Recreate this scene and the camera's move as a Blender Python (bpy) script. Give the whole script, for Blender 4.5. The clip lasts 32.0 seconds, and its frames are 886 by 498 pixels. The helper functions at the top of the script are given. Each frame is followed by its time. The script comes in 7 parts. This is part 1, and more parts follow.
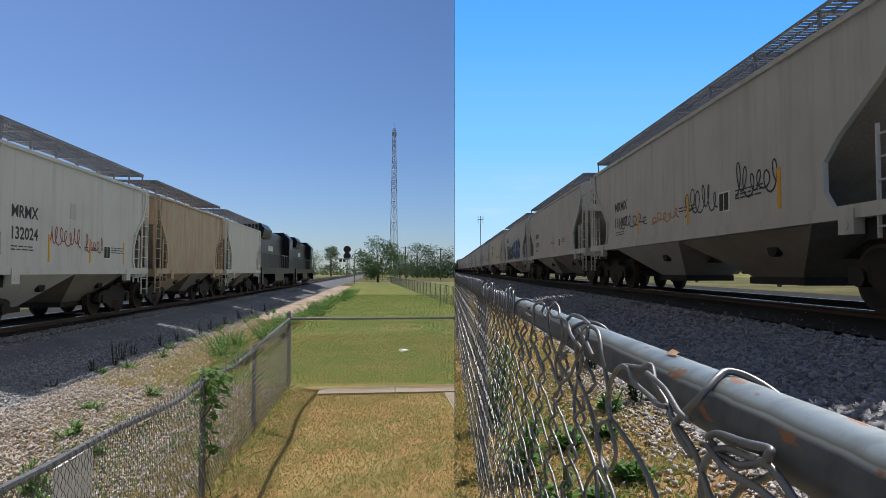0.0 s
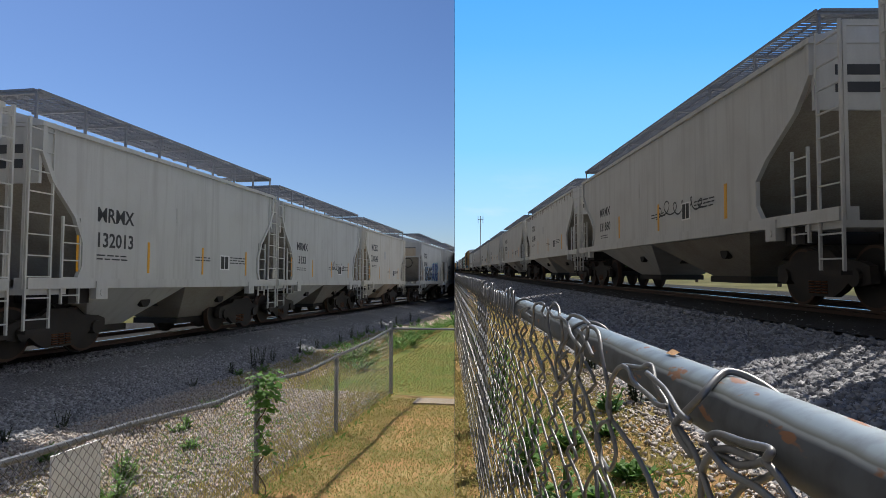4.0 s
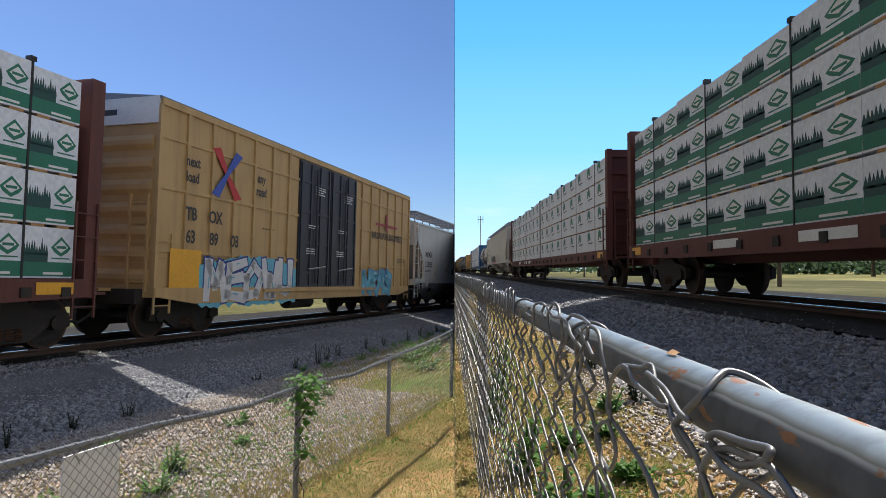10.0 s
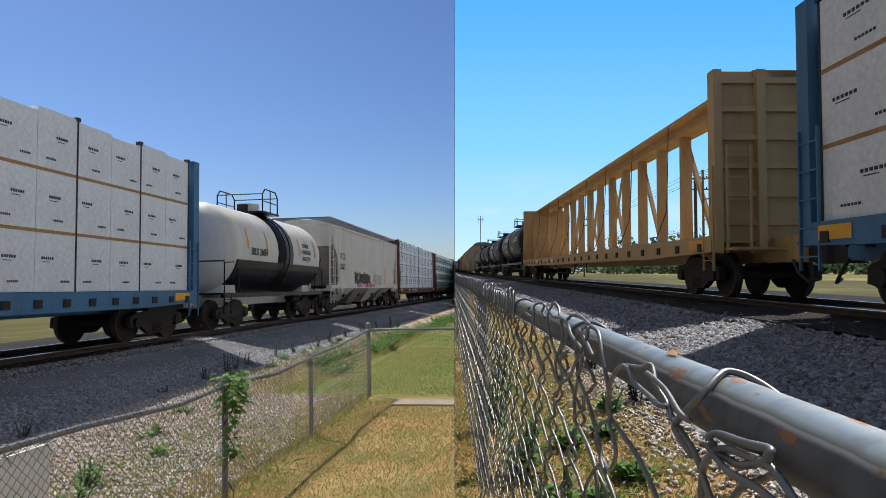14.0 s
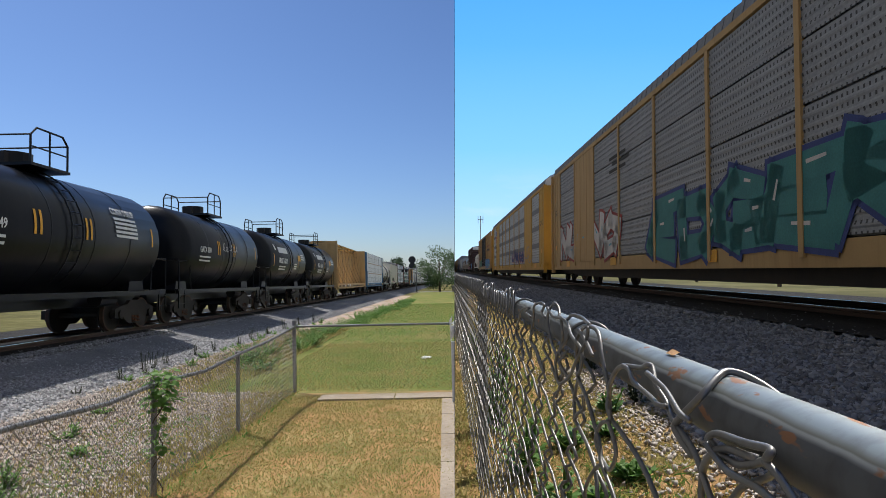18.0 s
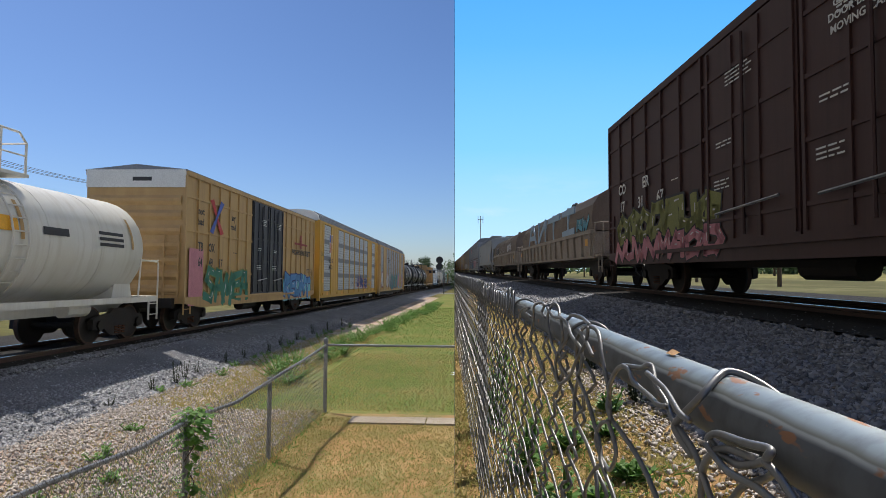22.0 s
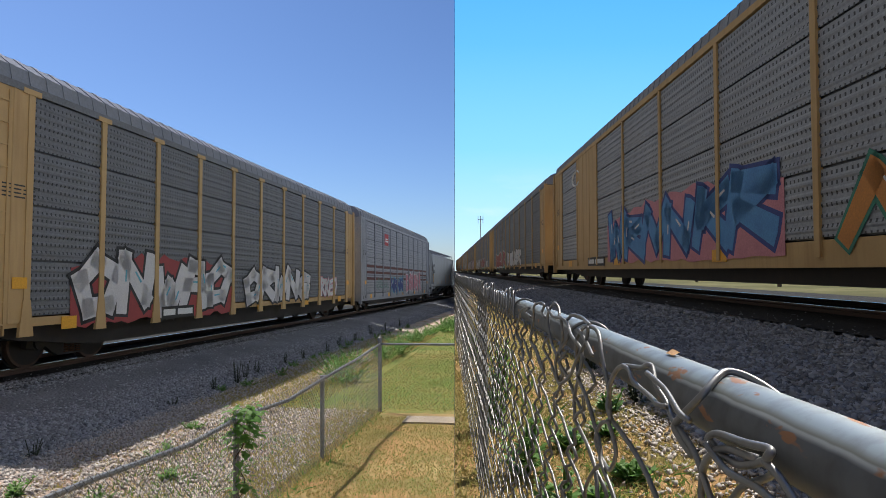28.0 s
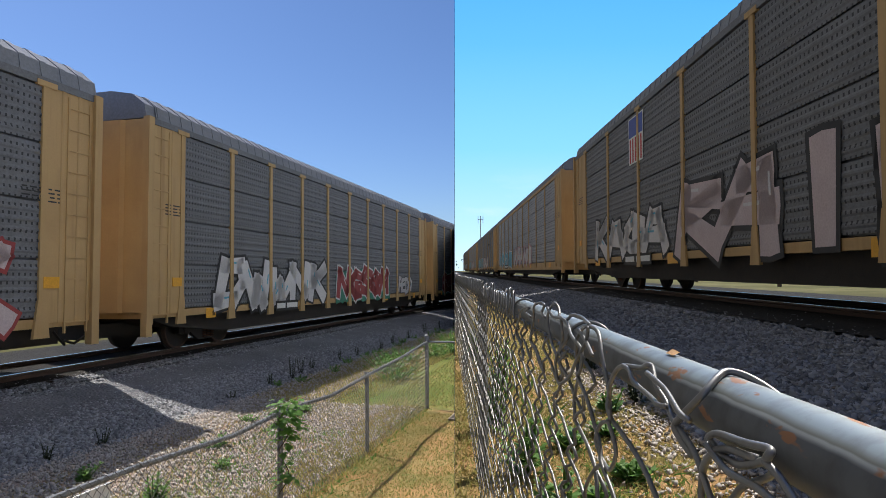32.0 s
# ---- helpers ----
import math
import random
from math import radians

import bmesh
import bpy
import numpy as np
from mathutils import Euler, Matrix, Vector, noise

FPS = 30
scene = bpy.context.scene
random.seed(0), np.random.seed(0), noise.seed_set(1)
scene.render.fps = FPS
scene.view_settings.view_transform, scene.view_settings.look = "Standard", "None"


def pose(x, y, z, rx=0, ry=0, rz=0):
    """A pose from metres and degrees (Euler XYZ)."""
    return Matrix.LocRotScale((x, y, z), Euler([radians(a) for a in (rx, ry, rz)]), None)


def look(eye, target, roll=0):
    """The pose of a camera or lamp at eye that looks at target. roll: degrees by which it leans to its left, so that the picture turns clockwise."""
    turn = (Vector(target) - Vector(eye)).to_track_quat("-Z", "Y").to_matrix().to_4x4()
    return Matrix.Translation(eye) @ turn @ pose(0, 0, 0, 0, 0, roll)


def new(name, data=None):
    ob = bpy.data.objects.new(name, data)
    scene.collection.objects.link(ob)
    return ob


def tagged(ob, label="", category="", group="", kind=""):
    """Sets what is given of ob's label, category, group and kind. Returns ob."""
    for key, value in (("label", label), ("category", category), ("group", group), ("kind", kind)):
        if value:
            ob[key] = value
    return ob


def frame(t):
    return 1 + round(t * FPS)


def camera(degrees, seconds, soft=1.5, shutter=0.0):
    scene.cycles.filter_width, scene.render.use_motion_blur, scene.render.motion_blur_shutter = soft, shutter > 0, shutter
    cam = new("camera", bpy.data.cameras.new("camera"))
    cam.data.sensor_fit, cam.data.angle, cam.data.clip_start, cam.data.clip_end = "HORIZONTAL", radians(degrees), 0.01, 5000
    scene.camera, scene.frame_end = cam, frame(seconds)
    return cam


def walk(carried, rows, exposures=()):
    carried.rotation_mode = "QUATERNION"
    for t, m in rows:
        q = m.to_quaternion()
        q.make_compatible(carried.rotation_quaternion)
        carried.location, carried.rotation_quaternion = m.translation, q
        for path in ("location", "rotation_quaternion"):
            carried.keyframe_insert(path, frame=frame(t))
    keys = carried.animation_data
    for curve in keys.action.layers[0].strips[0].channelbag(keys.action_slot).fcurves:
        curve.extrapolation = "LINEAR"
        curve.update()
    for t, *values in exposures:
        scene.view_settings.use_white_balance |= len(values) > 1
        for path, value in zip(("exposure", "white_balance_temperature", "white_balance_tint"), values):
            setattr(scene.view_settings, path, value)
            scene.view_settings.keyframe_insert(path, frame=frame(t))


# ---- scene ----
# The clip holds two films of one train side by side: a hand-held one that pans, and a fixed one on a fence rail.
# Both places stand on their own side of the plane x = 0, which holds the eye: WEST (x < 0), EAST (x > 0).
cam = camera(72, 32.0, soft=0.6)
EYE = look((0, 0, 0), (-0.01898, 0.99920, 0.03520))
walk(cam, [(0.0, EYE), (32.0, EYE)], [(0.0, -.08), (3.0, .0), (6.0, .1), (9.0, .18), (10.0, .3), (11.0, .22), (13.0, .08), (22.0, .08), (26.0, .15), (28.0, .25), (32.0, .25)])

# The hand-held camera in the west place: seconds, eye, target, roll. The west place swings past the fixed eye by it.
PAN = [
    (0, (0.208, -0.176, 2.04), (0.425, 1.811, 2.116), 0.1),
    (0.5, (0.332, -0.327, 2.029), (0.558, 1.659, 2.105), -0.8),
    (1, (0.473, -0.393, 2.046), (0.704, 1.592, 2.123), -1),
    (1.5, (0.563, -0.421, 2.044), (0.785, 1.565, 2.128), -0.7),
    (2, (0.707, -0.335, 2.048), (0.793, 1.661, 2.142), -0.3),
    (3, (1.106, -0.367, 2.099), (1.005, 1.628, 2.198), 0.2),
    (5.5, (1.5, 0.496, 1.954), (0.932, 2.409, 2.082), -0.3),
    (6, (1.592, 0.409, 1.991), (1.015, 2.32, 2.117), -0.1),
    (7, (1.774, 0.381, 2.068), (1.158, 2.28, 2.177), 0.3),
    (8, (1.718, 0.397, 2.03), (1.112, 2.3, 2.148), 0.1),
    (9, (1.625, 0.43, 2.029), (1.034, 2.337, 2.146), 0.6),
    (9.5, (1.675, 0.377, 2.003), (1.091, 2.286, 2.125), -0.3),
    (10, (1.612, 0.394, 2.078), (1.043, 2.309, 2.183), 1.1),
    (10.5, (1.669, 0.345, 1.987), (1.126, 2.265, 2.111), -0.5),
    (11, (1.665, 0.318, 1.967), (1.168, 2.251, 2.093), -0.9),
    (11.5, (1.607, 0.297, 1.939), (1.151, 2.239, 2.07), -1.2),
    (12, (1.572, 0.316, 1.911), (1.137, 2.263, 2.044), -1.5),
    (12.5, (1.554, 0.283, 1.898), (1.144, 2.235, 2.034), -1.6),
    (13, (1.522, 0.232, 1.941), (1.179, 2.198, 2.065), -1.3),
    (13.5, (1.483, 0.16, 1.918), (1.202, 2.136, 2.046), -1.4),
    (14, (1.447, 0.128, 1.933), (1.194, 2.107, 2.06), -1.1),
    (14.5, (1.439, 0.094, 1.955), (1.206, 2.077, 2.075), -0.9),
    (16.5, (1.452, -0.131, 1.956), (1.411, 1.865, 2.065), -1.2),
    (17, (1.445, -0.157, 1.963), (1.422, 1.84, 2.071), -1.1),
    (17.5, (1.435, -0.188, 1.949), (1.425, 1.809, 2.059), -1.2),
    (18, (1.429, -0.222, 1.966), (1.427, 1.775, 2.073), -1.2),
    (18.5, (1.395, -0.209, 1.975), (1.397, 1.788, 2.083), -0.9),
    (19, (1.339, -0.19, 2.005), (1.342, 1.807, 2.112), -0.6),
    (19.5, (1.327, -0.191, 2.075), (1.329, 1.806, 2.18), -0.9),
    (20, (1.321, -0.151, 2.156), (1.295, 1.846, 2.263), -0.6),
    (20.5, (1.372, -0.172, 2.205), (1.308, 1.824, 2.313), -0.7),
    (21, (1.349, -0.116, 2.26), (1.269, 1.88, 2.364), -0.7),
    (21.5, (1.281, -0.026, 2.319), (1.195, 1.969, 2.428), 0.3),
    (22, (1.28, 0.006, 2.361), (1.188, 2.001, 2.468), 0.4),
    (22.5, (1.317, -0.015, 2.387), (1.213, 1.98, 2.495), 0.6),
    (23, (1.317, -0.004, 2.4), (1.202, 1.989, 2.508), 0.9),
    (23.5, (1.333, -0.004, 2.399), (1.204, 1.989, 2.506), 0.8),
    (24, (1.349, -0.031, 2.416), (1.215, 1.962, 2.52), 0.5),
    (24.5, (1.464, -0.136, 2.424), (1.298, 1.854, 2.536), 0.4),
    (25, (1.529, -0.085, 2.467), (1.278, 1.896, 2.579), 1),
    (25.5, (1.448, -0.006, 2.454), (1.182, 1.973, 2.565), 1.1),
    (27.5, (1.352, 0.231, 2.3), (1.069, 2.207, 2.415), -0.2),
    (28, (1.355, 0.246, 2.288), (1.074, 2.223, 2.399), -0.5),
    (28.5, (1.352, 0.311, 2.222), (1.067, 2.287, 2.341), -0.5),
    (29, (1.345, 0.352, 2.218), (1.061, 2.328, 2.333), -0.4),
    (29.5, (1.42, 0.281, 2.172), (1.126, 2.256, 2.295), -0.7),
    (30, (1.496, 0.218, 2.162), (1.196, 2.192, 2.286), -0.9),
    (30.5, (1.51, 0.204, 2.156), (1.206, 2.177, 2.282), -0.8),
    (31, (1.519, 0.177, 2.195), (1.195, 2.147, 2.317), -0.7),
    (31.5, (1.511, 0.23, 2.209), (1.097, 2.183, 2.333), 0),
    (32, (1.593, 0.199, 2.294), (1.125, 2.141, 2.401), -0.6),
]
SWING = [(t, EYE @ look(e, g, r).inverted()) for t, e, g, r in PAN]
EASTM = Matrix.Rotation(radians(0.88), 4, "Z")
WEST, EAST = [], []        # (thing, its pose in its own place)

# ---- light ----
world = bpy.data.worlds.new("sky")
scene.world = world
world.use_nodes = True
wn = world.node_tree
sky = wn.nodes.new("ShaderNodeTexSky")
sky.sky_type, sky.sun_disc = "NISHITA", False
sky.sun_elevation, sky.sun_rotation = radians(56), radians(-55)
sky.air_density, sky.dust_density, sky.ozone_density = 1.0, 0.35, 5.0
tint = wn.nodes.new("ShaderNodeMix")
tint.data_type, tint.blend_type = "RGBA", "MULTIPLY"
tint.inputs["Factor"].default_value = 1.0
tint.inputs["B"].default_value = (.86, .96, 1.17, 1)
wn.links.new(sky.outputs[0], tint.inputs["A"])
wn.links.new(tint.outputs["Result"], wn.nodes["Background"].inputs[0])
wn.nodes["Background"].inputs[1].default_value = 0.088


def sun(name, way, strength):
    lamp = bpy.data.lights.new(name, "SUN")
    lamp.energy, lamp.angle, lamp.color = strength, radians(0.53), (1.0, 0.95, 0.87)
    ob = new(name, lamp)
    ob.matrix_basis = Vector(way).to_track_quat("-Z", "Y").to_matrix().to_4x4()


sun("sun_west", (0.61, -0.42, -1.15), 5.0)
sun("sun_east", (-0.74, -0.62, -1.2), 5.0)
scene.cycles.transparent_max_bounces = 64

# ---- materials ----
MATS = {}
# key: colour, second colour, roughness, metal, grain scale, stain scale, bump
SPEC = {
    "hopper_grey": ((.56, .56, .54), (.42, .41, .39), .55, 0, 40, .9, .0),
    "hopper_pale": ((.66, .66, .63), (.52, .51, .48), .55, 0, 40, .9, .0),
    "hopper_tan": ((.52, .44, .33), (.40, .22, .10), .65, 0, 40, 1.2, .0),
    "hopper_dull": ((.44, .43, .41), (.34, .32, .29), .6, 0, 30, .8, .0),
    "hopper_cream": ((.68, .65, .58), (.52, .47, .38), .6, 0, 30, .8, .0),
    "hopper_blue": ((.40, .43, .45), (.30, .30, .29), .6, 0, 30, .8, .0),
    # darker hopper grey: shade of recessed ends and bays put into the colour
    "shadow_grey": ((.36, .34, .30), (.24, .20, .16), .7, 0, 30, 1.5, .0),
    "box_tan": ((.54, .35, .15), (.40, .25, .11), .6, 0, 30, 1.0, .0),
    "box_brown": ((.075, .035, .032), (.05, .022, .02), .6, 0, 30, 1.0, .0),
    "door_dark": ((.022, .026, .040), (.04, .042, .05), .5, 0, 30, 2.0, .0),
    "yellow": ((.64, .37, .055), (.52, .28, .05), .55, 0, 30, 1.0, .0),
    "tan_yellow": ((.56, .37, .165), (.42, .26, .105), .6, 0, 30, 1.0, .0),
    "rust": ((.17, .07, .035), (.09, .04, .025), .85, 0, 25, 2.0, .1),
    "red_oxide": ((.14, .045, .035), (.08, .03, .025), .7, 0, 25, 1.5, .0),
    "car_blue": ((.06, .19, .36), (.05, .12, .22), .6, 0, 25, 1.2, .0),
    "black_paint": ((.006, .007, .010), (.014, .014, .016), .30, 0, 30, 1.0, .0),
    "tank_white": ((.72, .70, .64), (.58, .54, .46), .45, 0, 30, .8, .0),
    "iron": ((.028, .026, .025), (.05, .038, .030), .75, .2, 25, 4, .1),
    "tread": ((.60, .59, .58), (.45, .44, .43), .22, 1.0, 30, 6, .0),
    "steel": ((.42, .42, .42), (.30, .30, .29), .4, .8, 30, 4, .0),
    "rail_side": ((.12, .07, .05), (.07, .05, .04), .8, .3, 30, 5, .1),
    "tie": ((.07, .055, .042), (.04, .033, .028), .9, 0, 20, 3, .2),
    "galv": ((.25, .255, .26), (.16, .165, .17), .5, .5, 60, 12, .0),
    "wire": ((.28, .28, .28), (.16, .155, .15), .42, .55, 60, 20, .0),
    "wire_old": ((.15, .145, .14), (.09, .085, .08), .6, .3, 60, 20, .0),
    "roof_zinc": ((.27, .28, .31), (.20, .21, .235), .55, .3, 20, .6, .0),
    "white": ((.80, .80, .78), (.70, .70, .68), .6, 0, 30, 2, .0),
    "black": ((.015, .015, .015), (.03, .03, .03), .6, 0, 30, 2, .0),
    "ink": ((.03, .03, .035), (.05, .05, .05), .6, 0, 30, 2, .0),
    "amber": ((.85, .42, .02), (.75, .36, .02), .45, 0, 30, 2, .0),
    "red": ((.55, .03, .03), (.45, .03, .03), .5, 0, 30, 2, .0),
    "blue": ((.05, .10, .45), (.04, .08, .35), .5, 0, 30, 2, .0),
    "green": ((.02, .20, .12), (.02, .15, .09), .5, 0, 30, 2, .0),
    "pine": ((.02, .085, .075), (.02, .065, .06), .6, 0, 30, 2, .0),
    "wrap": ((.84, .86, .90), (.72, .74, .78), .45, 0, 12, 1.2, .25),
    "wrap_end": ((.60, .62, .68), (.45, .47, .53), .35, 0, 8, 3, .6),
    "wood": ((.45, .26, .11), (.33, .18, .08), .8, 0, 30, 3, .1),
    "g_white": ((.72, .70, .70), (.60, .58, .60), .6, 0, 30, 3, .0),
    "g_pale": ((.64, .54, .55), (.54, .42, .44), .6, 0, 30, 3, .0),
    "g_black": ((.02, .02, .025), (.04, .04, .04), .6, 0, 30, 3, .0),
    "g_blue": ((.10, .32, .62), (.06, .20, .50), .6, 0, 30, 3, .0),
    "g_navy": ((.04, .07, .28), (.03, .05, .2), .6, 0, 30, 3, .0),
    "g_cyan": ((.16, .48, .60), (.12, .38, .50), .6, 0, 30, 3, .0),
    "g_pink": ((.62, .26, .30), (.50, .18, .24), .6, 0, 30, 3, .0),
    "g_red": ((.38, .06, .06), (.28, .05, .05), .6, 0, 30, 3, .0),
    "g_green": ((.05, .25, .17), (.03, .17, .13), .6, 0, 30, 3, .0),
    "g_teal": ((.05, .26, .27), (.03, .18, .20), .6, 0, 30, 3, .0),
    "g_sky": ((.40, .54, .68), (.32, .46, .60), .6, 0, 30, 3, .0),
    "g_olive": ((.26, .27, .07), (.18, .19, .05), .6, 0, 30, 3, .0),
    "g_orange": ((.62, .25, .05), (.50, .2, .05), .6, 0, 30, 3, .0),
    "ground_dry": ((.40, .23, .11), (.14, .155, .048), .95, 0, 45, 1.3, .25),
    "pebble": ((.52, .47, .43), (.35, .31, .28), .9, 0, 30, .4, .1),
    "gravel": ((.46, .39, .34), (.36, .23, .155), .9, 0, 28, .8, .8),
    "ballast": ((.22, .22, .235), (.11, .11, .12), .85, 0, 22, 1.0, 1.0),
    "stone": ((.37, .37, .385), (.11, .11, .12), .85, 0, 30, .4, .1),
    "turf": ((.105, .155, .034), (.19, .185, .058), .95, 0, 12, .6, .3),
    "field": ((.11, .10, .028), (.075, .07, .02), .95, 0, 5, .2, .3),
    "blade": ((.24, .27, .08), (.58, .40, .18), .8, 0, 3, .6, .0),
    "leaf": ((.11, .24, .05), (.19, .33, .075), .6, 0, 4, 1.0, .0),
    "weed_dark": ((.020, .032, .014), (.045, .055, .022), .7, 0, 4, 2.0, .0),
    "tree_leaf": ((.035, .075, .02), (.075, .13, .035), .7, 0, 1.2, .15, .0),
    "far_leaf": ((.04, .075, .035), (.07, .11, .05), .8, 0, .6, .05, .0),
    "bark": ((.13, .10, .075), (.08, .06, .045), .9, 0, 12, 2, .3),
    "concrete": ((.36, .31, .25), (.25, .20, .15), .9, 0, 20, 1.2, .2),
    "asphalt": ((.20, .20, .20), (.15, .15, .15), .9, 0, 20, .5, .2),
    "pole_wood": ((.16, .12, .09), (.10, .08, .06), .9, 0, 20, 1.5, .2),
    "tower_red": ((.25, .20, .20), (.22, .18, .18), .6, 0, 5, 1, .0),
    "tower_white": ((.36, .37, .40), (.32, .33, .36), .6, 0, 5, 1, .0),
    "far_wall": ((.40, .36, .30), (.33, .30, .26), .9, 0, 2, .2, .0),
}


THIRD = {"ground_dry": ((.36, .28, .13), .6, .72, .90), "turf": ((.26, .20, .08), .35, .72, .92), "gravel": ((.16, .17, .06), .6, .76, .92), "field": ((.19, .17, .07), .06, .70, .9)}


def node(nt, kind, **values):
    n = nt.nodes.new(kind)
    for key, value in values.items():
        n.inputs[key].default_value = value
    return n


def seam(nt, shader, side):
    """Each place ends at the plane x = 0."""
    geo = nt.nodes.new("ShaderNodeNewGeometry")
    sep = nt.nodes.new("ShaderNodeSeparateXYZ")
    nt.links.new(geo.outputs["Position"], sep.inputs[0])
    cmp = nt.nodes.new("ShaderNodeMath")
    cmp.operation = "GREATER_THAN" if side == "W" else "LESS_THAN"
    nt.links.new(sep.outputs[0], cmp.inputs[0])
    cmp.inputs[1].default_value = 0.0
    mix = nt.nodes.new("ShaderNodeMixShader")
    clear = nt.nodes.new("ShaderNodeBsdfTransparent")
    nt.links.new(cmp.outputs[0], mix.inputs[0])
    nt.links.new(shader, mix.inputs[1])
    nt.links.new(clear.outputs[0], mix.inputs[2])
    nt.links.new(mix.outputs[0], nt.nodes["Material Output"].inputs["Surface"])


def blend(nt, fac, a, b):
    m = nt.nodes.new("ShaderNodeMix")
    m.data_type = "RGBA"
    for sock, value in ((m.inputs["Factor"], fac), (m.inputs["A"], a), (m.inputs["B"], b)):
        if isinstance(value, bpy.types.NodeSocket):
            nt.links.new(value, sock)
        else:
            sock.default_value = value if isinstance(value, float) else (*value, 1)
    return m.outputs["Result"]


def ramp(nt, value, lo, hi):
    m = nt.nodes.new("ShaderNodeMapRange")
    nt.links.new(value, m.inputs[0])
    m.inputs[1].default_value, m.inputs[2].default_value = lo, hi
    return m.outputs[0]


def noise_fac(nt, co, scale, detail=4.0):
    n = node(nt, "ShaderNodeTexNoise", Scale=scale, Detail=detail, Roughness=.6)
    nt.links.new(co, n.inputs["Vector"])
    return n.outputs["Fac"]


def mat(key, side):
    """The material of that key for the west or the east place."""
    if (key, side) in MATS:
        return MATS[key, side]
    m = bpy.data.materials.new(key)
    m.use_nodes = True
    nt = m.node_tree
    bsdf = nt.nodes["Principled BSDF"]
    base = key.split(":")[0]
    c1, c2, rough, metal, grain, stain, bump = SPEC[base]
    tex = nt.nodes.new("ShaderNodeTexCoord")
    co = tex.outputs["Object"]
    if base in ("hopper_grey", "hopper_pale", "hopper_tan", "hopper_dull", "hopper_cream", "hopper_blue", "tank_white", "black_paint",
                "box_tan", "box_brown", "yellow", "tan_yellow", "car_blue", "red_oxide"):
        # grime runs down in streaks and gathers in blots
        mp = nt.nodes.new("ShaderNodeMapping")
        nt.links.new(co, mp.inputs[0])
        mp.inputs["Scale"].default_value = (1, 3.2, .22)
        streak = ramp(nt, noise_fac(nt, mp.outputs[0], 1.6), .48, .78)
        blot = ramp(nt, noise_fac(nt, co, stain), .42, .72)
        fine = ramp(nt, noise_fac(nt, co, grain, 2.0), .3, .8)
        col = blend(nt, blot, c1, tuple(a * .55 + b * .45 for a, b in zip(c1, c2)))
        col = blend(nt, streak, col, c2)
        dark = blend(nt, fine, col, tuple(b * .85 for b in c2))
        m2 = nt.nodes.new("ShaderNodeMix")
        m2.data_type = "RGBA"
        m2.inputs["Factor"].default_value = .18
        nt.links.new(col, m2.inputs["A"])
        nt.links.new(dark, m2.inputs["B"])
        col = m2.outputs["Result"]
    else:
        blot = ramp(nt, noise_fac(nt, co, stain), *((.43, .58) if base in THIRD else (.35, .68)))
        fine = ramp(nt, noise_fac(nt, co, grain, 3.0), .3, .75)
        col = blend(nt, blot, c1, c2)
        mid = blend(nt, fine, tuple(min(1, a * 1.12) for a in c1), tuple(b * .75 for b in c2))
        m2 = nt.nodes.new("ShaderNodeMix")
        m2.data_type = "RGBA"
        m2.inputs["Factor"].default_value = .45
        nt.links.new(col, m2.inputs["A"])
        nt.links.new(mid, m2.inputs["B"])
        col = m2.outputs["Result"]
    if base in THIRD:
        # patches of another growth, ragged at their edges
        third, scale, lo, hi = THIRD[base]
        rag = nt.nodes.new("ShaderNodeMath")
        rag.operation = "MULTIPLY_ADD"
        nt.links.new(noise_fac(nt, co, scale * 14, 3.0), rag.inputs[0])
        rag.inputs[1].default_value = .45
        nt.links.new(noise_fac(nt, co, scale, 5.0), rag.inputs[2])
        col = blend(nt, ramp(nt, rag.outputs[0], lo, hi), col, third)
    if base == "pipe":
        # a run-off line along the pipe: the underside's shade painted dark below it, an olive film above; specks of
        # rust
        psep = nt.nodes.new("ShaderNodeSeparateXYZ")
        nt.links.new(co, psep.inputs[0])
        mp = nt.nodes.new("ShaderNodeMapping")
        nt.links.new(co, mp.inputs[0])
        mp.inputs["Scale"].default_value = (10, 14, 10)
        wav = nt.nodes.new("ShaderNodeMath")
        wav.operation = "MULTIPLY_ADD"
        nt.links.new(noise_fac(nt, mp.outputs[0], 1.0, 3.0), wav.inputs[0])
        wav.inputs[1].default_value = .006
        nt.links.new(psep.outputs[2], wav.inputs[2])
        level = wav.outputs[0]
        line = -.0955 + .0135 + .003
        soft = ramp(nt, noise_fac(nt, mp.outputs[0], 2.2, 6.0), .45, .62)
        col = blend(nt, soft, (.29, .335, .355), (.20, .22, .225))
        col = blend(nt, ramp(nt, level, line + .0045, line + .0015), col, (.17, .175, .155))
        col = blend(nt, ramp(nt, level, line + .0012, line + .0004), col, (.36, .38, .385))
        # darker colour for the shaded lower side
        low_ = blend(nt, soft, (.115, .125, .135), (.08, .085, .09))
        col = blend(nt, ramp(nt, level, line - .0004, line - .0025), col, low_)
        mq = nt.nodes.new("ShaderNodeMapping")
        nt.links.new(co, mq.inputs[0])
        mq.inputs["Scale"].default_value = (60, 26, 60)
        col = blend(nt, ramp(nt, noise_fac(nt, mq.outputs[0], 1.0, 3.0), .63, .67), col, (.34, .16, .075))
    if base in ("stone", "pebble", "blade", "leaf", "tree_leaf", "far_leaf", "weed_dark"):
        geo = nt.nodes.new("ShaderNodeNewGeometry")
        isl = ramp(nt, geo.outputs["Random Per Island"], 0, 1)
        shade = blend(nt, isl, tuple(min(1, a * 1.25) for a in c1), tuple(b * .8 for b in c2))
        m3 = nt.nodes.new("ShaderNodeMix")
        m3.data_type = "RGBA"
        m3.inputs["Factor"].default_value = .6
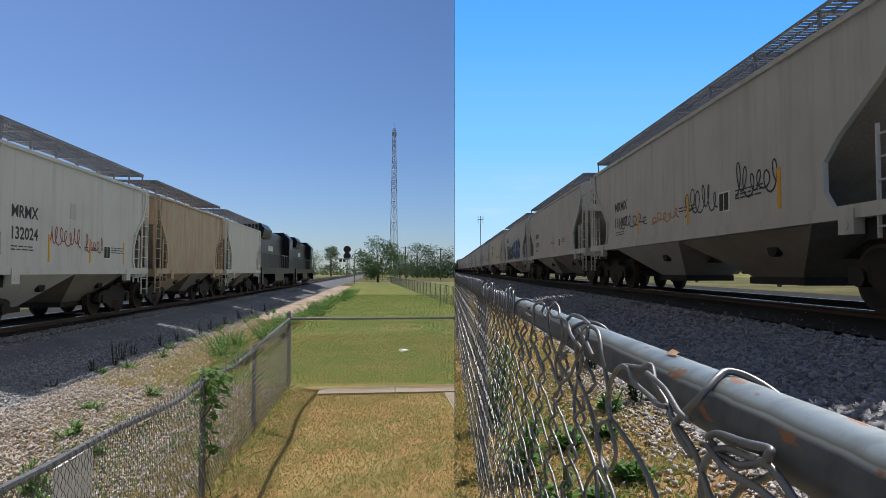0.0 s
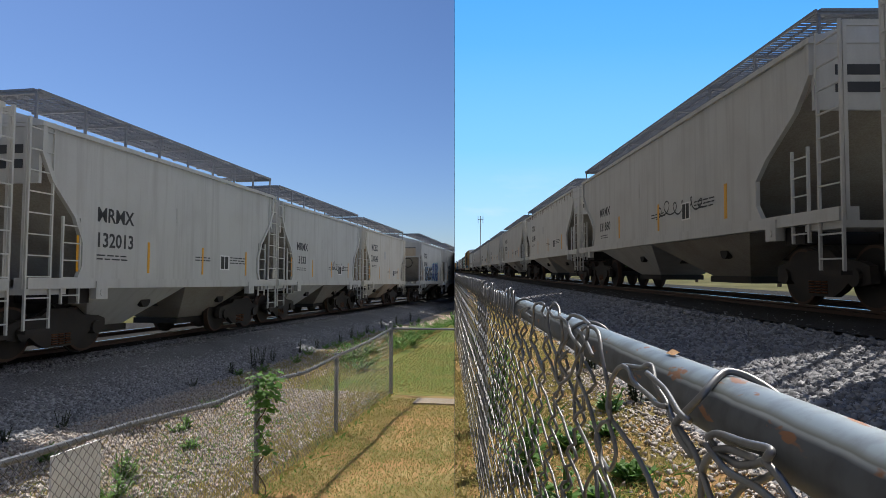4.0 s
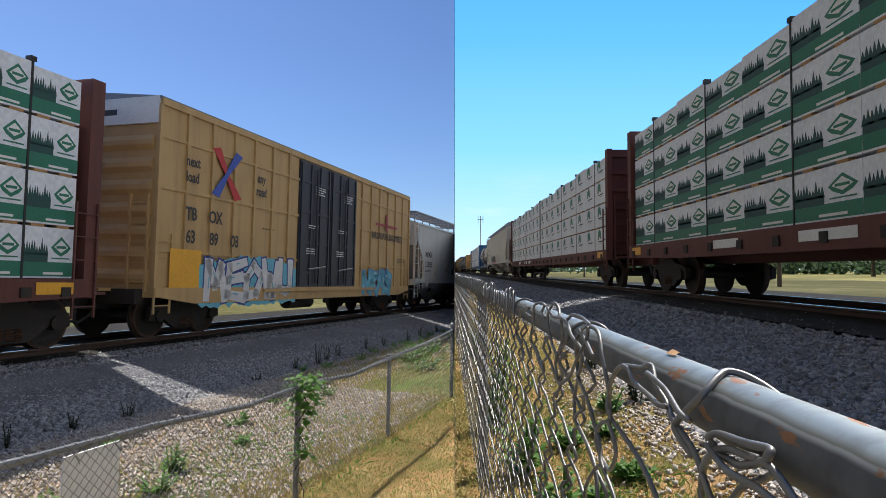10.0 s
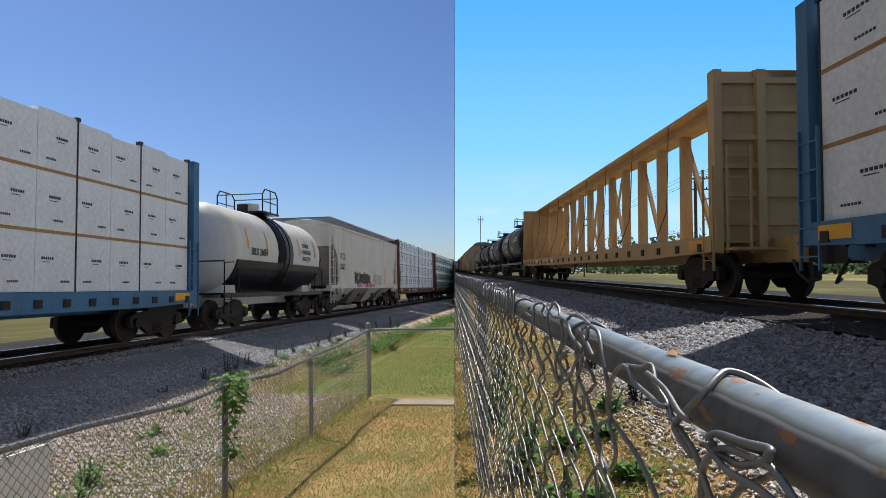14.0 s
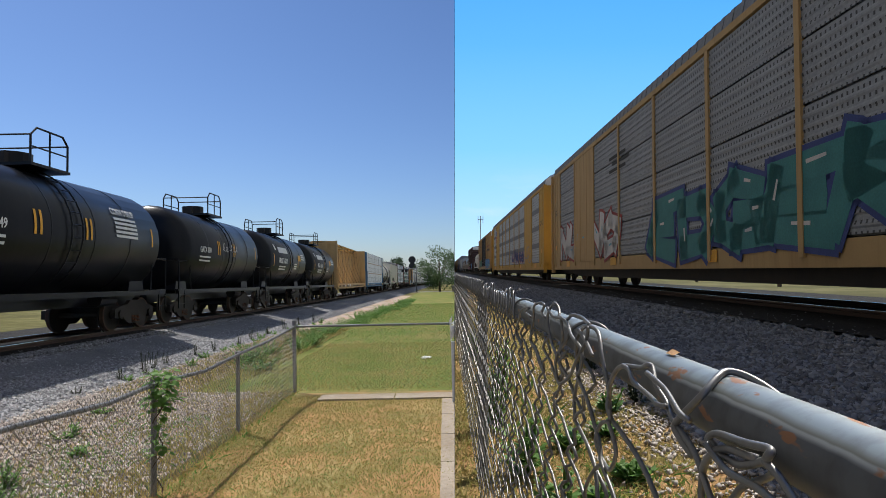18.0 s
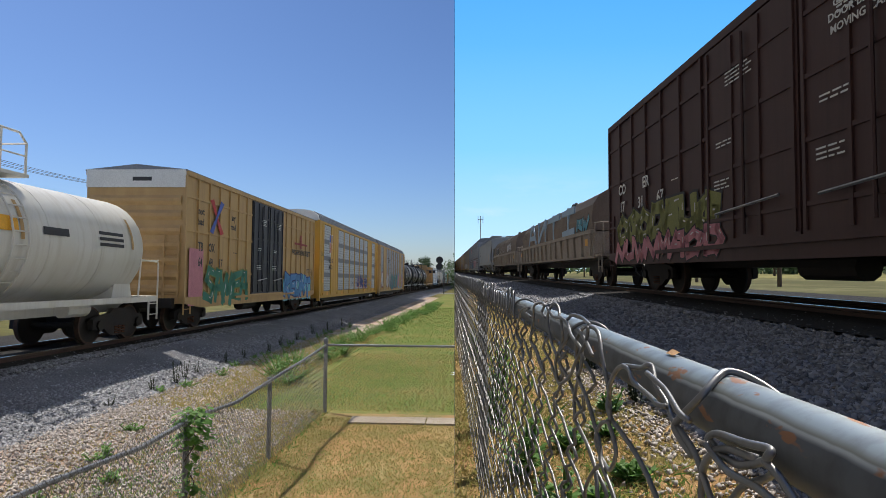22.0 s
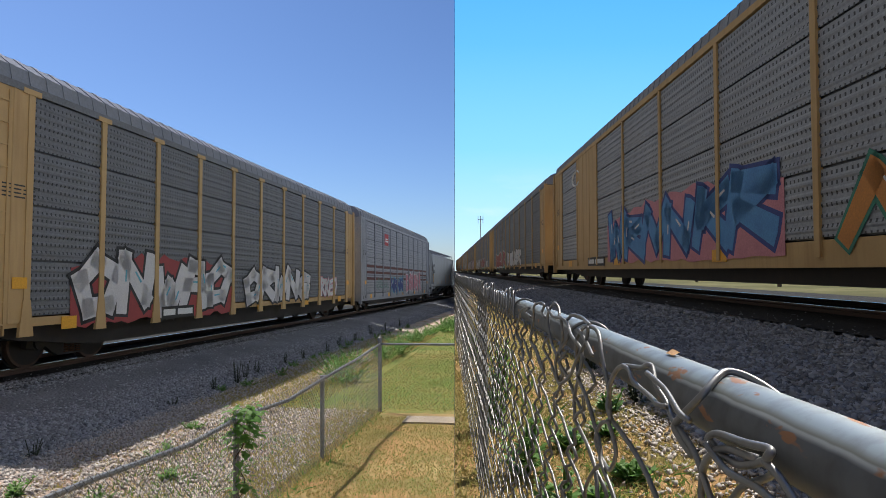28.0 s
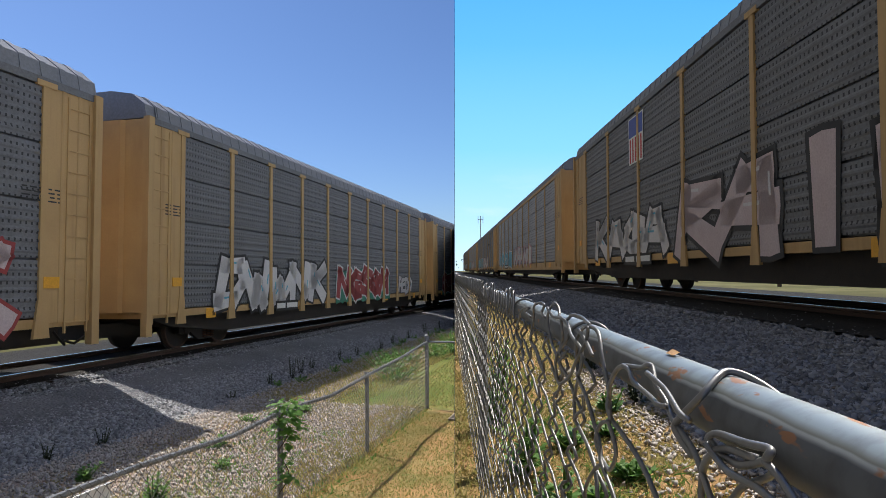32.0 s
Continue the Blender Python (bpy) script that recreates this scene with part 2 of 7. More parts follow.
        nt.links.new(col, m3.inputs["A"])
        nt.links.new(shade, m3.inputs["B"])
        col = m3.outputs["Result"]
    if key.endswith(":perforated"):
        # rows of short punched slots
        sep = nt.nodes.new("ShaderNodeSeparateXYZ")
        nt.links.new(co, sep.inputs[0])

        def calc(op, a, b=None):
            n = nt.nodes.new("ShaderNodeMath")
            n.operation = op
            for i, value in enumerate((a, b)):
                if value is None:
                    continue
                if isinstance(value, bpy.types.NodeSocket):
                    nt.links.new(value, n.inputs[i])
                else:
                    n.inputs[i].default_value = value
            return n.outputs[0]
        fy = calc("FRACT", calc("MULTIPLY", sep.outputs[1], 9.5))
        fz = calc("FRACT", calc("MULTIPLY", sep.outputs[2], 7.0))
        hole = calc("MULTIPLY", calc("LESS_THAN", fy, .34), calc("LESS_THAN", fz, .36))
        band = calc("LESS_THAN", calc("FRACT", calc("MULTIPLY", sep.outputs[2], .82)), .82)
        col = blend(nt, calc("MULTIPLY", hole, calc("MULTIPLY", band, .85)), col, (.02, .02, .025))
    nt.links.new(col, bsdf.inputs["Base Color"])
    bsdf.inputs["Roughness"].default_value = rough
    bsdf.inputs["Metallic"].default_value = metal
    if base == "black_paint":
        bsdf.inputs["Specular IOR Level"].default_value = .22
    if rough >= .85:
        bsdf.inputs["Specular IOR Level"].default_value = .1
    if bump:
        b = node(nt, "ShaderNodeBump", Strength=min(1, bump), Distance=.03)
        if base in ("ballast", "gravel", "bed"):
            v = node(nt, "ShaderNodeTexVoronoi", Scale=grain)
            nt.links.new(co, v.inputs["Vector"])
            nt.links.new(v.outputs["Distance"], b.inputs["Height"])
        else:
            nt.links.new(noise_fac(nt, co, grain), b.inputs["Height"])
        nt.links.new(b.outputs[0], bsdf.inputs["Normal"])
    out = bsdf.outputs[0]
    if base in ("leaf", "tree_leaf", "far_leaf", "blade"):
        # thin leaves let some light through
        thin = nt.nodes.new("ShaderNodeBsdfTranslucent")
        nt.links.new(col, thin.inputs["Color"])
        both = nt.nodes.new("ShaderNodeMixShader")
        both.inputs[0].default_value = .45
        nt.links.new(out, both.inputs[1])
        nt.links.new(thin.outputs[0], both.inputs[2])
        out = both.outputs[0]
    seam(nt, out, side)
    MATS[key, side] = m
    return m


SPEC["panel"] = ((.38, .40, .44), (.25, .26, .28), .5, .35, 20, .7, .0)
SPEC["panel_dark"] = ((.22, .23, .25), (.13, .13, .135), .6, .2, 20, .7, .0)
SPEC["panel_bright"] = ((.52, .56, .60), (.42, .44, .46), .45, .4, 20, .7, .0)
SPEC["panel_band"] = ((.20, .21, .24), (.16, .16, .18), .55, .2, 20, .7, .0)


# ---- mesh building ----
class Shape:
    """Collects simple solids into one mesh."""

    def __init__(self):
        self.v, self.f, self.m, self.now = [], [], [], 0

    def paint(self, slot):
        """The material slot of the faces that follow."""
        self.now = slot
        return self

    def add(self, verts, faces):
        n = len(self.v)
        self.v += [tuple(p) for p in verts]
        self.f += [tuple(i + n for i in f) for f in faces]
        self.m += [self.now] * len(faces)
        return self

    def box(self, x0, x1, y0, y1, z0, z1):
        v = [(x, y, z) for x in (x0, x1) for y in (y0, y1) for z in (z0, z1)]
        return self.add(v, [(0, 1, 3, 2), (4, 6, 7, 5), (0, 4, 5, 1), (2, 3, 7, 6), (0, 2, 6, 4), (1, 5, 7, 3)])

    def prism_y(self, profile, y0, y1):
        """A profile of (x, z) pushed along y."""
        n = len(profile)
        v = [(x, y0, z) for x, z in profile] + [(x, y1, z) for x, z in profile]
        f = [(i, (i + 1) % n, (i + 1) % n + n, i + n) for i in range(n)]
        return self.add(v, f + [tuple(range(n))[::-1], tuple(range(n, 2 * n))])

    def prism_x(self, profile, x0, x1):
        """A profile of (y, z) pushed along x."""
        n = len(profile)
        v = [(x0, y, z) for y, z in profile] + [(x1, y, z) for y, z in profile]
        f = [(i, (i + 1) % n, (i + 1) % n + n, i + n) for i in range(n)]
        return self.add(v, f + [tuple(range(n))[::-1], tuple(range(n, 2 * n))])

    def loft(self, rings):
        n = len(rings[0])
        v = [p for r in rings for p in r]
        f = []
        for k in range(len(rings) - 1):
            f += [(k * n + i, k * n + (i + 1) % n, (k + 1) * n + (i + 1) % n, (k + 1) * n + i) for i in range(n)]
        return self.add(v, f + [tuple(range(n))[::-1], tuple(range(len(v) - n, len(v)))])

    def tube(self, points, r, n=6, closed=False):
        pts = [Vector(p) for p in points]
        rings = []
        up0 = None
        for i, p in enumerate(pts):
            d = (pts[min(i + 1, len(pts) - 1)] - pts[max(i - 1, 0)]).normalized()
            if up0 is None:
                up0 = Vector((0, 0, 1)) if abs(d.z) < .9 else Vector((1, 0, 0))
            s = d.cross(up0).normalized()
            if s.length < .1:
                s = d.cross(Vector((0, 1, 0))).normalized()
            u = s.cross(d).normalized()
            up0 = u
            rings.append([p + (s * math.cos(a) + u * math.sin(a)) * r for a in (2 * math.pi * k / n for k in range(n))])
        return self.loft(rings)

    def disc(self, centre, r, x0, x1, n=20):
        """A cylinder along x."""
        y, z = centre
        return self.prism_x([(y + r * math.cos(2 * math.pi * i / n), z + r * math.sin(2 * math.pi * i / n)) for i in range(n)], x0, x1)

    def mesh(self, name, smooth=False):
        me = bpy.data.meshes.new(name)
        me.from_pydata(self.v, [], self.f)
        if self.now:
            me.polygons.foreach_set("material_index", self.m)
        bm = bmesh.new()
        bm.from_mesh(me)
        bmesh.ops.recalc_face_normals(bm, faces=bm.faces)
        bm.to_mesh(me)
        bm.free()
        if smooth:
            me.polygons.foreach_set("use_smooth", [True] * len(me.polygons))
        return me


def part(name, shape, material, parent, label="", smooth=False):
    """Links a shape (or a ready mesh) as one mesh object under a thing or a part."""
    me = shape if isinstance(shape, bpy.types.Mesh) else shape.mesh(name, smooth)
    if not me.materials:
        for one in material if isinstance(material, list) else [material]:
            me.materials.append(one)
    ob = new(name, me)
    ob.parent = parent
    if label:
        tagged(ob, label)
    return ob


def thing(name, side, m, label, category, group="", kind="", mesh=None, material=None):
    """A top-level thing in the west or the east place, at the pose m there."""
    if isinstance(mesh, Shape):
        mesh = mesh.mesh(name)
    if mesh and material and not mesh.materials:
        mesh.materials.append(material)
    ob = new(name, mesh)
    tagged(ob, label, category, group, kind)
    (WEST if side == "W" else EAST).append((ob, m))
    ob.matrix_basis = SWING[0][1] @ m if side == "W" else EASTM @ m
    return ob


TEXTS = {}


def text_mesh(words, size):
    if (words, size) not in TEXTS:
        cu = bpy.data.curves.new("text", "FONT")
        cu.body, cu.size, cu.extrude, cu.align_x, cu.resolution_u, cu.offset = words, size, .002, "CENTER", 2, size * .02
        ob = bpy.data.objects.new("text", cu)
        scene.collection.objects.link(ob)
        bpy.context.view_layer.update()
        dep = bpy.context.evaluated_depsgraph_get()
        me = bpy.data.meshes.new_from_object(ob.evaluated_get(dep))
        bpy.data.objects.remove(ob)
        TEXTS[words, size] = me
    return TEXTS[words, size].copy()


def lettering(words, size, x, y, z, parent, key, side, stretch=1.0):
    """Letters on the flank that looks along +x; they read with the front at the right hand."""
    me = text_mesh(words, size)
    me.transform(Matrix.Translation((x, y, z)) @ Matrix.Rotation(radians(90), 4, "Z") @ Matrix.Rotation(radians(90), 4, "X") @ Matrix.Diagonal((stretch, 1, 1, 1)))
    me.materials.clear()
    return part("lettering", me, mat(key, side), parent)

# ---- railway cars: front at +y, the flank seen at +x, z from the rail's top; lengths along y times k ----
SHARED = {}


def shared(key, make):
    if key not in SHARED:
        SHARED[key] = make()
    return SHARED[key]


def truck(car, y, side):
    """A two-axle truck: bolster > side frames, wheels, axles, springs."""
    prof = [(-1.12, .62), (-.95, .68), (-.45, .74), (-.28, .86), (.28, .86), (.45, .74), (.95, .68), (1.12, .62), (1.14, .38),
            (.92, .34), (.74, .42), (.52, .26), (.34, .17), (-.34, .17), (-.52, .26), (-.74, .42), (-.92, .34), (-1.14, .38)]

    def bolster():
        s = Shape().prism_x(prof, -1.06, -.94).box(-1.0, 1.0, -.22, .22, .42, .66)
        for dy in (-.86, .86):
            s.disc((dy, .457), .085, -.75, .75, 10)
        return s.mesh("truck")

    def frame_mesh():
        s = Shape().prism_x(prof, -.06, .06)
        for a in (-.86, .86):
            s.disc((a, .46), .13, -.09, .11, 10)
        return s.mesh("side_frame")

    def wheel_mesh():
        s = Shape().disc((0, 0), .457, -.06, .055, 28).disc((0, 0), .49, -.085, -.055, 28)
        s.disc((0, 0), .13, .04, .11, 12).paint(1)
        n = 28
        rim = [[(x, r * math.cos(2 * math.pi * i / n), r * math.sin(2 * math.pi * i / n)) for i in range(n)] for x, r in ((-.05, .462), (.058, .462), (.062, .415))]
        s.add(rim[0] + rim[1] + rim[2], [(q * n + i, q * n + (i + 1) % n, (q + 1) * n + (i + 1) % n, (q + 1) * n + i) for q in (0, 1) for i in range(n)])
        return s.mesh("wheel")

    def spring_mesh():
        s = Shape()
        for dy in (-.16, 0, .16):
            for i in range(5):
                s.prism_y([(.055 * math.cos(a), .225 + i * .042 + .014 * math.sin(a)) for a in (j * math.pi / 3 for j in range(6))], dy - .055, dy + .055)
        return s.mesh("spring_group")
    b = part("truck", shared(("bolster", side), bolster), mat("iron", side), car)
    b.location = (0, y, 0)
    for sx in (1, -1):
        if sx > 0:
            f = part("side_frame", shared(("frame", side), frame_mesh), mat("iron", side), b)
            f.location = (1.0, 0, 0)
            sp = part("spring_group", shared(("spring", side), spring_mesh), mat("rust", side), b)
            sp.location = (sx * 1.04, 0, 0)
        for dy in (-.86, .86):
            w = part("wheel", shared(("wheel", side), wheel_mesh), [mat("iron", side), mat("rail_side", side)], b)
            w.matrix_basis = pose(sx * .755, dy, .457, 0, 0, 0 if sx > 0 else 180)


def coupler(car, half, side):
    for d in (-1, 1):
        s = Shape().box(-.12, .12, d * (half - .75) if d > 0 else -half, half if d > 0 else -half + .75, .72, .98)
        s.box(-.17, .14, d * half - .16, d * half + .16, .68, 1.02)
        part("coupler", s, mat("iron", side), car)
        hose = Shape().tube([(.35, d * (half - .5), .75), (.36, d * (half - .3), .5), (.3, d * (half - .1), .36), (.15, d * half, .42)], .03, 5)
        part("air_hose", hose, mat("black", side), car)


def ladder(car, x, y0, y1, z0, z1, n, side, key="hopper_grey", axis="y"):
    s = Shape()
    if axis == "y":
        for y in (y0, y1):
            s.box(x - .02, x + .02, y - .016, y + .016, z0, z1)
        for i in range(n):
            z = z0 + (z1 - z0) * (i + .5) / n
            s.box(x, x + .025, y0, y1, z - .011, z + .011)
    else:
        for xx in (y0, y1):
            s.box(xx - .025, xx + .025, x - .02, x + .03, z0, z1)
        for i in range(n):
            z = z0 + (z1 - z0) * (i + .5) / n
            s.box(y0, y1, x, x + .03, z - .013, z + .013)
    return part("ladder", s, mat(key, side), car)


def reflectors(car, ys, x, z0, z1, w, side, key="amber"):
    w, z1 = w * (.7 if side == "W" else 1.1), z1 + .1
    for y in ys:
        part("reflector", Shape().box(x, x + .006, y - w, y + w, z0, z1), mat(key, side), car)


def data_bars(car, spots, x, side, key="ink"):
    """Small stencilled lines that cannot be read."""
    rng = random.Random(len(spots) + 3)
    for y0, y1, z, rows in spots:
        s = Shape()
        w = min(y1 - y0, .95)
        for i in range(rows):
            y = y0
            while y < y0 + w - .08:
                e = min(y0 + w, y + rng.uniform(.1, .26))
                s.box(x, x + .004, y, e, z - i * .07, z - i * .07 + .026)
                y = e + rng.uniform(.03, .06)
        tagged(part("stencil", s, mat(key, side), car), kind="stuff")


def placard(car, x, y, z, side, size=.38):
    part("placard", Shape().box(x, x + .006, y - size * .62, y + size * .62, z - size / 2, z + size / 2), mat("white", side), car)
    s = Shape()
    for dy in (-.32, .2):
        s.box(x + .007, x + .01, y + dy * size - size * .2, y + dy * size + size * .22, z - size * .42, z + size * .42)
    part("placard_print", s, mat("black", side), car)


STROKES = [[(0, 0), (.3, 1), (.7, 1), (1, 0)], [(.1, .45), (.9, .45)], [(1, 1), (.1, .9), (.1, .1), (1, 0)], [(.1, .5), (.8, .55)], [(0, 0), (.1, 1), (.9, .85), (.2, .5), (1, 0)],
           [(0, 0), (.1, 1), (.8, .1), (1, 1)], [(1, .85), (.3, 1), (.1, .65), (.9, .4), (.7, 0), (0, .12)], [(0, 1), (.3, 0), (.5, .6), (.75, 0), (1, 1)], [(.2, 0), (.0, .6), (.4, 1), (1, .7), (.8, .1), (.2, 0)],
           [(.1, 0), (.15, 1), (.2, .5), (.9, 1), (.35, .55), (1, 0)]]


def ribbon(shape, pts, w, x0, x1):
    """A flat band of half width w along the points (y, z), from x0 to x1."""
    for (a, b), (c, d) in zip(pts[:-1], pts[1:]):
        v = Vector((c - a, d - b))
        if v.length < 1e-4:
            continue
        v.normalize()
        n, e = Vector((-v.y, v.x)) * w, v * w * .8
        shape.prism_x([(a - e.x + n.x * .7, b - e.y + n.y * .7), (c + e.x + n.x, d + e.y + n.y), (c + e.x * 1.15, d + e.y * 1.15), (c + e.x - n.x, d + e.y - n.y), (a - e.x - n.x * .8, b - e.y - n.y * .8)], x0, x1)


LETTER = {"A": (0, 1), "E": (2, 3), "R": (4,), "N": (5,), "S": (6,), "W": (7,), "O": (8,), "K": (9,)}
STROKES += [[(.1, 0), (.1, 1), (.75, .95), (1, .5), (.75, .05), (.1, 0)], [(1, .85), (.5, 1), (.1, .7), (.1, .25), (.5, 0), (1, .1), (1, .45), (.6, .45)], [(.5, 0), (.5, 1)], [(0, .95), (1, 1)], [(0, 0), (.15, 1), (.5, .35), (.85, 1), (1, 0)], [(.1, 1), (.1, .15), (.5, 0), (.9, .15), (.9, 1)], [(.3, 1), (.3, 0)], [(.1, 1), (.1, 0), (.95, .05)]]
LETTER.update({"D": (10,), "G": (11,), "T": (12, 13), "M": (14,), "U": (15,), "I": (12,), "L": (17,)})


def graffiti(car, x, y0, y1, z0, z1, fill, line, n, seed, side, glow="", word=""):
    """Sprayed letters of fat bent strokes, thin layers of paint on the flank."""
    rng = random.Random(seed)
    w = (y1 - y0) / n
    h = z1 - z0
    t = min(w * 1.1, h) * .165
    cells = []
    for i in range(n):
        lean, dz, hh = rng.uniform(-.1, .35), rng.uniform(-.05, .05) * h, h * rng.uniform(.84, 1.0)
        q = LETTER[word[i]] if word else rng.choice(((0, 1), (2, 3), (4,), (5,), (6,), (7,), (8,), (9,), (10,), (11,), (14,), (15,)))
        for st in q:
            pts = [(y0 + w * (i + .06 + .88 * (a + lean * (b - .5)) + rng.uniform(-.03, .03)), z0 + t + dz + (hh - 2 * t) * (b + rng.uniform(-.05, .05))) for a, b in STROKES[st]]
            cells.append((i, pts))
    paints = [mat(line, side), mat(fill, side), mat(glow or fill, side), mat("g_white" if fill != "g_white" else "g_cyan", side)]
    if glow:
        # a sprayed cloud behind the letters
        pts = [(y0 - .2 + (y1 - y0 + .4) * u / 30, z0 - .04 - rng.uniform(0, .12)) for u in range(31)]
        pts += [(y0 - .2 + (y1 - y0 + .4) * u / 30, z0 + h * (.72 + .32 * math.sin(3.1 * u / 30) * rng.uniform(.5, 1))) for u in range(30, -1, -1)]
        part("graffiti_cloud", Shape().prism_x(pts, x, x + .0018), paints[2], car)
    for i in range(n):
        mine = [pts for j, pts in cells if j == i]
        s = Shape()
        for pts in mine:
            ribbon(s, pts, t * 1.36, x, x + .003 + .0002 * i)
        s.paint(1)
        for pts in mine:
            ribbon(s, pts, t, x, x + .006 + .0002 * i)
        s.paint(3)
        for pts in mine:
            for a, b in zip(pts[:-1], pts[1:]):
                if rng.random() < .55:
                    u = rng.uniform(.1, .5)
                    p, q = Vector(a).lerp(Vector(b), u), Vector(a).lerp(Vector(b), u + rng.uniform(.15, .35))
                    ribbon(s, [(p.x + t * .35, p.y + t * .3), (q.x + t * .35, q.y + t * .3)], t * .12, x, x + .0105)
        part("graffiti_letter", s, paints, car)


def tag_scrawl(car, x, y0, y1, z0, z1, key, seed, side, loops=6):
    """One sprayed line that runs along the flank in uneven cursive loops."""
    rng = random.Random(seed)
    pts = []
    step = (y1 - y0) / loops
    tall = [rng.uniform(.35, 1.0) for _ in range(loops + 1)]
    wide = [rng.uniform(.15, .75) for _ in range(loops + 1)]
    n = loops * 14
    for i in range(n + 1):
        u = i / 14
        q = min(int(u), loops - 1)
        f = u - q
        t, w = tall[q] * (1 - f) + tall[q + 1] * f, wide[q] * (1 - f) + wide[q + 1] * f
        a = 6.2832 * u
        pts.append((x, y0 + step * u + step * w * math.sin(a), z0 + (z1 - z0) * (.12 + .44 * t * (1 - math.cos(a)) + .1 * math.sin(a * .37 + seed))))
    s = Shape().tube(pts, .017, 5)
    s.v = [(x + (px - x) * .1 + .004, py, pz) for px, py, pz in s.v]
    part("graffiti_tag", s, mat(key, side), car)


def running_board(car, h, side, z=4.72, x0=.3, x1=1.44, leg=.35):
    """Open steel grating along both edges of the roof, on short legs."""
    for sx in (1, -1):
        s = Shape()
        n = int(h * 2 / .11)
        for i in range(n):
            y = -h + 2 * h * (i + .5) / n
            s.box(min(sx * x0, sx * x1), max(sx * x0, sx * x1), y - .009, y + .009, z + .005, z + .035)
        for q in range(6):
            x = sx * (x0 + (x1 - x0) * q / 5)
            w = .018 if q in (0, 5) else .007
            s.box(x - w, x + w, -h, h, z, z + .045)
        for i in range(9):
            y = -h + 2 * h * i / 8
            s.box(sx * x1 - .05, sx * x1 - .01, y - .02, y + .02, z - leg, z).box(min(sx * x0, sx * x1), max(sx * x0, sx * x1), y - .03, y + .03, z - .04, z)
        part("running_board", s, mat("roof_zinc", side), car)
    for d in (-1, 1):
        s = Shape()
        for q in range(7):
            y = d * (h - .32 + q * .06)
            s.box(-1.4, 1.4, y - .012, y + .012, z, z + .04)
        for q in range(15):
            s.box(-1.4 + q * .2 - .008, -1.4 + q * .2 + .008, min(d * (h - .32), d * (h + .05)), max(d * (h - .32), d * (h + .05)), z, z + .035)
        part("crosswalk", s, mat("roof_zinc", side), car)


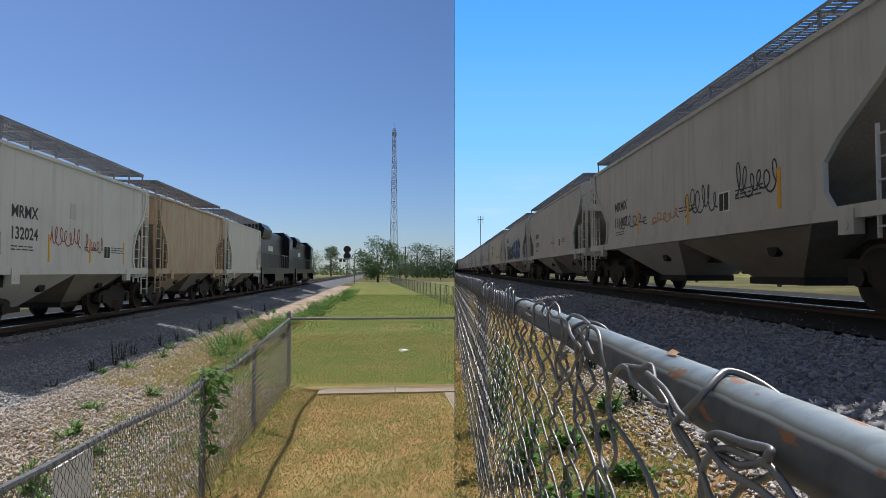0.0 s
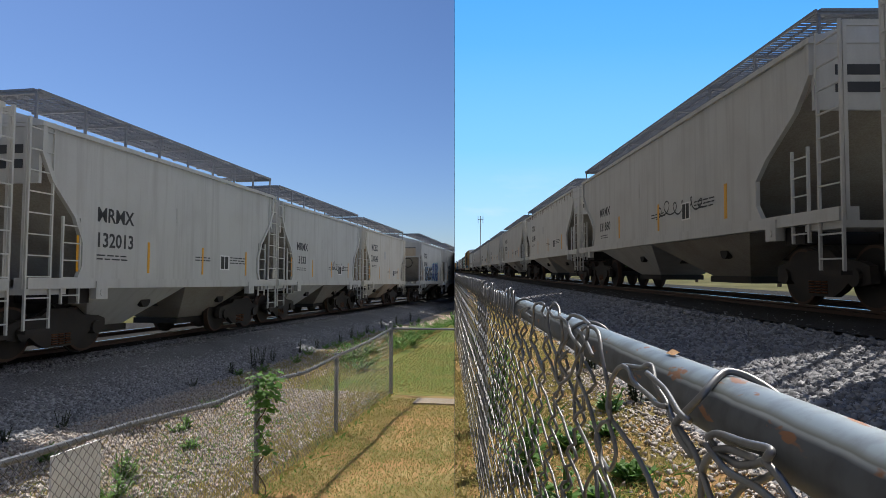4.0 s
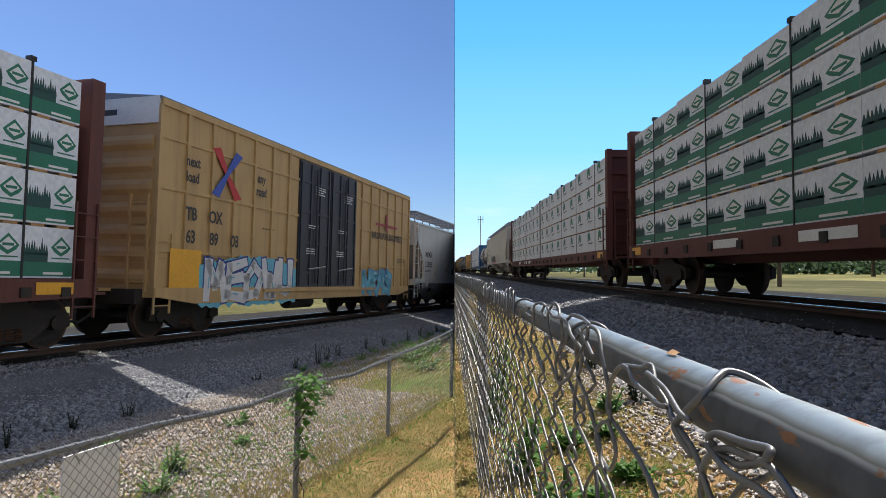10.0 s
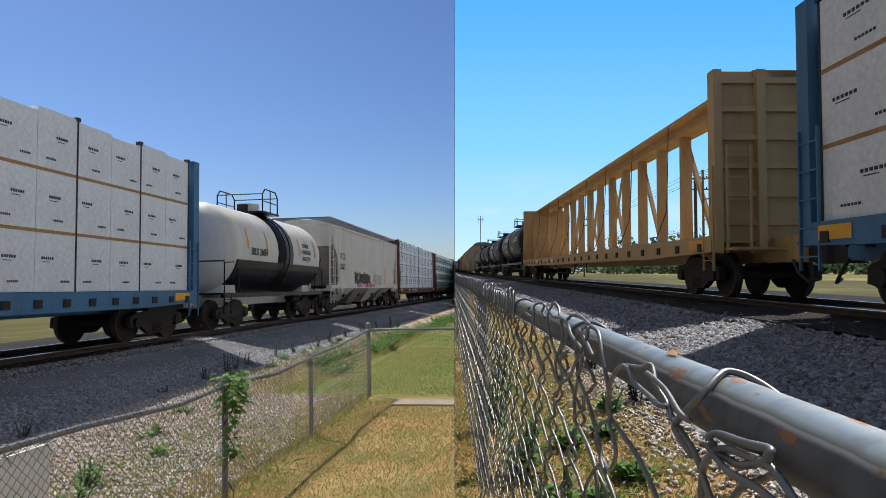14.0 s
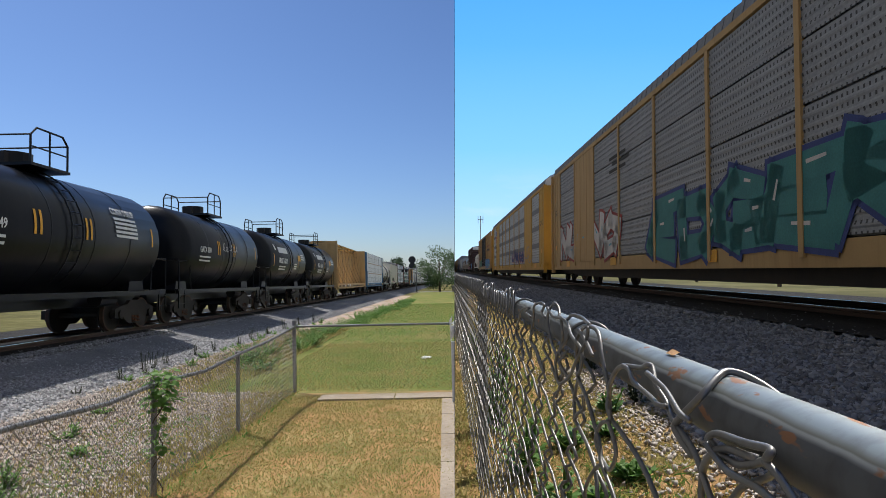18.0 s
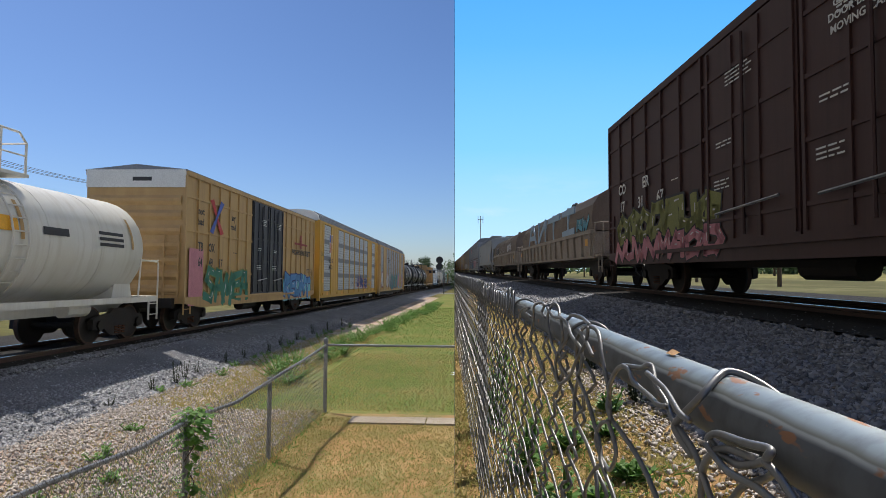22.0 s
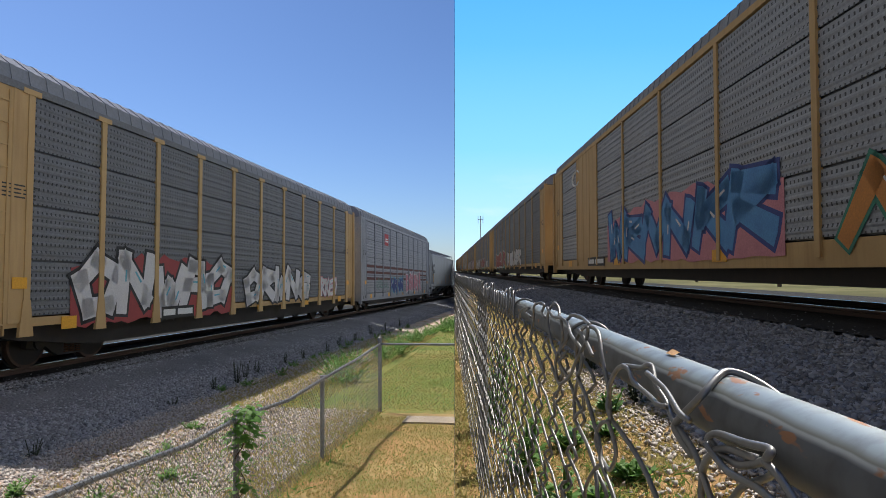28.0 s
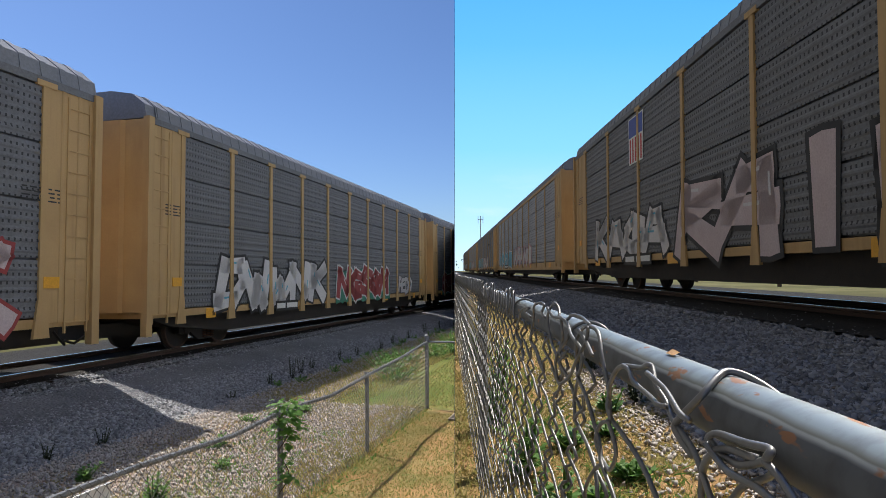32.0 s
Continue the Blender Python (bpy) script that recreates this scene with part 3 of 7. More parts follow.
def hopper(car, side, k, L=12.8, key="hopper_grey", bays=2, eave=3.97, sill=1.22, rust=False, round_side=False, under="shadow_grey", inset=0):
    """A covered hopper: body, roof, sills, slope ends, bays, ladders, running board, trucks."""
    half = L * k / 2
    h = half - (inset or .82) * k
    W = 1.55
    eave = eave if side == "W" else eave * .965
    zs = sill + .16
    slope = [(h, eave), (h, eave - .5), (h - .3 * k, eave - .95), (h - .95 * k, eave - 1.5), (h - 1.2 * k, zs + .65), (h - 1.2 * k, zs + .25), (h - 1.05 * k, zs)]
    prof = [(-y, z) for y, z in slope[::-1]] + slope
    core = [(-h + 2.3 * k, zs), (-h + .06, eave - .7), (-h + .06, eave), (h - .06, eave), (h - .06, eave - .7), (h - 2.3 * k, zs)]
    if round_side:
        xs = [(1.30, zs - .1), (1.52, zs + .5), (1.62, zs + 1.15), (1.60, zs + 1.8), (1.46, eave - .25), (1.2, eave + .1), (.6, eave + .3)]
        ring = xs + [(-x, z) for x, z in xs[::-1]]
        rings = []
        for y, f in ((-h, .0), (-h + .02, 1), (h - .02, 1), (h, .0)):
            rings.append([(x * (1 if f else .98), y, z if f else max(z, eave - 1.6)) for x, z in ring])
        part("body", Shape().loft(rings), mat(key, side), car, smooth=False)
    else:
        # by default the core behind the flanks takes the painted shade colour
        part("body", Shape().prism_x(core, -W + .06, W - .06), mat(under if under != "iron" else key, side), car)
        for sx in (-1, 1):
            part("flank", Shape().prism_x(prof, sx * (W - .06), sx * (W - .03)), mat(key, side), car)
        for d in (-1, 1):
            rim = Shape()
            for (ya, za), (yb, zb) in zip(slope[:-1], slope[1:]):
                rim.prism_x([(d * ya, za), (d * (ya - .09), za), (d * (yb - .09), zb), (d * yb, zb)], W - .04, W + .015)
            part("flank_rim", rim, mat(key, side), car)
        roofp = [(-W - .03, eave - .05), (-W - .03, eave + .03), (-1.0, eave + .2), (-.4, eave + .29), (.4, eave + .29), (1.0, eave + .2), (W + .03, eave + .03), (W + .03, eave - .05)]
        part("roof", Shape().prism_y(roofp, -h - .03, h + .03), mat("rust" if rust else key, side), car)
    for sx in (-1, 1):
        part("side_sill", Shape().prism_y([(sx * 1.3, sill), (sx * (W + .02), sill), (sx * (W + .02), zs + .02), (sx * 1.3, zs + .02)], -half + .45, half - .45), mat(key, side), car)
    span = (2 * h - 3.2 * k) / bays
    for i in range(bays):
        c = -h + 1.6 * k + span * (i + .5)
        a, b = span * .5, span * .16
        rings = [[(-1.42, c - a, sill + .02), (1.42, c - a, sill + .02), (1.42, c + a, sill + .02), (-1.42, c + a, sill + .02)],
                 [(-.55, c - b, .42), (.55, c - b, .42), (.55, c + b, .42), (-.55, c + b, .42)]]
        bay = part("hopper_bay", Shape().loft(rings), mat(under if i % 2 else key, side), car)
        part("outlet_gate", Shape().box(-.6, .6, c - b - .12, c + b + .12, .3, .44), mat("iron", side), bay)
        part("gate_disc", Shape().disc((c + a * .35, .95), .16, 1.0, 1.12, 14), mat("iron", side), bay)
    part("centre_sill", Shape().box(-.3, .3, -half + .4, half - .4, .75, 1.1), mat("iron", side), car)
    for d in (-1, 1):
        e = d * (half - .42)
        part("end_platform", Shape().box(-1.5, 1.5, min(e, e - d * .9), max(e, e - d * .9), sill - .1, sill), mat(key, side), car)
        s = Shape()
        for x in (-1.48, 1.48):
            s.box(x - .025, x + .025, e - .025, e + .025, sill, eave)
        for x in (-.5, .5):
            s.prism_x([(e - .03, sill), (e + .03, sill), (d * h + .03, eave - .9), (d * h - .03, eave - .9)], x - .04, x + .04)
        s.box(-1.5, 1.5, e - .02, e + .02, eave - .05, eave + .03)
        part("end_frame", s, mat(key, side), car)
        part("end_sheet", Shape().box(-1.5, 1.5, min(d * h, d * (h - .05)), max(d * h, d * (h - .05)) + .01, eave - 1.0, eave), mat(key, side), car)
        ladder(car, W - .02, min(e, e - d * .5), max(e, e - d * .5), .55, eave + .05, 10, side, key)
        ladder(car, W - .02, min(e - d * .75, e - d * 1.15), max(e - d * .75, e - d * 1.15), .95, eave - 1.5, 5, side, key)
        part("step", Shape().box(W - .12, W + .03, min(e, e - d * .5), max(e, e - d * .5), .5, .56), mat("iron", side), car)
        part("jacking_pad", Shape().box(W - .1, W + .04, d * (half - 2.1) - .15, d * (half - 2.1) + .15, sill - .2, zs - .03).disc((d * (half - 2.1), sill - .08), .06, W + .03, W + .05, 10), mat(key, side), car)
        part("bolster_beam", Shape().box(-1.4, 1.4, d * (half - 1.75) - .25, d * (half - 1.75) + .25, .95, sill), mat("iron", side), car)
        truck(car, d * (half - 1.75), side)
    wheel = Shape().tube([(.75 + .3 * math.cos(a), -half + .34, 2.6 + .3 * math.sin(a)) for a in (i * math.pi / 6 for i in range(13))], .025, 5)
    part("brake_wheel", wheel, mat("iron", side), car)
    part("brake_gear", Shape().box(-.4, .2, -half + .5, -half + .95, sill, sill + .7).disc((-half + .8, 2.3), .14, -.2, .5, 10), mat("iron", side), car)
    running_board(car, h, side, eave + ((.53 if L < 15 else .36) if side == "W" else .40), leg=.5 if side == "W" else .36)
    coupler(car, half, side)
    x = W - .029 if not round_side else 1.625
    return half, h, x, sill, eave


def hopper_marks(car, dims, side, mark, number, key="ink", yl=None):
    half, h, x, sill, eave = dims
    yy = -h + h * .42 if yl is None else yl * h
    st = .95 if side == "W" else 1.15
    low = mark == "MRMX"
    size, top = (.38, eave - 1.5) if low else (.46, eave - 1.0)
    lettering(mark, size, x, yy, top, car, key, side, st)
    lettering(number, size, x, yy, top - size * 1.25, car, key, side, st)
    data_bars(car, [(yy - .5, yy + .45, top - size * 1.7, 2), (h * .42, h * .62, sill + .75, 3), (h * .05, h * .2, sill + .7, 2)], x, side, key)
    reflectors(car, [-h + h * .2, -h * .35, h * .12, h * .62], x, sill + .3, sill + .85, .05, side)
    placard(car, x, h * .36, sill + .62, side)
    part("load_limit_box", Shape().box(x, x + .004, -h * .1 - .15, -h * .1 + .15, eave - 1.35, eave - .95).box(x + .001, x + .006, -h * .1 - .12, -h * .1 + .12, eave - 1.32, eave - .98), mat("hopper_grey", side), car)
    for d in (-1, 1):
        s = Shape()
        part("end_stencil", s.box(.5, 1.2, d * (h + .012), d * (h + .016), eave - .5, eave - .35).box(.5, 1.2, d * (h + .012), d * (h + .016), eave - .75, eave - .6), mat("ink", side), car)


def boxcar(car, side, k, L=20.6, key="box_tan", door="door_dark", ribs=18):
    half = L * k / 2
    h = half - .85 * k
    W, z0, z1 = 1.56, .78, 4.95
    dh = 2.45 * k
    part("body", Shape().box(-W, W, -h, h, z0 + .1, z1), mat(key, side), car)
    part("roof", Shape().prism_y([(-W - .05, z1), (-W - .05, z1 + .05), (0, z1 + .22), (W + .05, z1 + .05), (W + .05, z1)], -h - .04, h + .04), mat("roof_zinc" if key == "box_tan" else key, side), car)
    for sx in (-1, 1):
        part("side_sill", Shape().prism_x([(-h, z0 + .3), (-h, z0 + .12), (-h + 1.2, z0 - .05), (h - 1.2, z0 - .05), (h, z0 + .12), (h, z0 + .3)], sx * W - .05, sx * W + .06), mat(key, side), car)
        part("eave_rail", Shape().box(sx * W - .05, sx * W + .06, -h, h, z1 - .12, z1 + .02), mat(key, side), car)
    for i in range(ribs + 1):
        y = -h + 2 * h * i / ribs
        if abs(y) < dh + .1:
            continue
        part("side_post", Shape().prism_y([(W - .01, z0 + .3), (W + .055, z0 + .3), (W + .055, z1 - .12), (W - .01, z1 - .12)], y - .045, y + .045), mat(key, side), car)
    for z in (1.85, 3.15, 4.2):
        for a, b in ((-h, -dh), (dh, h)):
            part("side_rail", Shape().box(W - .01, W + .035, a, b, z - .035, z + .035), mat(key, side), car)
    for a, b in ((-dh, -.03), (.03, dh)):
        d = part("door", Shape().box(W, W + .05, a, b, z0 + .3, z1 - .15), mat(door, side), car)
        s = Shape()
        for y in (a + .1, a + (b - a) * .35, a + (b - a) * .65, b - .1):
            s.box(W + .05, W + .085, y - .04, y + .04, z0 + .35, z1 - .2)
        for z in (1.5, 2.4, 3.3, 4.2):
            s.box(W + .05, W + .075, a + .05, b - .05, z - .035, z + .035)
        part("door_ribs", s, mat(door, side), d)
        for y in (a + (b - a) * .5,):
            part("locking_bar", Shape().tube([(W + .11, y, z0 + .4), (W + .11, y, z1 - .3)], .03, 6), mat(door, side), d)
        part("door_handle", Shape().tube([(W + .12, a + .5, 1.6), (W + .14, b - .4, 1.7)], .025, 5), mat("steel", side), d)
        data_bars(d, [(a + .5, a + 1.2, 2.9, 2), (a + .4, a + 1.0, 2.2, 3), (a + .9, b - .4, 4.1, 4)], W + .087, side, "white")
    part("door_track", Shape().box(W, W + .12, -dh * 1.9, dh * 1.9, z0 + .18, z0 + .26), mat(key, side), car)
    for d in (-1, 1):
        s = Shape()
        for i in range(7):
            z = 1.3 + i * .46
            s.prism_x([(d * h, z - .16), (d * (h + .07), z - .05), (d * (h + .07), z + .05), (d * h, z + .16)], -W + .12, W - .12)
        part("end_corrugation", s, mat(key, side), car)
        part("end_header", Shape().box(-W, W, min(d * h, d * (h + .05)), max(d * h, d * (h + .05)), z1 - .5, z1 + .05), mat("white", side), car)
        data_bars(car, [], W, side)
        part("end_stencil", Shape().box(-.1, .5, d * (h + .052), d * (h + .056), z1 - .3, z1 - .18), mat("ink", side), car)
        ladder(car, d * (h + .06), .95, 1.4, 1.0, 3.0, 5, side, key, "x")
        ladder(car, W + .02, min(d * h, d * (h - .45)), max(d * h, d * (h - .45)), .55, 2.2, 5, side, key)
        part("end_platform", Shape().box(-.7, .7, min(d * h, d * (h + .5)), max(d * h, d * (h + .5)), 1.0, 1.06), mat(key, side), car)
        part("end_beam", Shape().box(-1.3, 1.3, d * (h + .1) - .1, d * (h + .1) + .1, .75, 1.05), mat("iron", side), car)
        truck(car, d * (half - 2.9 * k), side)
    part("centre_sill", Shape().box(-.32, .32, -half + .5, half - .5, .62, .95), mat("iron", side), car)
    part("brake_reservoir", Shape().prism_y([(.8 + .2 * math.cos(a), .6 + .2 * math.sin(a)) for a in (i * math.pi / 5 for i in range(10))], -1.2, .2), mat("iron", side), car)
    coupler(car, half, side)
    return h, W


def autorack(car, side, k, L=28.4, panel="panel", post="yellow", plain=(), stripes="", wide=False, end="tan_yellow"):
    half = L * k / 2
    h = half - .92 * k
    W, z0, z1 = 1.5, 1.0, 5.14 if side == "W" else 5.04
    n, ew = 10, 1.35 * k
    bay = 2 * (h - ew) / n
    part("deck_sill", Shape().prism_y([(-1.5, .82 if wide else .60), (1.5, .82 if wide else .60), (1.51, .98), (-1.51, .98)], -h, h), mat(post if post != "roof_zinc" else "panel", side), car)
    part("underframe", Shape().prism_x([(-h + .2, .85 if wide else .6), (-h + 1.0, .6), (-h * .72, .34), (h * .72, .34), (h - 1.0, .6), (h - .2, .85 if wide else .6)], -1.28, 1.28), mat("iron", side), car)
    part("core", Shape().box(-W + .06, W - .06, -h + .1, h - .1, 1.0, z1 + .1), mat("panel_dark", side), car)
    roofp = [(-W - .02, z1 - .02), (-1.46, z1 + .28), (-1.15, z1 + .52), (-.6, z1 + .62), (.6, z1 + .62), (1.15, z1 + .52), (1.46, z1 + .28), (W + .02, z1 - .02)]
    part("roof", Shape().prism_y(roofp, -h + .2, h - .2), mat("roof_zinc", side), car)
    s = Shape()
    m = int(2 * h / .4)
    rp = [(x * 1.006, z + .012) for x, z in roofp]
    for i in range(m):
        y = -h + .3 + (2 * h - .6) * i / (m - 1)
        s.prism_y(rp, y - .06, y + .06)
    part("roof_corrugation", s, mat("roof_zinc", side), car)
    part("roof_rail", Shape().box(W - .03, W + .05, -h, h, z1 - .13, z1), mat("panel_dark" if wide else post if post != "roof_zinc" else "panel", side), car)
    rows = 4
    pitch = (z1 - .14 - z0) / rows
    frame_key = post if post != "roof_zinc" else "panel"

    def panel_mesh():
        # one sheet with five pressed ridges
        w = bay - .1
        prof = [(W - .02, .02), (W + .008, .02)]
        for q in range(5):
            zz = .12 + (pitch - .3) * q / 4
            prof += [(W + .008, zz - .03), (W + .02, zz), (W + .02, zz + .03), (W + .008, zz + .06)]
        prof += [(W + .008, pitch - .02), (W - .02, pitch - .02)]
        return Shape().prism_y(prof, -w / 2, w / 2).mesh("side_panel")

    def plain_panel(a, b):
        # one sheet with two upright ridges
        prof = [(a + .02, W - .02), (a + .02, W + .032)]
        for u in (.33, .66):
            c = a + (b - a) * u
            prof += [(c - .035, W + .032), (c - .02, W + .046), (c + .02, W + .046), (c + .035, W + .032)]
        prof += [(b - .02, W + .032), (b - .02, W - .02)]
        n2 = len(prof)
        v = [(x, y, z) for z in (z0 - .1, z1 - .13) for y, x in prof]
        f = [(i, (i + 1) % n2, (i + 1) % n2 + n2, i + n2) for i in range(n2)] + [tuple(range(n2)), tuple(range(n2, 2 * n2))[::-1]]
        part("plain_panel", Shape().add(v, f), mat(frame_key, side), car)
    plain_panel(-h, -h + ew)
    plain_panel(h - ew, h)
    for i in range(n):
        a, b = -h + ew + bay * i, -h + ew + bay * (i + 1)
        if i in plain:
            plain_panel(a, b)
            continue
        for j in range(rows):
            key = panel + ":perforated"
            p = part("side_panel", shared(("panel", side, round(bay, 3), key), panel_mesh), mat(key, side), car)
            p.location = (0, (a + b) / 2, z0 + pitch * j)
        if stripes:
            for zz in (1.75, 2.1, 2.45):
                part("red_stripe", Shape().box(W + .008, W + .024, a + .06, b - .06, zz, zz + .14), mat("red_oxide", side), car)
    for i in range(n + 1):
        y = -h + ew + bay * i
        w = .065 if not wide else .07
        s = Shape().prism_y([(W - .02, z0 - .25), (W + .05, z0 - .25), (W + .05, z1 - .1), (W - .02, z1 - .1)], y - w, y + w)
        if wide:
            s.box(W, W + .06, y - .2, y + .2, z1 - .16, z1 - .06).prism_x([(y - .16, z0 - .35), (y + .16, z0 - .35), (y + .08, z0 + .3), (y - .08, z0 + .3)], W, W + .055)
        part("side_post", s, mat(post, side), car)
    if panel == "panel_bright":
        for j in range(1, rows):
            part("dark_band", Shape().box(W + .012, W + .028, -h + ew + .1, h - ew - .1, z0 + pitch * j - .16, z0 + pitch * j + .12), mat("panel_band", side), car)
    for d in (-1, 1):
        fold = []
        for q in range(5):
            xx = -1.25 + q * .625
            fold += [(xx - .27, d * (h + .1 + .05 * (q % 2))), (xx + .27, d * (h + .1 + .05 * (q % 2)))]
        fold = [(-1.5, d * (h - .02))] + fold + [(1.5, d * (h - .02))]
        n3 = len(fold)
        part("end_door", Shape().add([(a, b, z) for z in (.95, z1 - .05) for a, b in fold], [(i, (i + 1) % n3, (i + 1) % n3 + n3, i + n3) for i in range(n3)] + [tuple(range(n3)), tuple(range(n3, 2 * n3))[::-1]]), mat(end, side), car)
        part("end_header", Shape().prism_y([(x * .98, z) for x, z in roofp], min(d * (h - .3), d * (h + .08)), max(d * (h - .3), d * (h + .08))), mat("white" if post == "yellow" else "roof_zinc", side), car)
        ladder(car, W + .03, min(d * (h - .12), d * (h - .6)), max(d * (h - .12), d * (h - .6)), .7, z1 - .2, 11, side, post if post != "roof_zinc" else "panel")
        part("corner_post", Shape().box(W - .05, W + .1, min(d * (h - .05), d * (h + .12)), max(d * (h - .05), d * (h + .12)), .45, z1), mat(post if post != "roof_zinc" else "panel", side), car)
        truck(car, d * (half - 4.4 * k), side)
        part("placard_plate", Shape().box(W + .05, W + .056, d * (h - .9) - .16, d * (h - .9) + .16, 1.5, 1.7), mat("amber", side), car)
    part("centre_sill", Shape().box(-.35, .35, -half + .3, half - .3, .4, .7), mat("iron", side), car)
    reflectors(car, [-h * .8, -h * .4, 0, h * .4, h * .8], 1.521, .72, .86, .28, side)
    data_bars(car, [(-h + .5, -h + 1.3, 3.3, 4), (h - 1.5, h - .7, 3.2, 4)], W + .032, side)
    coupler(car, half, side)
    return h, W + .024, bay


def tank(car, side, k, L=13.2, key="black_paint", band="", lower="", rail="black_paint", r=1.46, lift=0.0):
    half = L * k / 2
    h = half - .95 * k
    r, zc = (r + .09, 2.6) if side == "W" else (r + .03, 2.66)
    zc += lift
    n = 28

    def ring(y, rr):
        return [(rr * math.cos(2 * math.pi * i / n), y, zc + rr * math.sin(2 * math.pi * i / n)) for i in range(n)]
    cap = .62 * k
    ys = [(-h, .12), (-h + cap * .12, .5), (-h + cap * .35, .76), (-h + cap * .65, .93), (-h + cap, 1.0)]
    rings = [ring(y, r * f) for y, f in ys] + [ring(-y, r * f) for y, f in ys[::-1]]
    shell = part("tank_shell", Shape().loft(rings), mat(key, side), car, smooth=True)
    for i in range(1, 5):
        y = -h + cap + (2 * h - 2 * cap) * i / 5
        part("weld_ring", Shape().prism_y([(p[0] * 1.004, zc + (p[2] - zc) * 1.004) for p in ring(0, r)], y - .02, y + .02), mat(key, side), shell)
    if band:
        part("band", Shape().loft([ring(-.95 * k, r * 1.006), ring(.95 * k, r * 1.006)]), mat(band, side), shell, smooth=True)
    if lower:
        arc = [(r * 1.008 * math.cos(a), zc + r * 1.008 * math.sin(a)) for a in (math.radians(180 + 14 + 152 * i / 16) for i in range(17))]
        part("lower_coat", Shape().prism_y(arc, -h + cap * .9, h - cap * .9), mat(lower, side), shell)
    for sx in (-1, 1):
        part("side_sill", Shape().box(sx * 1.35 - .06, sx * 1.35 + .06, -half + .5, half - .5, 1.0, 1.14), mat(rail, side), car)
    part("centre_sill", Shape().box(-.35, .35, -half + .4, half - .4, .72, 1.1), mat(key, side), car)
    for d in (-1, 1):
        part("saddle", Shape().prism_x([(d * (half - 2.0 * k) - .5, 1.0), (d * (half - 2.0 * k) + .5, 1.0), (d * (half - 2.0 * k) + .3, 1.75), (d * (half - 2.0 * k) - .3, 1.75)], -1.0, 1.0), mat(key, side), car)
        part("end_platform", Shape().box(-1.4, 1.4, min(d * (half - .45), d * (half - 1.1)), max(d * (half - .45), d * (half - 1.1)), 1.1, 1.16), mat(rail, side), car)
        e = d * (half - .5)
        part("handrail", Shape().tube([(1.4, e, 1.15), (1.4, e, 2.1), (1.4, e - d * .9, 2.15), (1.4, e - d * 1.0, 1.15)], .025, 5), mat(rail, side), car)
        part("end_rail", Shape().tube([(-1.4, e, 1.15), (-1.4, e, 2.15), (1.4, e, 2.15)], .025, 5), mat(rail, side), car)
        ladder(car, 1.4, min(e, e - d * .45), max(e, e - d * .45), .5, 1.1, 2, side, rail)
        truck(car, d * (half - 1.75), side)
    # top platform, dome and rails
    zt = zc + r
    pl, ph = .88 * k, .9 if side == "W" else .66
    plat = part("platform", Shape().box(-.95, .95, -pl - .05, pl + .05, zt - .02, zt + .05), mat(rail, side), car)
    for sx in (-1, 1):
        s = Shape()
        s.tube([(sx * .9, -pl, zt), (sx * .9, -pl, zt + ph * .78), (sx * .9, -pl * .7, zt + ph), (sx * .9, pl * .7, zt + ph), (sx * .9, pl, zt + ph * .78), (sx * .9, pl, zt)], .026, 6)
        s.tube([(sx * .9, -pl, zt + ph * .48), (sx * .9, pl, zt + ph * .48)], .02, 5)
        s.tube([(sx * .9, 0, zt), (sx * .9, 0, zt + ph)], .022, 5)
        part("guard_rail", s, mat(rail, side), plat)
    for d in (-1, 1):
        part("end_guard", Shape().tube([(-.9, d * pl, zt + ph * .78), (.9, d * pl, zt + ph * .78)], .022, 5), mat(rail, side), plat)
    part("dome", Shape().loft([[(.42 * math.cos(a), .42 * math.sin(a), zt + z) for a in (2 * math.pi * i / 14 for i in range(14))] for z in (0, .4)]), mat(key, side), plat)
    part("valve", Shape().box(-.18, .18, -.7 * k, -.5 * k, zt, zt + .35), mat("iron", side), plat)
    s = Shape()
    arc = [(r * 1.03 * math.cos(a) + .02, zc + r * 1.03 * math.sin(a)) for a in (math.radians(-50 + 135 * i / 12) for i in range(13))]
    for dy in (-.22, .22):
        s.tube([(x, dy, z) for x, z in arc] + [(1.1, dy, .9)][:0], .022, 5)
    for i in range(1, 12):
        s.tube([(arc[i][0], -.22, arc[i][1]), (arc[i][0], .22, arc[i][1])], .016, 4)
    part("ladder", s, mat(rail, side), car)
    part("outlet", Shape().disc((0, 1.0), .25, -.2, .2, 12), mat("iron", side), car)
    part("brake_cylinder", Shape().prism_y([(1.05 + .2 * math.cos(a), .92 + .2 * math.sin(a)) for a in (i * math.pi / 5 for i in range(10))], h * .35, h * .35 + .8), mat(rail, side), car)
    coupler(car, half, side)
    return h, r, zc


def on_tank(r, zc, z):
    return math.sqrt(max(.01, r * r - (z - zc) ** 2))


def tank_text(car, words, size, y, z, r, zc, side, key="white"):
    me = text_mesh(words, size)
    me.transform(Matrix.Rotation(radians(90), 4, "Z") @ Matrix.Rotation(radians(90), 4, "X") @ Matrix.Diagonal((.78 if side == "W" else 1.15, 1, 1, 1)))
    for v in me.vertices:
        zz = z + v.co.z
        v.co = (on_tank(r, zc, zz) + .006 + v.co.x, y + v.co.y, zz)
    me.materials.clear()
    part("lettering", me, mat(key, side), car)


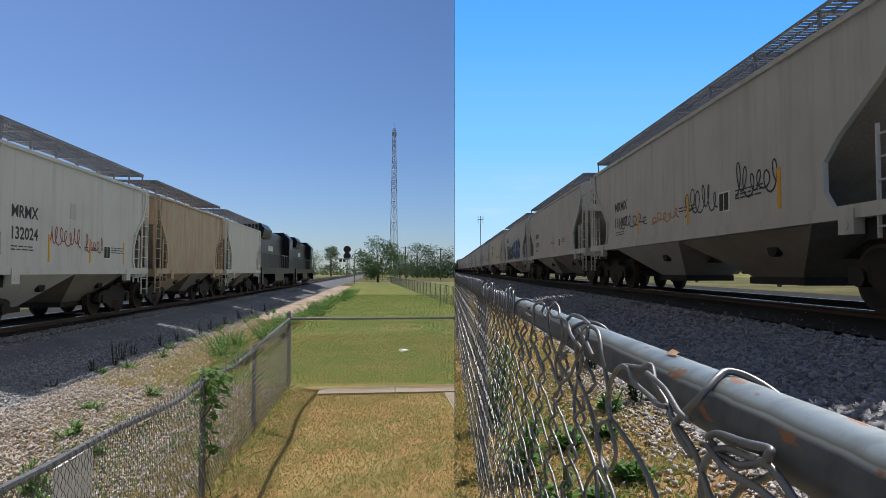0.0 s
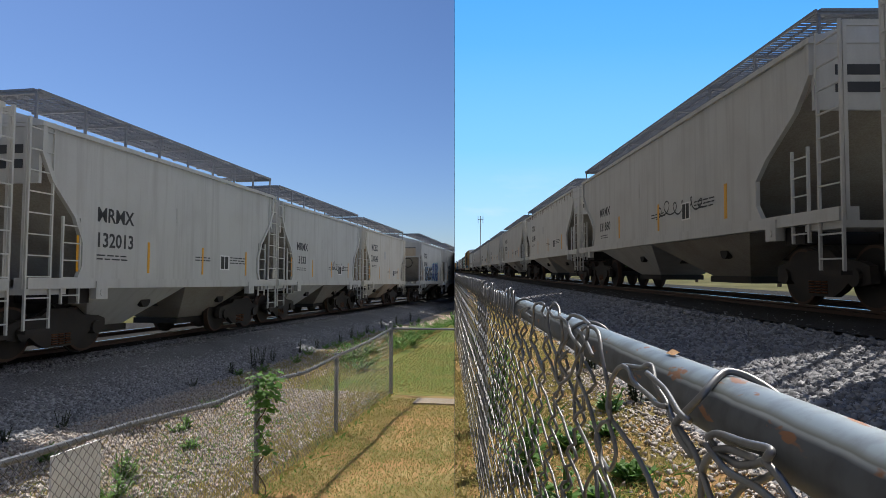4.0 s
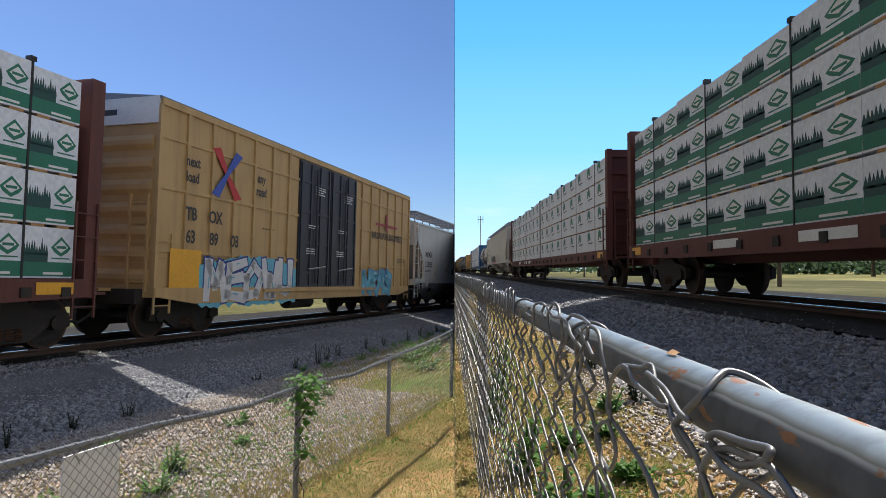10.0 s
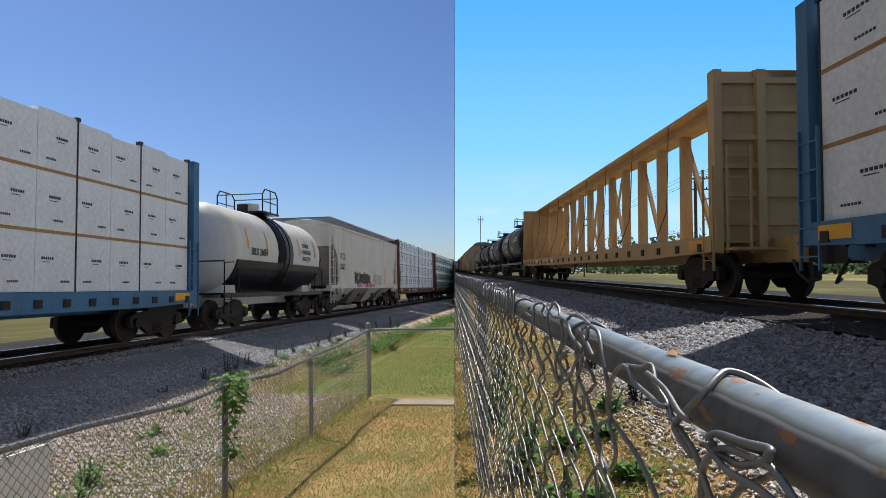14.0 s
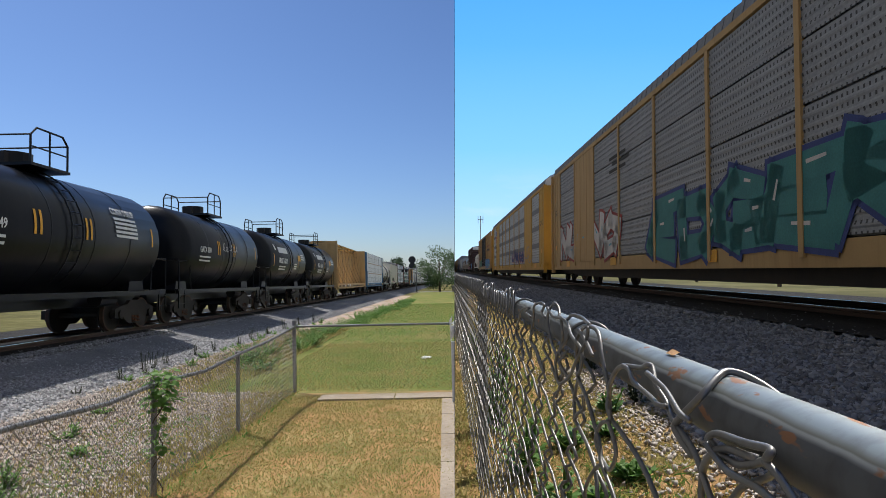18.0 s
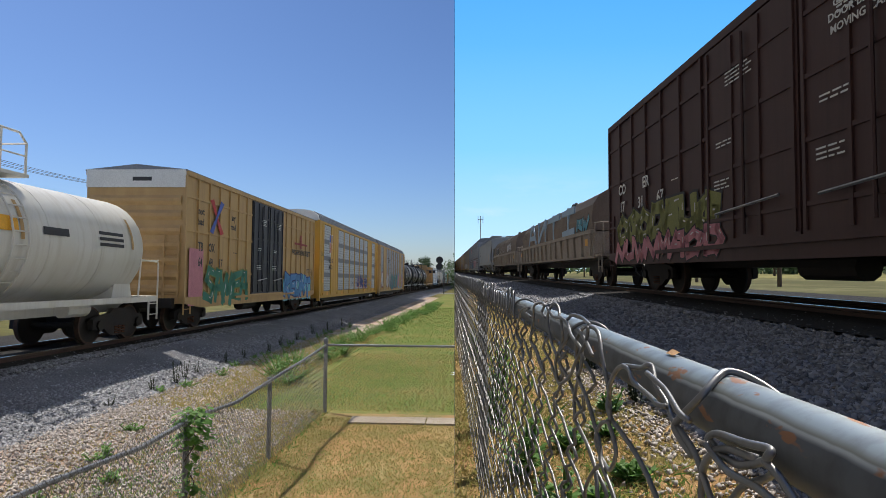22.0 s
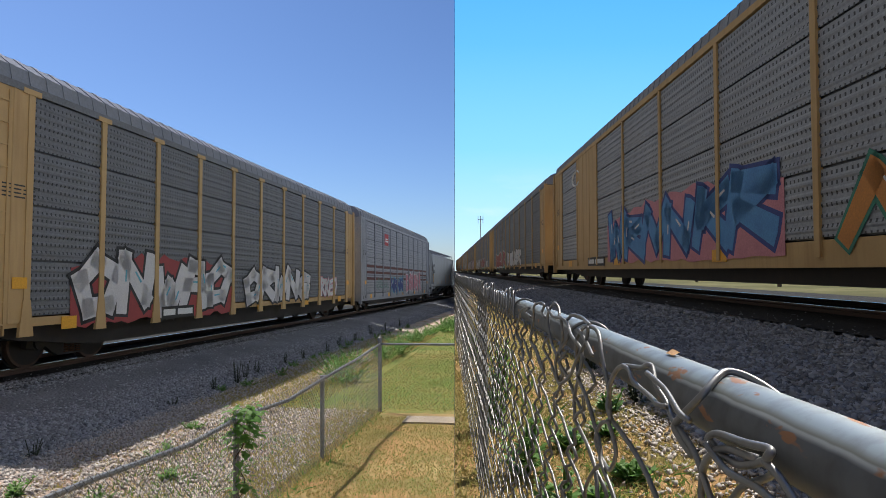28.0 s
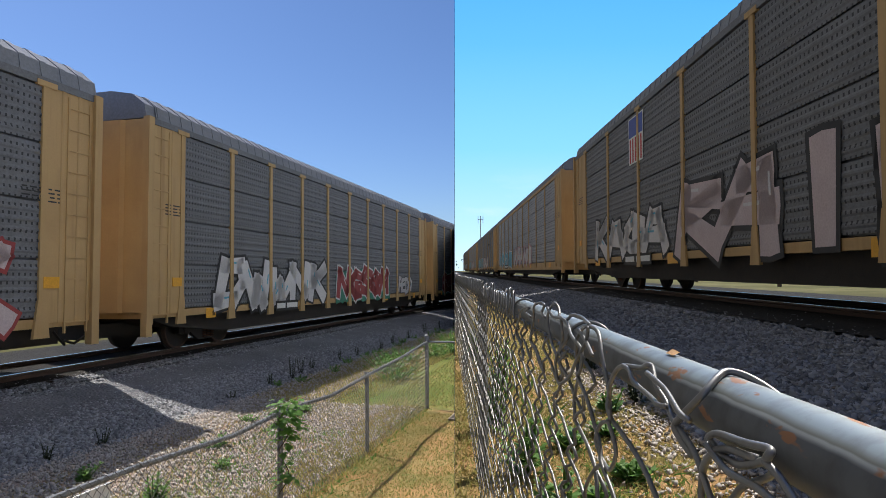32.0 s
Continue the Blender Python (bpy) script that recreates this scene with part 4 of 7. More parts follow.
def tank_patch(car, y0, y1, z0, z1, r, zc, side, key, grow=.005, name="marking"):
    s = Shape()
    m = 5
    v = []
    for i in range(m + 1):
        z = z0 + (z1 - z0) * i / m
        x = on_tank(r, zc, z)
        v += [(x + grow, y0, z), (x + grow, y1, z)]
    s.add(v, [(2 * i, 2 * i + 1, 2 * i + 3, 2 * i + 2) for i in range(m)])
    part(name, s, mat(key, side), car)


def centerbeam(car, side, k, key="red_oxide", load="", L=24.4):
    half = L * k / 2
    h = half - 1.0 * k
    zd = 1.2
    zt = 4.85 if side == "W" else 4.5
    part("deck", Shape().box(-1.45, 1.45, -h, h, zd - .08, zd), mat(key, side), car)
    for sx in (-1, 1):
        part("side_sill", Shape().prism_x([(-h, zd - .28), (-h, zd + .04), (h, zd + .04), (h, zd - .28), (h * .75, zd - .36), (-h * .75, zd - .36)], sx * 1.47 - .04, sx * 1.47 + .04), mat(key, side), car)
    s = Shape()
    for i in range(24):
        y = -h + .5 + (2 * h - 1) * i / 23
        s.box(1.44, 1.54, y - .09, y + .09, zd - .26, zd - .1)
    tagged(part("winch_row", s, mat("iron", side), car), kind="stuff")
    part("centre_sill", Shape().box(-.3, .3, -half + .4, half - .4, .72, zd), mat(key, side), car)
    part("top_chord", Shape().box(-.3, .3, -h, h, zt - .23, zt), mat(key, side), car)
    nb = 14
    for i in range(nb + 1):
        y = -h + 1.0 * k + (2 * h - 2.0 * k) * i / nb
        p = part("truss_post", Shape().prism_x([(y - .13, zd), (y + .13, zd), (y + .1, zt - .2), (y - .1, zt - .2)], -.13, .13), mat(key, side), car)
    for i in range(0, nb, 2):
        ya = -h + 1.0 * k + (2 * h - 2.0 * k) * i / nb
        yb = -h + 1.0 * k + (2 * h - 2.0 * k) * (i + 1) / nb
        if i >= nb / 2:
            ya, yb = yb, ya
        part("truss_brace", Shape().prism_x([(ya - .07, zd), (ya + .07, zd), (yb + .07, zt - .23), (yb - .07, zt - .23)], -.05, .05), mat(key, side), car)
        if not load and i in (4, 6, 8):
            part("truss_brace", Shape().prism_x([(yb - .06, zd), (yb + .06, zd), (ya + .06, zt - .23), (ya - .06, zt - .23)], .055, .12), mat(key, side), car)
    if not load:
        part("chord_flange", Shape().box(-.62, .62, -h, h, zt - .03, zt + .03), mat(key, side), car)
        for i in range(9):
            y = -h * .9 + 1.8 * h * i / 8
            part("strap", Shape().tube([(.6, y, zt), (.75, y + .3, 3.0), (1.0, y + .9, zd + .9), (1.4, y + 1.1, zd)], .012, 4), mat("black", side), car)
    for d in (-1, 1):
        b = part("bulkhead", Shape().box(-1.48, 1.48, min(d * h, d * (h - .12)), max(d * h, d * (h - .12)), zd, zt), mat(key, side), car)
        for x in (-1.4, -.55, .55, 1.4):
            part("bulkhead_post", Shape().box(x - .08, x + .08, min(d * h, d * (h + .16)), max(d * h, d * (h + .16)), zd - .3, zt), mat(key, side), b)
        s = Shape()
        for z in [1.5 + (zt - 1.7) * q / 5 for q in range(6)]:
            s.box(-1.45, 1.45, min(d * h, d * (h + .1)), max(d * h, d * (h + .1)), z - .06, z + .06)
        part("bulkhead_ribs", s, mat(key, side), b)
        part("bulkhead_gusset", Shape().prism_x([(d * (h - .1), zd), (d * (h - .1), zt - .05), (d * (h - .55), zd)], -.9, .9), mat(key, side), b)
        ladder(car, d * (h + .16), .8, 1.25, .9, 3.0, 5, side, key, "x")
        ladder(car, 1.5, min(d * (h + .1), d * (h - .35)), max(d * (h + .1), d * (h - .35)), .55, 2.6, 5, side, key)
        part("reflector", Shape().box(1.515, 1.522, d * (h - .7) - .35, d * (h - .7) + .35, zd - .22, zd - .02), mat("amber", side), car)
        part("end_platform", Shape().box(-1.3, 1.3, min(d * h, d * (h + .55)), max(d * h, d * (h + .55)), .95, 1.0), mat(key, side), car)
        truck(car, d * (half - 2.4 * k), side)
    part("brake_rigging", Shape().tube([(1.2, -h * .3, .9), (1.2, -h * .25, .45), (1.2, h * .0, .42), (1.2, h * .05, .9)], .03, 5).tube([(1.3, h * .2, .9), (1.3, h * .2, .5), (1.3, h * .3, .5)], .03, 5), mat("iron", side), car)
    coupler(car, half, side)
    if load:
        rows = 3 if load == "tall" else 4
        top_z = zt - zd - (.05 if side == "W" else .1)
        bh = top_z / rows
        cols = 8 if load == "tall" else 9
        L0 = (2 * h - .35) / 2
        far = Shape()
        for g in (-1, 1):
            for i in range(cols):
                w = (L0 - .25) / cols
                y = g * .14 + (g * w * (i + .5))
                for j in range(rows):
                    z = zd + .05 + bh * j
                    top = bh - (.05 if j < rows - 1 else .03 + .05 * ((i * 7 + 3) % 3))
                    far.box(-1.4, -.22, y - w / 2 + .006, y + w / 2 - .006, z, z + top)

                    def bundle():
                        x = 1.4
                        s = Shape().box(.22, x, -w / 2 + .006, w / 2 - .006, 0, top)
                        if load == "forest":
                            s.paint(1).box(x, x + .004, -w / 2 + .006, w / 2 - .006, .03, bh * .30)
                            c, q, e = w * .24, w * .2, bh * .17
                            s.prism_x([(c - q, bh * .58), (c - q * .7, bh * .58 - e * .5), (c, bh * .58 - e), (c + q * .7, bh * .58 - e * .5), (c + q, bh * .58), (c, bh * .58 + e * 1.2)], x, x + .006)
                            s.box(x, x + .006, c - q * .9, c + q * .9, bh * .36, bh * .385)
                            s.paint(2).box(x, x + .005, -w * .49, -w * .02, bh * .29, bh * .46)
                            rng = random.Random(3)
                            for q2 in range(10):
                                yy = -w * .47 + w * .047 * q2
                                hh = bh * rng.uniform(.14, .32)
                                s.prism_x([(yy - w * .036, bh * .42), (yy + w * .036, bh * .42), (yy, bh * .44 + hh)], x, x + .005)
                            s.paint(3).prism_x([(c - q * .72, bh * .585), (c, bh * .585 - e * .62), (c + q * .72, bh * .585), (c, bh * .585 + e * .8)], x, x + .008).paint(1).box(x, x + .01, c - q * .5, c + q * .5, bh * .56, bh * .61).paint(3).box(x, x + .006, -w * .1, w * .3, .06, .1)
                        elif load == "leafmark":
                            c, z9 = -w * .12, bh * .66
                            s.paint(1).prism_x([(c - .13 * w, z9 - .14), (c - .05 * w, z9 - .17), (c - .02 * w, z9 - .02), (c + .1 * w, z9 - .14), (c + .15 * w, z9 - .12), (c + .12 * w, z9 + .12), (c, z9 + .2), (c - .11 * w, z9 + .1)], x, x + .005)
                            s.paint(2).box(x, x + .005, -w * .2, w * .24, bh * .36, bh * .405).box(x, x + .005, -w * .1, w * .16, bh * .30, bh * .312)
                            s.paint(3)
                        else:
                            a = (-.35, -.2, -.05)[var] * w
                            s.paint(2)
                            for q2 in range(6):
                                s.box(x, x + .005, a + w * .05 * q2, a + w * (.05 * q2 + .034), bh * .52, bh * .565)
                                s.box(x, x + .005, w * (.12 - .2 * var + .04 * q2), w * (.147 - .2 * var + .04 * q2), bh * .15, bh * .185)
                            s.box(x, x + .005, a + w * .03, a + w * .2, bh * .475, bh * .487)
                            s.paint(3)
                        return s.mesh("wrapped_lumber")
                    var = (i * 2 + j) % 3 if load == "tall" else 0
                    b = part("wrapped_lumber", shared(("bundle", side, load, round(w, 3), round(top, 3), var), bundle), [mat("wrap", side), mat("green", side), mat("pine" if load == "forest" else "ink", side), mat("white", side)], car)
                    b.location = (0, y, z)
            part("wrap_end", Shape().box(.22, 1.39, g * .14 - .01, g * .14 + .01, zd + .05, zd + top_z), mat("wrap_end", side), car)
            for j in range(1, rows):
                z = zd + .05 + bh * j - .05
                s = Shape()
                for i in range(cols * 2):
                    y = g * .14 + g * (L0 - .25) * (i + .5) / (cols * 2)
                    s.box(1.1, 1.41, y - .12, y + .12, z, z + .045)
                if load == "tall":
                    ya, yb = sorted((g * .16, g * (L0 - .12)))
                    s = Shape().box(.9, 1.408, ya, yb, z - .012, z + .05)
                tagged(part("dunnage", s, mat("wood", side), car), kind="stuff")
            for i in range(0, cols + 1, 2):
                y = g * .14 + g * (L0 - .25) * i / cols
                part("strap", Shape().box(1.403, 1.412, y - .02, y + .02, zd, zd + top_z + .04).box(1.3, 1.43, y - .05, y + .05, zd + top_z - .02, zd + top_z + .06), mat("black", side), car)
        tagged(part("far_stack", far, mat("wrap", side), car), kind="stuff")
    return h


def coil_car(car, side, k, L=18.0):
    half = L * k / 2
    h = half - 1.3 * k
    part("frame", Shape().prism_y([(-1.45, 1.0), (1.45, 1.0), (1.5, 1.95), (-1.5, 1.95)], -h, h), mat("coil_frame", side), car)
    s = Shape()
    for i in range(15):
        y = -h + .2 + (2 * h - .4) * i / 14
        s.prism_y([(1.43, 1.05), (1.55, 1.1), (1.57, 1.9), (1.48, 1.92)], y - .07, y + .07)
    part("frame_ribs", s, mat("coil_frame", side), car)
    part("top_rail", Shape().box(1.42, 1.58, -h - .1, h + .1, 1.88, 2.02), mat("coil_frame", side), car)
    prof = [(1.42, 2.0), (1.45, 2.5), (1.38, 2.95), (1.15, 3.3), (.8, 3.5), (.4, 3.58)]
    prof = prof + [(-x, z) for x, z in prof[::-1]]
    part("cover", Shape().prism_y(prof, -h + .15, h - .15), mat("coil_cover", side), car)
    s = Shape()
    for y in (-h + .2, -h * .5, 0, h * .5, h - .2):
        s.prism_y([(x * 1.012, z + .015) for x, z in prof], y - .04, y + .04)
    part("cover_bands", s, mat("coil_cover", side), car)
    lug = Shape()
    for dy in (-.3, .3):
        lug.tube([(0, dy + .42 * math.cos(a), 3.55 + .42 * math.sin(a)) for a in (i * math.pi / 8 for i in range(9))], .07, 6)
    part("lifting_ring", lug, mat("black", side), car)
    for d in (-1, 1):
        e = d * (half - .5)
        part("end_platform", Shape().box(-1.4, 1.4, min(e, d * h), max(e, d * h), 1.05, 1.15), mat("coil_frame", side), car)
        part("handrail", Shape().tube([(1.4, e, 1.1), (1.4, e, 2.2), (1.4, d * h, 2.25), (1.4, d * h, 1.6)], .03, 5).tube([(1.4, e, 2.2), (-1.4, e, 2.2), (-1.4, e, 1.1)], .03, 5).tube([(.4, e, 1.1), (.4, e, 2.2)], .025, 5), mat("coil_frame", side), car)
        ladder(car, 1.45, min(e, e - d * .45), max(e, e - d * .45), .5, 1.7, 3, side, "coil_frame")
        part("reflector", Shape().box(1.59, 1.596, d * (h - .5) - .2, d * (h - .5) + .2, 1.45, 1.7), mat("amber", side), car)
        truck(car, d * (half - 2.2 * k), side)
    part("centre_sill", Shape().box(-.35, .35, -half + .4, half - .4, .7, 1.05), mat("iron", side), car)
    coupler(car, half, side)
    return h


SPEC["coil_frame"] = ((.42, .38, .32), (.27, .20, .15), .65, 0, 25, 1.2, .0)
SPEC["coil_cover"] = ((.25, .20, .16), (.17, .12, .09), .75, 0, 25, 1.0, .1)


def locomotive(car, side, k, L=22.3):
    half = L * k / 2
    h = half - .6 * k
    part("frame", Shape().box(-1.5, 1.5, -h, h, 1.15, 1.6), mat("black_paint", side), car)
    part("fuel_tank", Shape().prism_y([(-1.45, 1.2), (-1.45, .6), (-1.1, .35), (1.1, .35), (1.45, .6), (1.45, 1.2)], -3.2 * k, 2.4 * k), mat("black_paint", side), car)
    part("long_hood", Shape().prism_y([(-1.0, 1.6), (-1.0, 4.3), (-.6, 4.55), (.6, 4.55), (1.0, 4.3), (1.0, 1.6)], -h + .6, h - 5.2 * k), mat("black_paint", side), car)
    part("radiator", Shape().prism_y([(-1.35, 3.7), (-1.5, 4.3), (-1.2, 4.7), (1.2, 4.7), (1.5, 4.3), (1.35, 3.7)], -h + .8, -h + 5.0 * k), mat("black_paint", side), car)
    part("cab", Shape().prism_y([(-1.5, 1.6), (-1.55, 4.2), (-1.0, 4.75), (1.0, 4.75), (1.55, 4.2), (1.5, 1.6)], h - 5.1 * k, h - 2.4 * k), mat("black_paint", side), car)
    part("cab_window", Shape().box(1.535, 1.56, h - 4.4 * k, h - 3.1 * k, 3.3, 4.0), mat("panel", side), car)
    part("nose", Shape().box(-.9, .9, h - 2.5 * k, h - .4, 1.6, 3.0), mat("black_paint", side), car)
    part("rear_face", Shape().box(-.98, .98, -h + .58, -h + .6, 1.7, 4.2), mat("black_paint", side), car)
    part("rear_stripe", Shape().box(-.5, .5, -h + .57, -h + .58, 3.6, 3.9), mat("white", side), car)
    s = Shape()
    for sx in (-1, 1):
        pts = [(sx * 1.45, -h + .1 + (2 * h - 5.4 * k) * i / 12, 2.65) for i in range(13)]
        s.tube(pts, .025, 5)
        for p in pts:
            s.tube([(p[0], p[1], 1.6), p], .02, 4)
    part("handrail", s, mat("galv", side), car)
    part("exhaust", Shape().box(-.3, .3, -.6, .6, 4.5, 4.75), mat("iron", side), car)
    part("number_board", Shape().box(1.01, 1.02, -4 * k, -1.5 * k, 2.9, 3.3), mat("white", side), car)
    for d in (-1, 1):
        truck(car, d * (half - 4.2 * k) - .95, side)
        truck(car, d * (half - 4.2 * k) + .95, side)
        part("steps", Shape().box(-1.5, 1.5, d * (h - .4) - .25, d * (h - .4) + .25, .45, 1.2), mat("black_paint", side), car)
    coupler(car, half, side)

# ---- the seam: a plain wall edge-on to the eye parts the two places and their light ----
# bed: near-black, the shade under the train put into its colour
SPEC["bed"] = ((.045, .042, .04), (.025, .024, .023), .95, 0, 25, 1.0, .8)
SPEC["pipe"] = ((.42, .43, .435), (.30, .30, .30), .48, .25, 60, 9, .0)
# added wall, unseen from the eye; keeps each sun to its own place
dv = Shape()
for lo, hi in ((.06, 420.0),):
    dv.add([(-.0003 * lo, lo, -3), (-.0003 * hi, hi, -3), (-.0003 * hi, hi, 90), (-.0003 * lo, lo, 90), (.0003 * lo, lo, -3), (.0003 * hi, hi, -3), (.0003 * hi, hi, 90), (.0003 * lo, lo, 90)],
           [(0, 1, 2, 3), (4, 7, 6, 5), (0, 4, 5, 1), (2, 6, 7, 3), (0, 3, 7, 4), (1, 5, 6, 2)])
dv.box(-.02, .02, -120, -.5, -3, 90).box(-.02, .02, -.5, .06, 2.0, 90)
dm = bpy.data.materials.new("divider")
dm.use_nodes = True
dn = dm.node_tree
dtex = dn.nodes.new("ShaderNodeTexCoord")
dsep = dn.nodes.new("ShaderNodeSeparateXYZ")
dn.links.new(dtex.outputs["Object"], dsep.inputs[0])
dface = dn.nodes.new("ShaderNodeMath")
dface.operation = "GREATER_THAN"
dn.links.new(dsep.outputs[0], dface.inputs[0])
dface.inputs[1].default_value = 0.0
# face colours set how much light bounces back into each place
dcol = blend(dn, ramp(dn, noise_fac(dn, dtex.outputs["Object"], .2), .3, .7), (.36, .39, .43), (.32, .35, .39))
dcol = blend(dn, dface.outputs[0], dcol, (.20, .205, .21))
dn.links.new(dcol, dn.nodes["Principled BSDF"].inputs["Base Color"])
dn.nodes["Principled BSDF"].inputs["Roughness"].default_value = 1.0
wall = new("wall_divider", dv.mesh("wall_divider"))
wall.data.materials.append(dm)
tagged(wall, "unseen plain grey wall added to part the light of the two places", "wall", kind="structure")

# the east sky: a plain far backdrop, deep blue above, pale at the horizon
bk = Shape().add([(0, 2400, -60), (3400, 2400, -60), (3400, 2400, 2400), (0, 2400, 2400)], [(0, 1, 2, 3)])
bm_ = bpy.data.materials.new("east_sky")
bm_.use_nodes = True
bt = bm_.node_tree
em = bt.nodes.new("ShaderNodeEmission")
geo = bt.nodes.new("ShaderNodeNewGeometry")
sp = bt.nodes.new("ShaderNodeSeparateXYZ")
bt.links.new(geo.outputs["Position"], sp.inputs[0])
rp = bt.nodes.new("ShaderNodeValToRGB")
bt.links.new(ramp(bt, sp.outputs[2], 0, 1200), rp.inputs[0])
el = rp.color_ramp.elements
el[0].position, el[0].color = 0, (.68, .92, 1.12, 1)
el[1].position, el[1].color = 1, (.09, .42, 1.15, 1)
for at, col in ((.12, (.50, .82, 1.12, 1)), (.4, (.25, .66, 1.15, 1)), (.75, (.13, .50, 1.15, 1))):
    e2 = el.new(at)
    e2.color = col
mpb = bt.nodes.new("ShaderNodeMapping")
bt.links.new(geo.outputs["Position"], mpb.inputs[0])
mpb.inputs["Scale"].default_value = (.0022, .0022, .009)
cl = ramp(bt, noise_fac(bt, mpb.outputs[0], 1.0, 6.0), .5, .85)
low = bt.nodes.new("ShaderNodeMath")
low.operation = "MULTIPLY"
bt.links.new(cl, low.inputs[0])
bt.links.new(ramp(bt, sp.outputs[2], 420, 40), low.inputs[1])
bt.links.new(blend(bt, low.outputs[0], rp.outputs[0], (.80, .90, .97)), em.inputs[0])
bt.links.new(em.outputs[0], bt.nodes["Material Output"].inputs["Surface"])
bk_ob = new("backdrop", bk.mesh("backdrop"))
bk_ob.data.materials.append(bm_)
tagged(bk_ob, "clear bright blue summer sky, paler near the horizon", "sky", kind="structure")


# ---- the ground of both places ----
def strip(name, side, prof, y0, y1, key, label, cat, cuts=1):
    """A ground strip with the section (x, z) from y0 to y1."""
    s = Shape()
    n = len(prof)
    v = [(x, y0 + (y1 - y0) * i / cuts, z) for i in range(cuts + 1) for x, z in prof]
    f = [(i * n + j, i * n + j + 1, (i + 1) * n + j + 1, (i + 1) * n + j) for i in range(cuts) for j in range(n - 1)]
    s.add(v, f)
    return thing(name, side, Matrix(), label, cat, kind="structure", mesh=s, material=mat(key, side))


IDM = Matrix()
# west: yard at z 0, rail's top at 0.75, track centre at x -9.03
strip("ground", "W", [(-900, -.04), (900, -.04)], -300, 3000, "field", "flat field of dry green and straw-coloured grass", "ground")
strip("yard", "W", [(-1.55, .0), (14, .0)], -8, 10.95, "ground_dry", "sun-scorched lawn, brown and yellow with green patches", "lawn")
strip("lawn", "W", [(-3.4, -.01), (3.4, -.012), (60, -.015)], 10.95, 118, "turf", "wide mown green lawn with dry patches", "lawn")
strip("gravel_strip", "W", [(-5.4, .06), (-4.2, .03), (-3.0, .02), (-1.5, .012)], -30, 11, "gravel", "pale stony strip with dry weeds between ballast and fence", "gravel")
strip("gravel_strip", "W", [(-5.4, .06), (-4.2, .03), (-3.6, .01), (-3.2, -.03)], 11, 90, "gravel", "pale stony strip with weeds between ballast and lawn", "gravel")
strip("ballast_bed", "W", [(-16, -.02), (-14.5, .05), (-11.4, .52), (-10.4, .56), (-7.6, .56), (-6.9, .46), (-5.0, .02)], -120, 420, "ballast", "grey crushed-stone ballast bed under the track", "ballast", 4)
strip("road", "W", [(-60, .0), (60, .0)], 118, 128, "asphalt", "grey road that crosses the track", "road")
# east: fence line ground at z -1.14, rail's top at -0.54, track centre at x 6.51
strip("ground", "E", [(-900, -1.2), (900, -1.2)], -300, 3000, "field", "flat field of dry straw-coloured grass beyond the track", "ground")
strip("gravel_strip", "E", [(-1.5, -1.15), (.6, -1.14), (1.3, -1.13), (2.1, -1.1)], -30, 400, "ground_dry", "dry weedy strip beside the fence", "ground")
strip("ballast_bed", "E", [(1.7, -1.15), (4.0, -.84), (4.8, -.75), (8.8, -.75), (9.6, -.8), (12, -1.19)], -120, 1200, "ballast", "grey crushed-stone ballast bed under the track", "ballast", 4)


def track(side, cx, zr, y0, y1, y2):
    prof = [(-.075, -.17), (.075, -.17), (.075, -.155), (.015, -.135), (.012, -.05), (.037, -.035), (.037, 0), (-.037, 0), (-.037, -.035), (-.012, -.05), (-.015, -.135), (-.075, -.155)]
    for sx in (-1, 1):
        r = thing("rail", side, IDM, "worn steel rail, rusty flank and shiny head", "rail", "rails", kind="structure",
                  mesh=Shape().prism_y([(cx + sx * .755 + x, zr + z) for x, z in prof], y0, y2), material=mat("rail_side", side))
        part("rail_head", Shape().box(cx + sx * .755 - .036, cx + sx * .755 + .036, y0, y2, zr - .004, zr + .003), mat("tread", side), r)
    # dark strip stands in for the shade beneath the cars
    strip("track_bed", side, [(cx - 2.1, zr - .16), (cx - .6, zr - .10), (cx + .6, zr - .10), (cx + 2.0, zr - .06), (cx + 3.2, zr - .05), (cx + 4.4, zr - .6)] if side == "E" else [(cx - 4.4, zr - .6), (cx - 3.2, zr - .05), (cx - 2.0, zr - .06), (cx - .6, zr - .10), (cx + .6, zr - .10), (cx + 1.2, zr - .14)], y0, y2, "bed", "ballast bed under the train, painted near-black as shade", "ballast")
    bed = thing("sleepers", side, IDM, "dark creosoted wooden railway sleepers", "sleepers", kind="structure")
    tie = Shape().box(-1.3, 1.3, -.115, .115, -.18, 0).mesh("sleeper")
    tie.materials.append(mat("tie", side))
    n = int((y1 - y0) / .56)
    for i in range(min(n, 34)):
        t = part("sleeper", tie, mat("tie", side), bed)
        t.location = (cx, y0 + .56 * i, zr - .165)


track("W", -9.03, .75, -2, 60, 420)
track("E", 6.72, -.56, 2, 66, 1200)


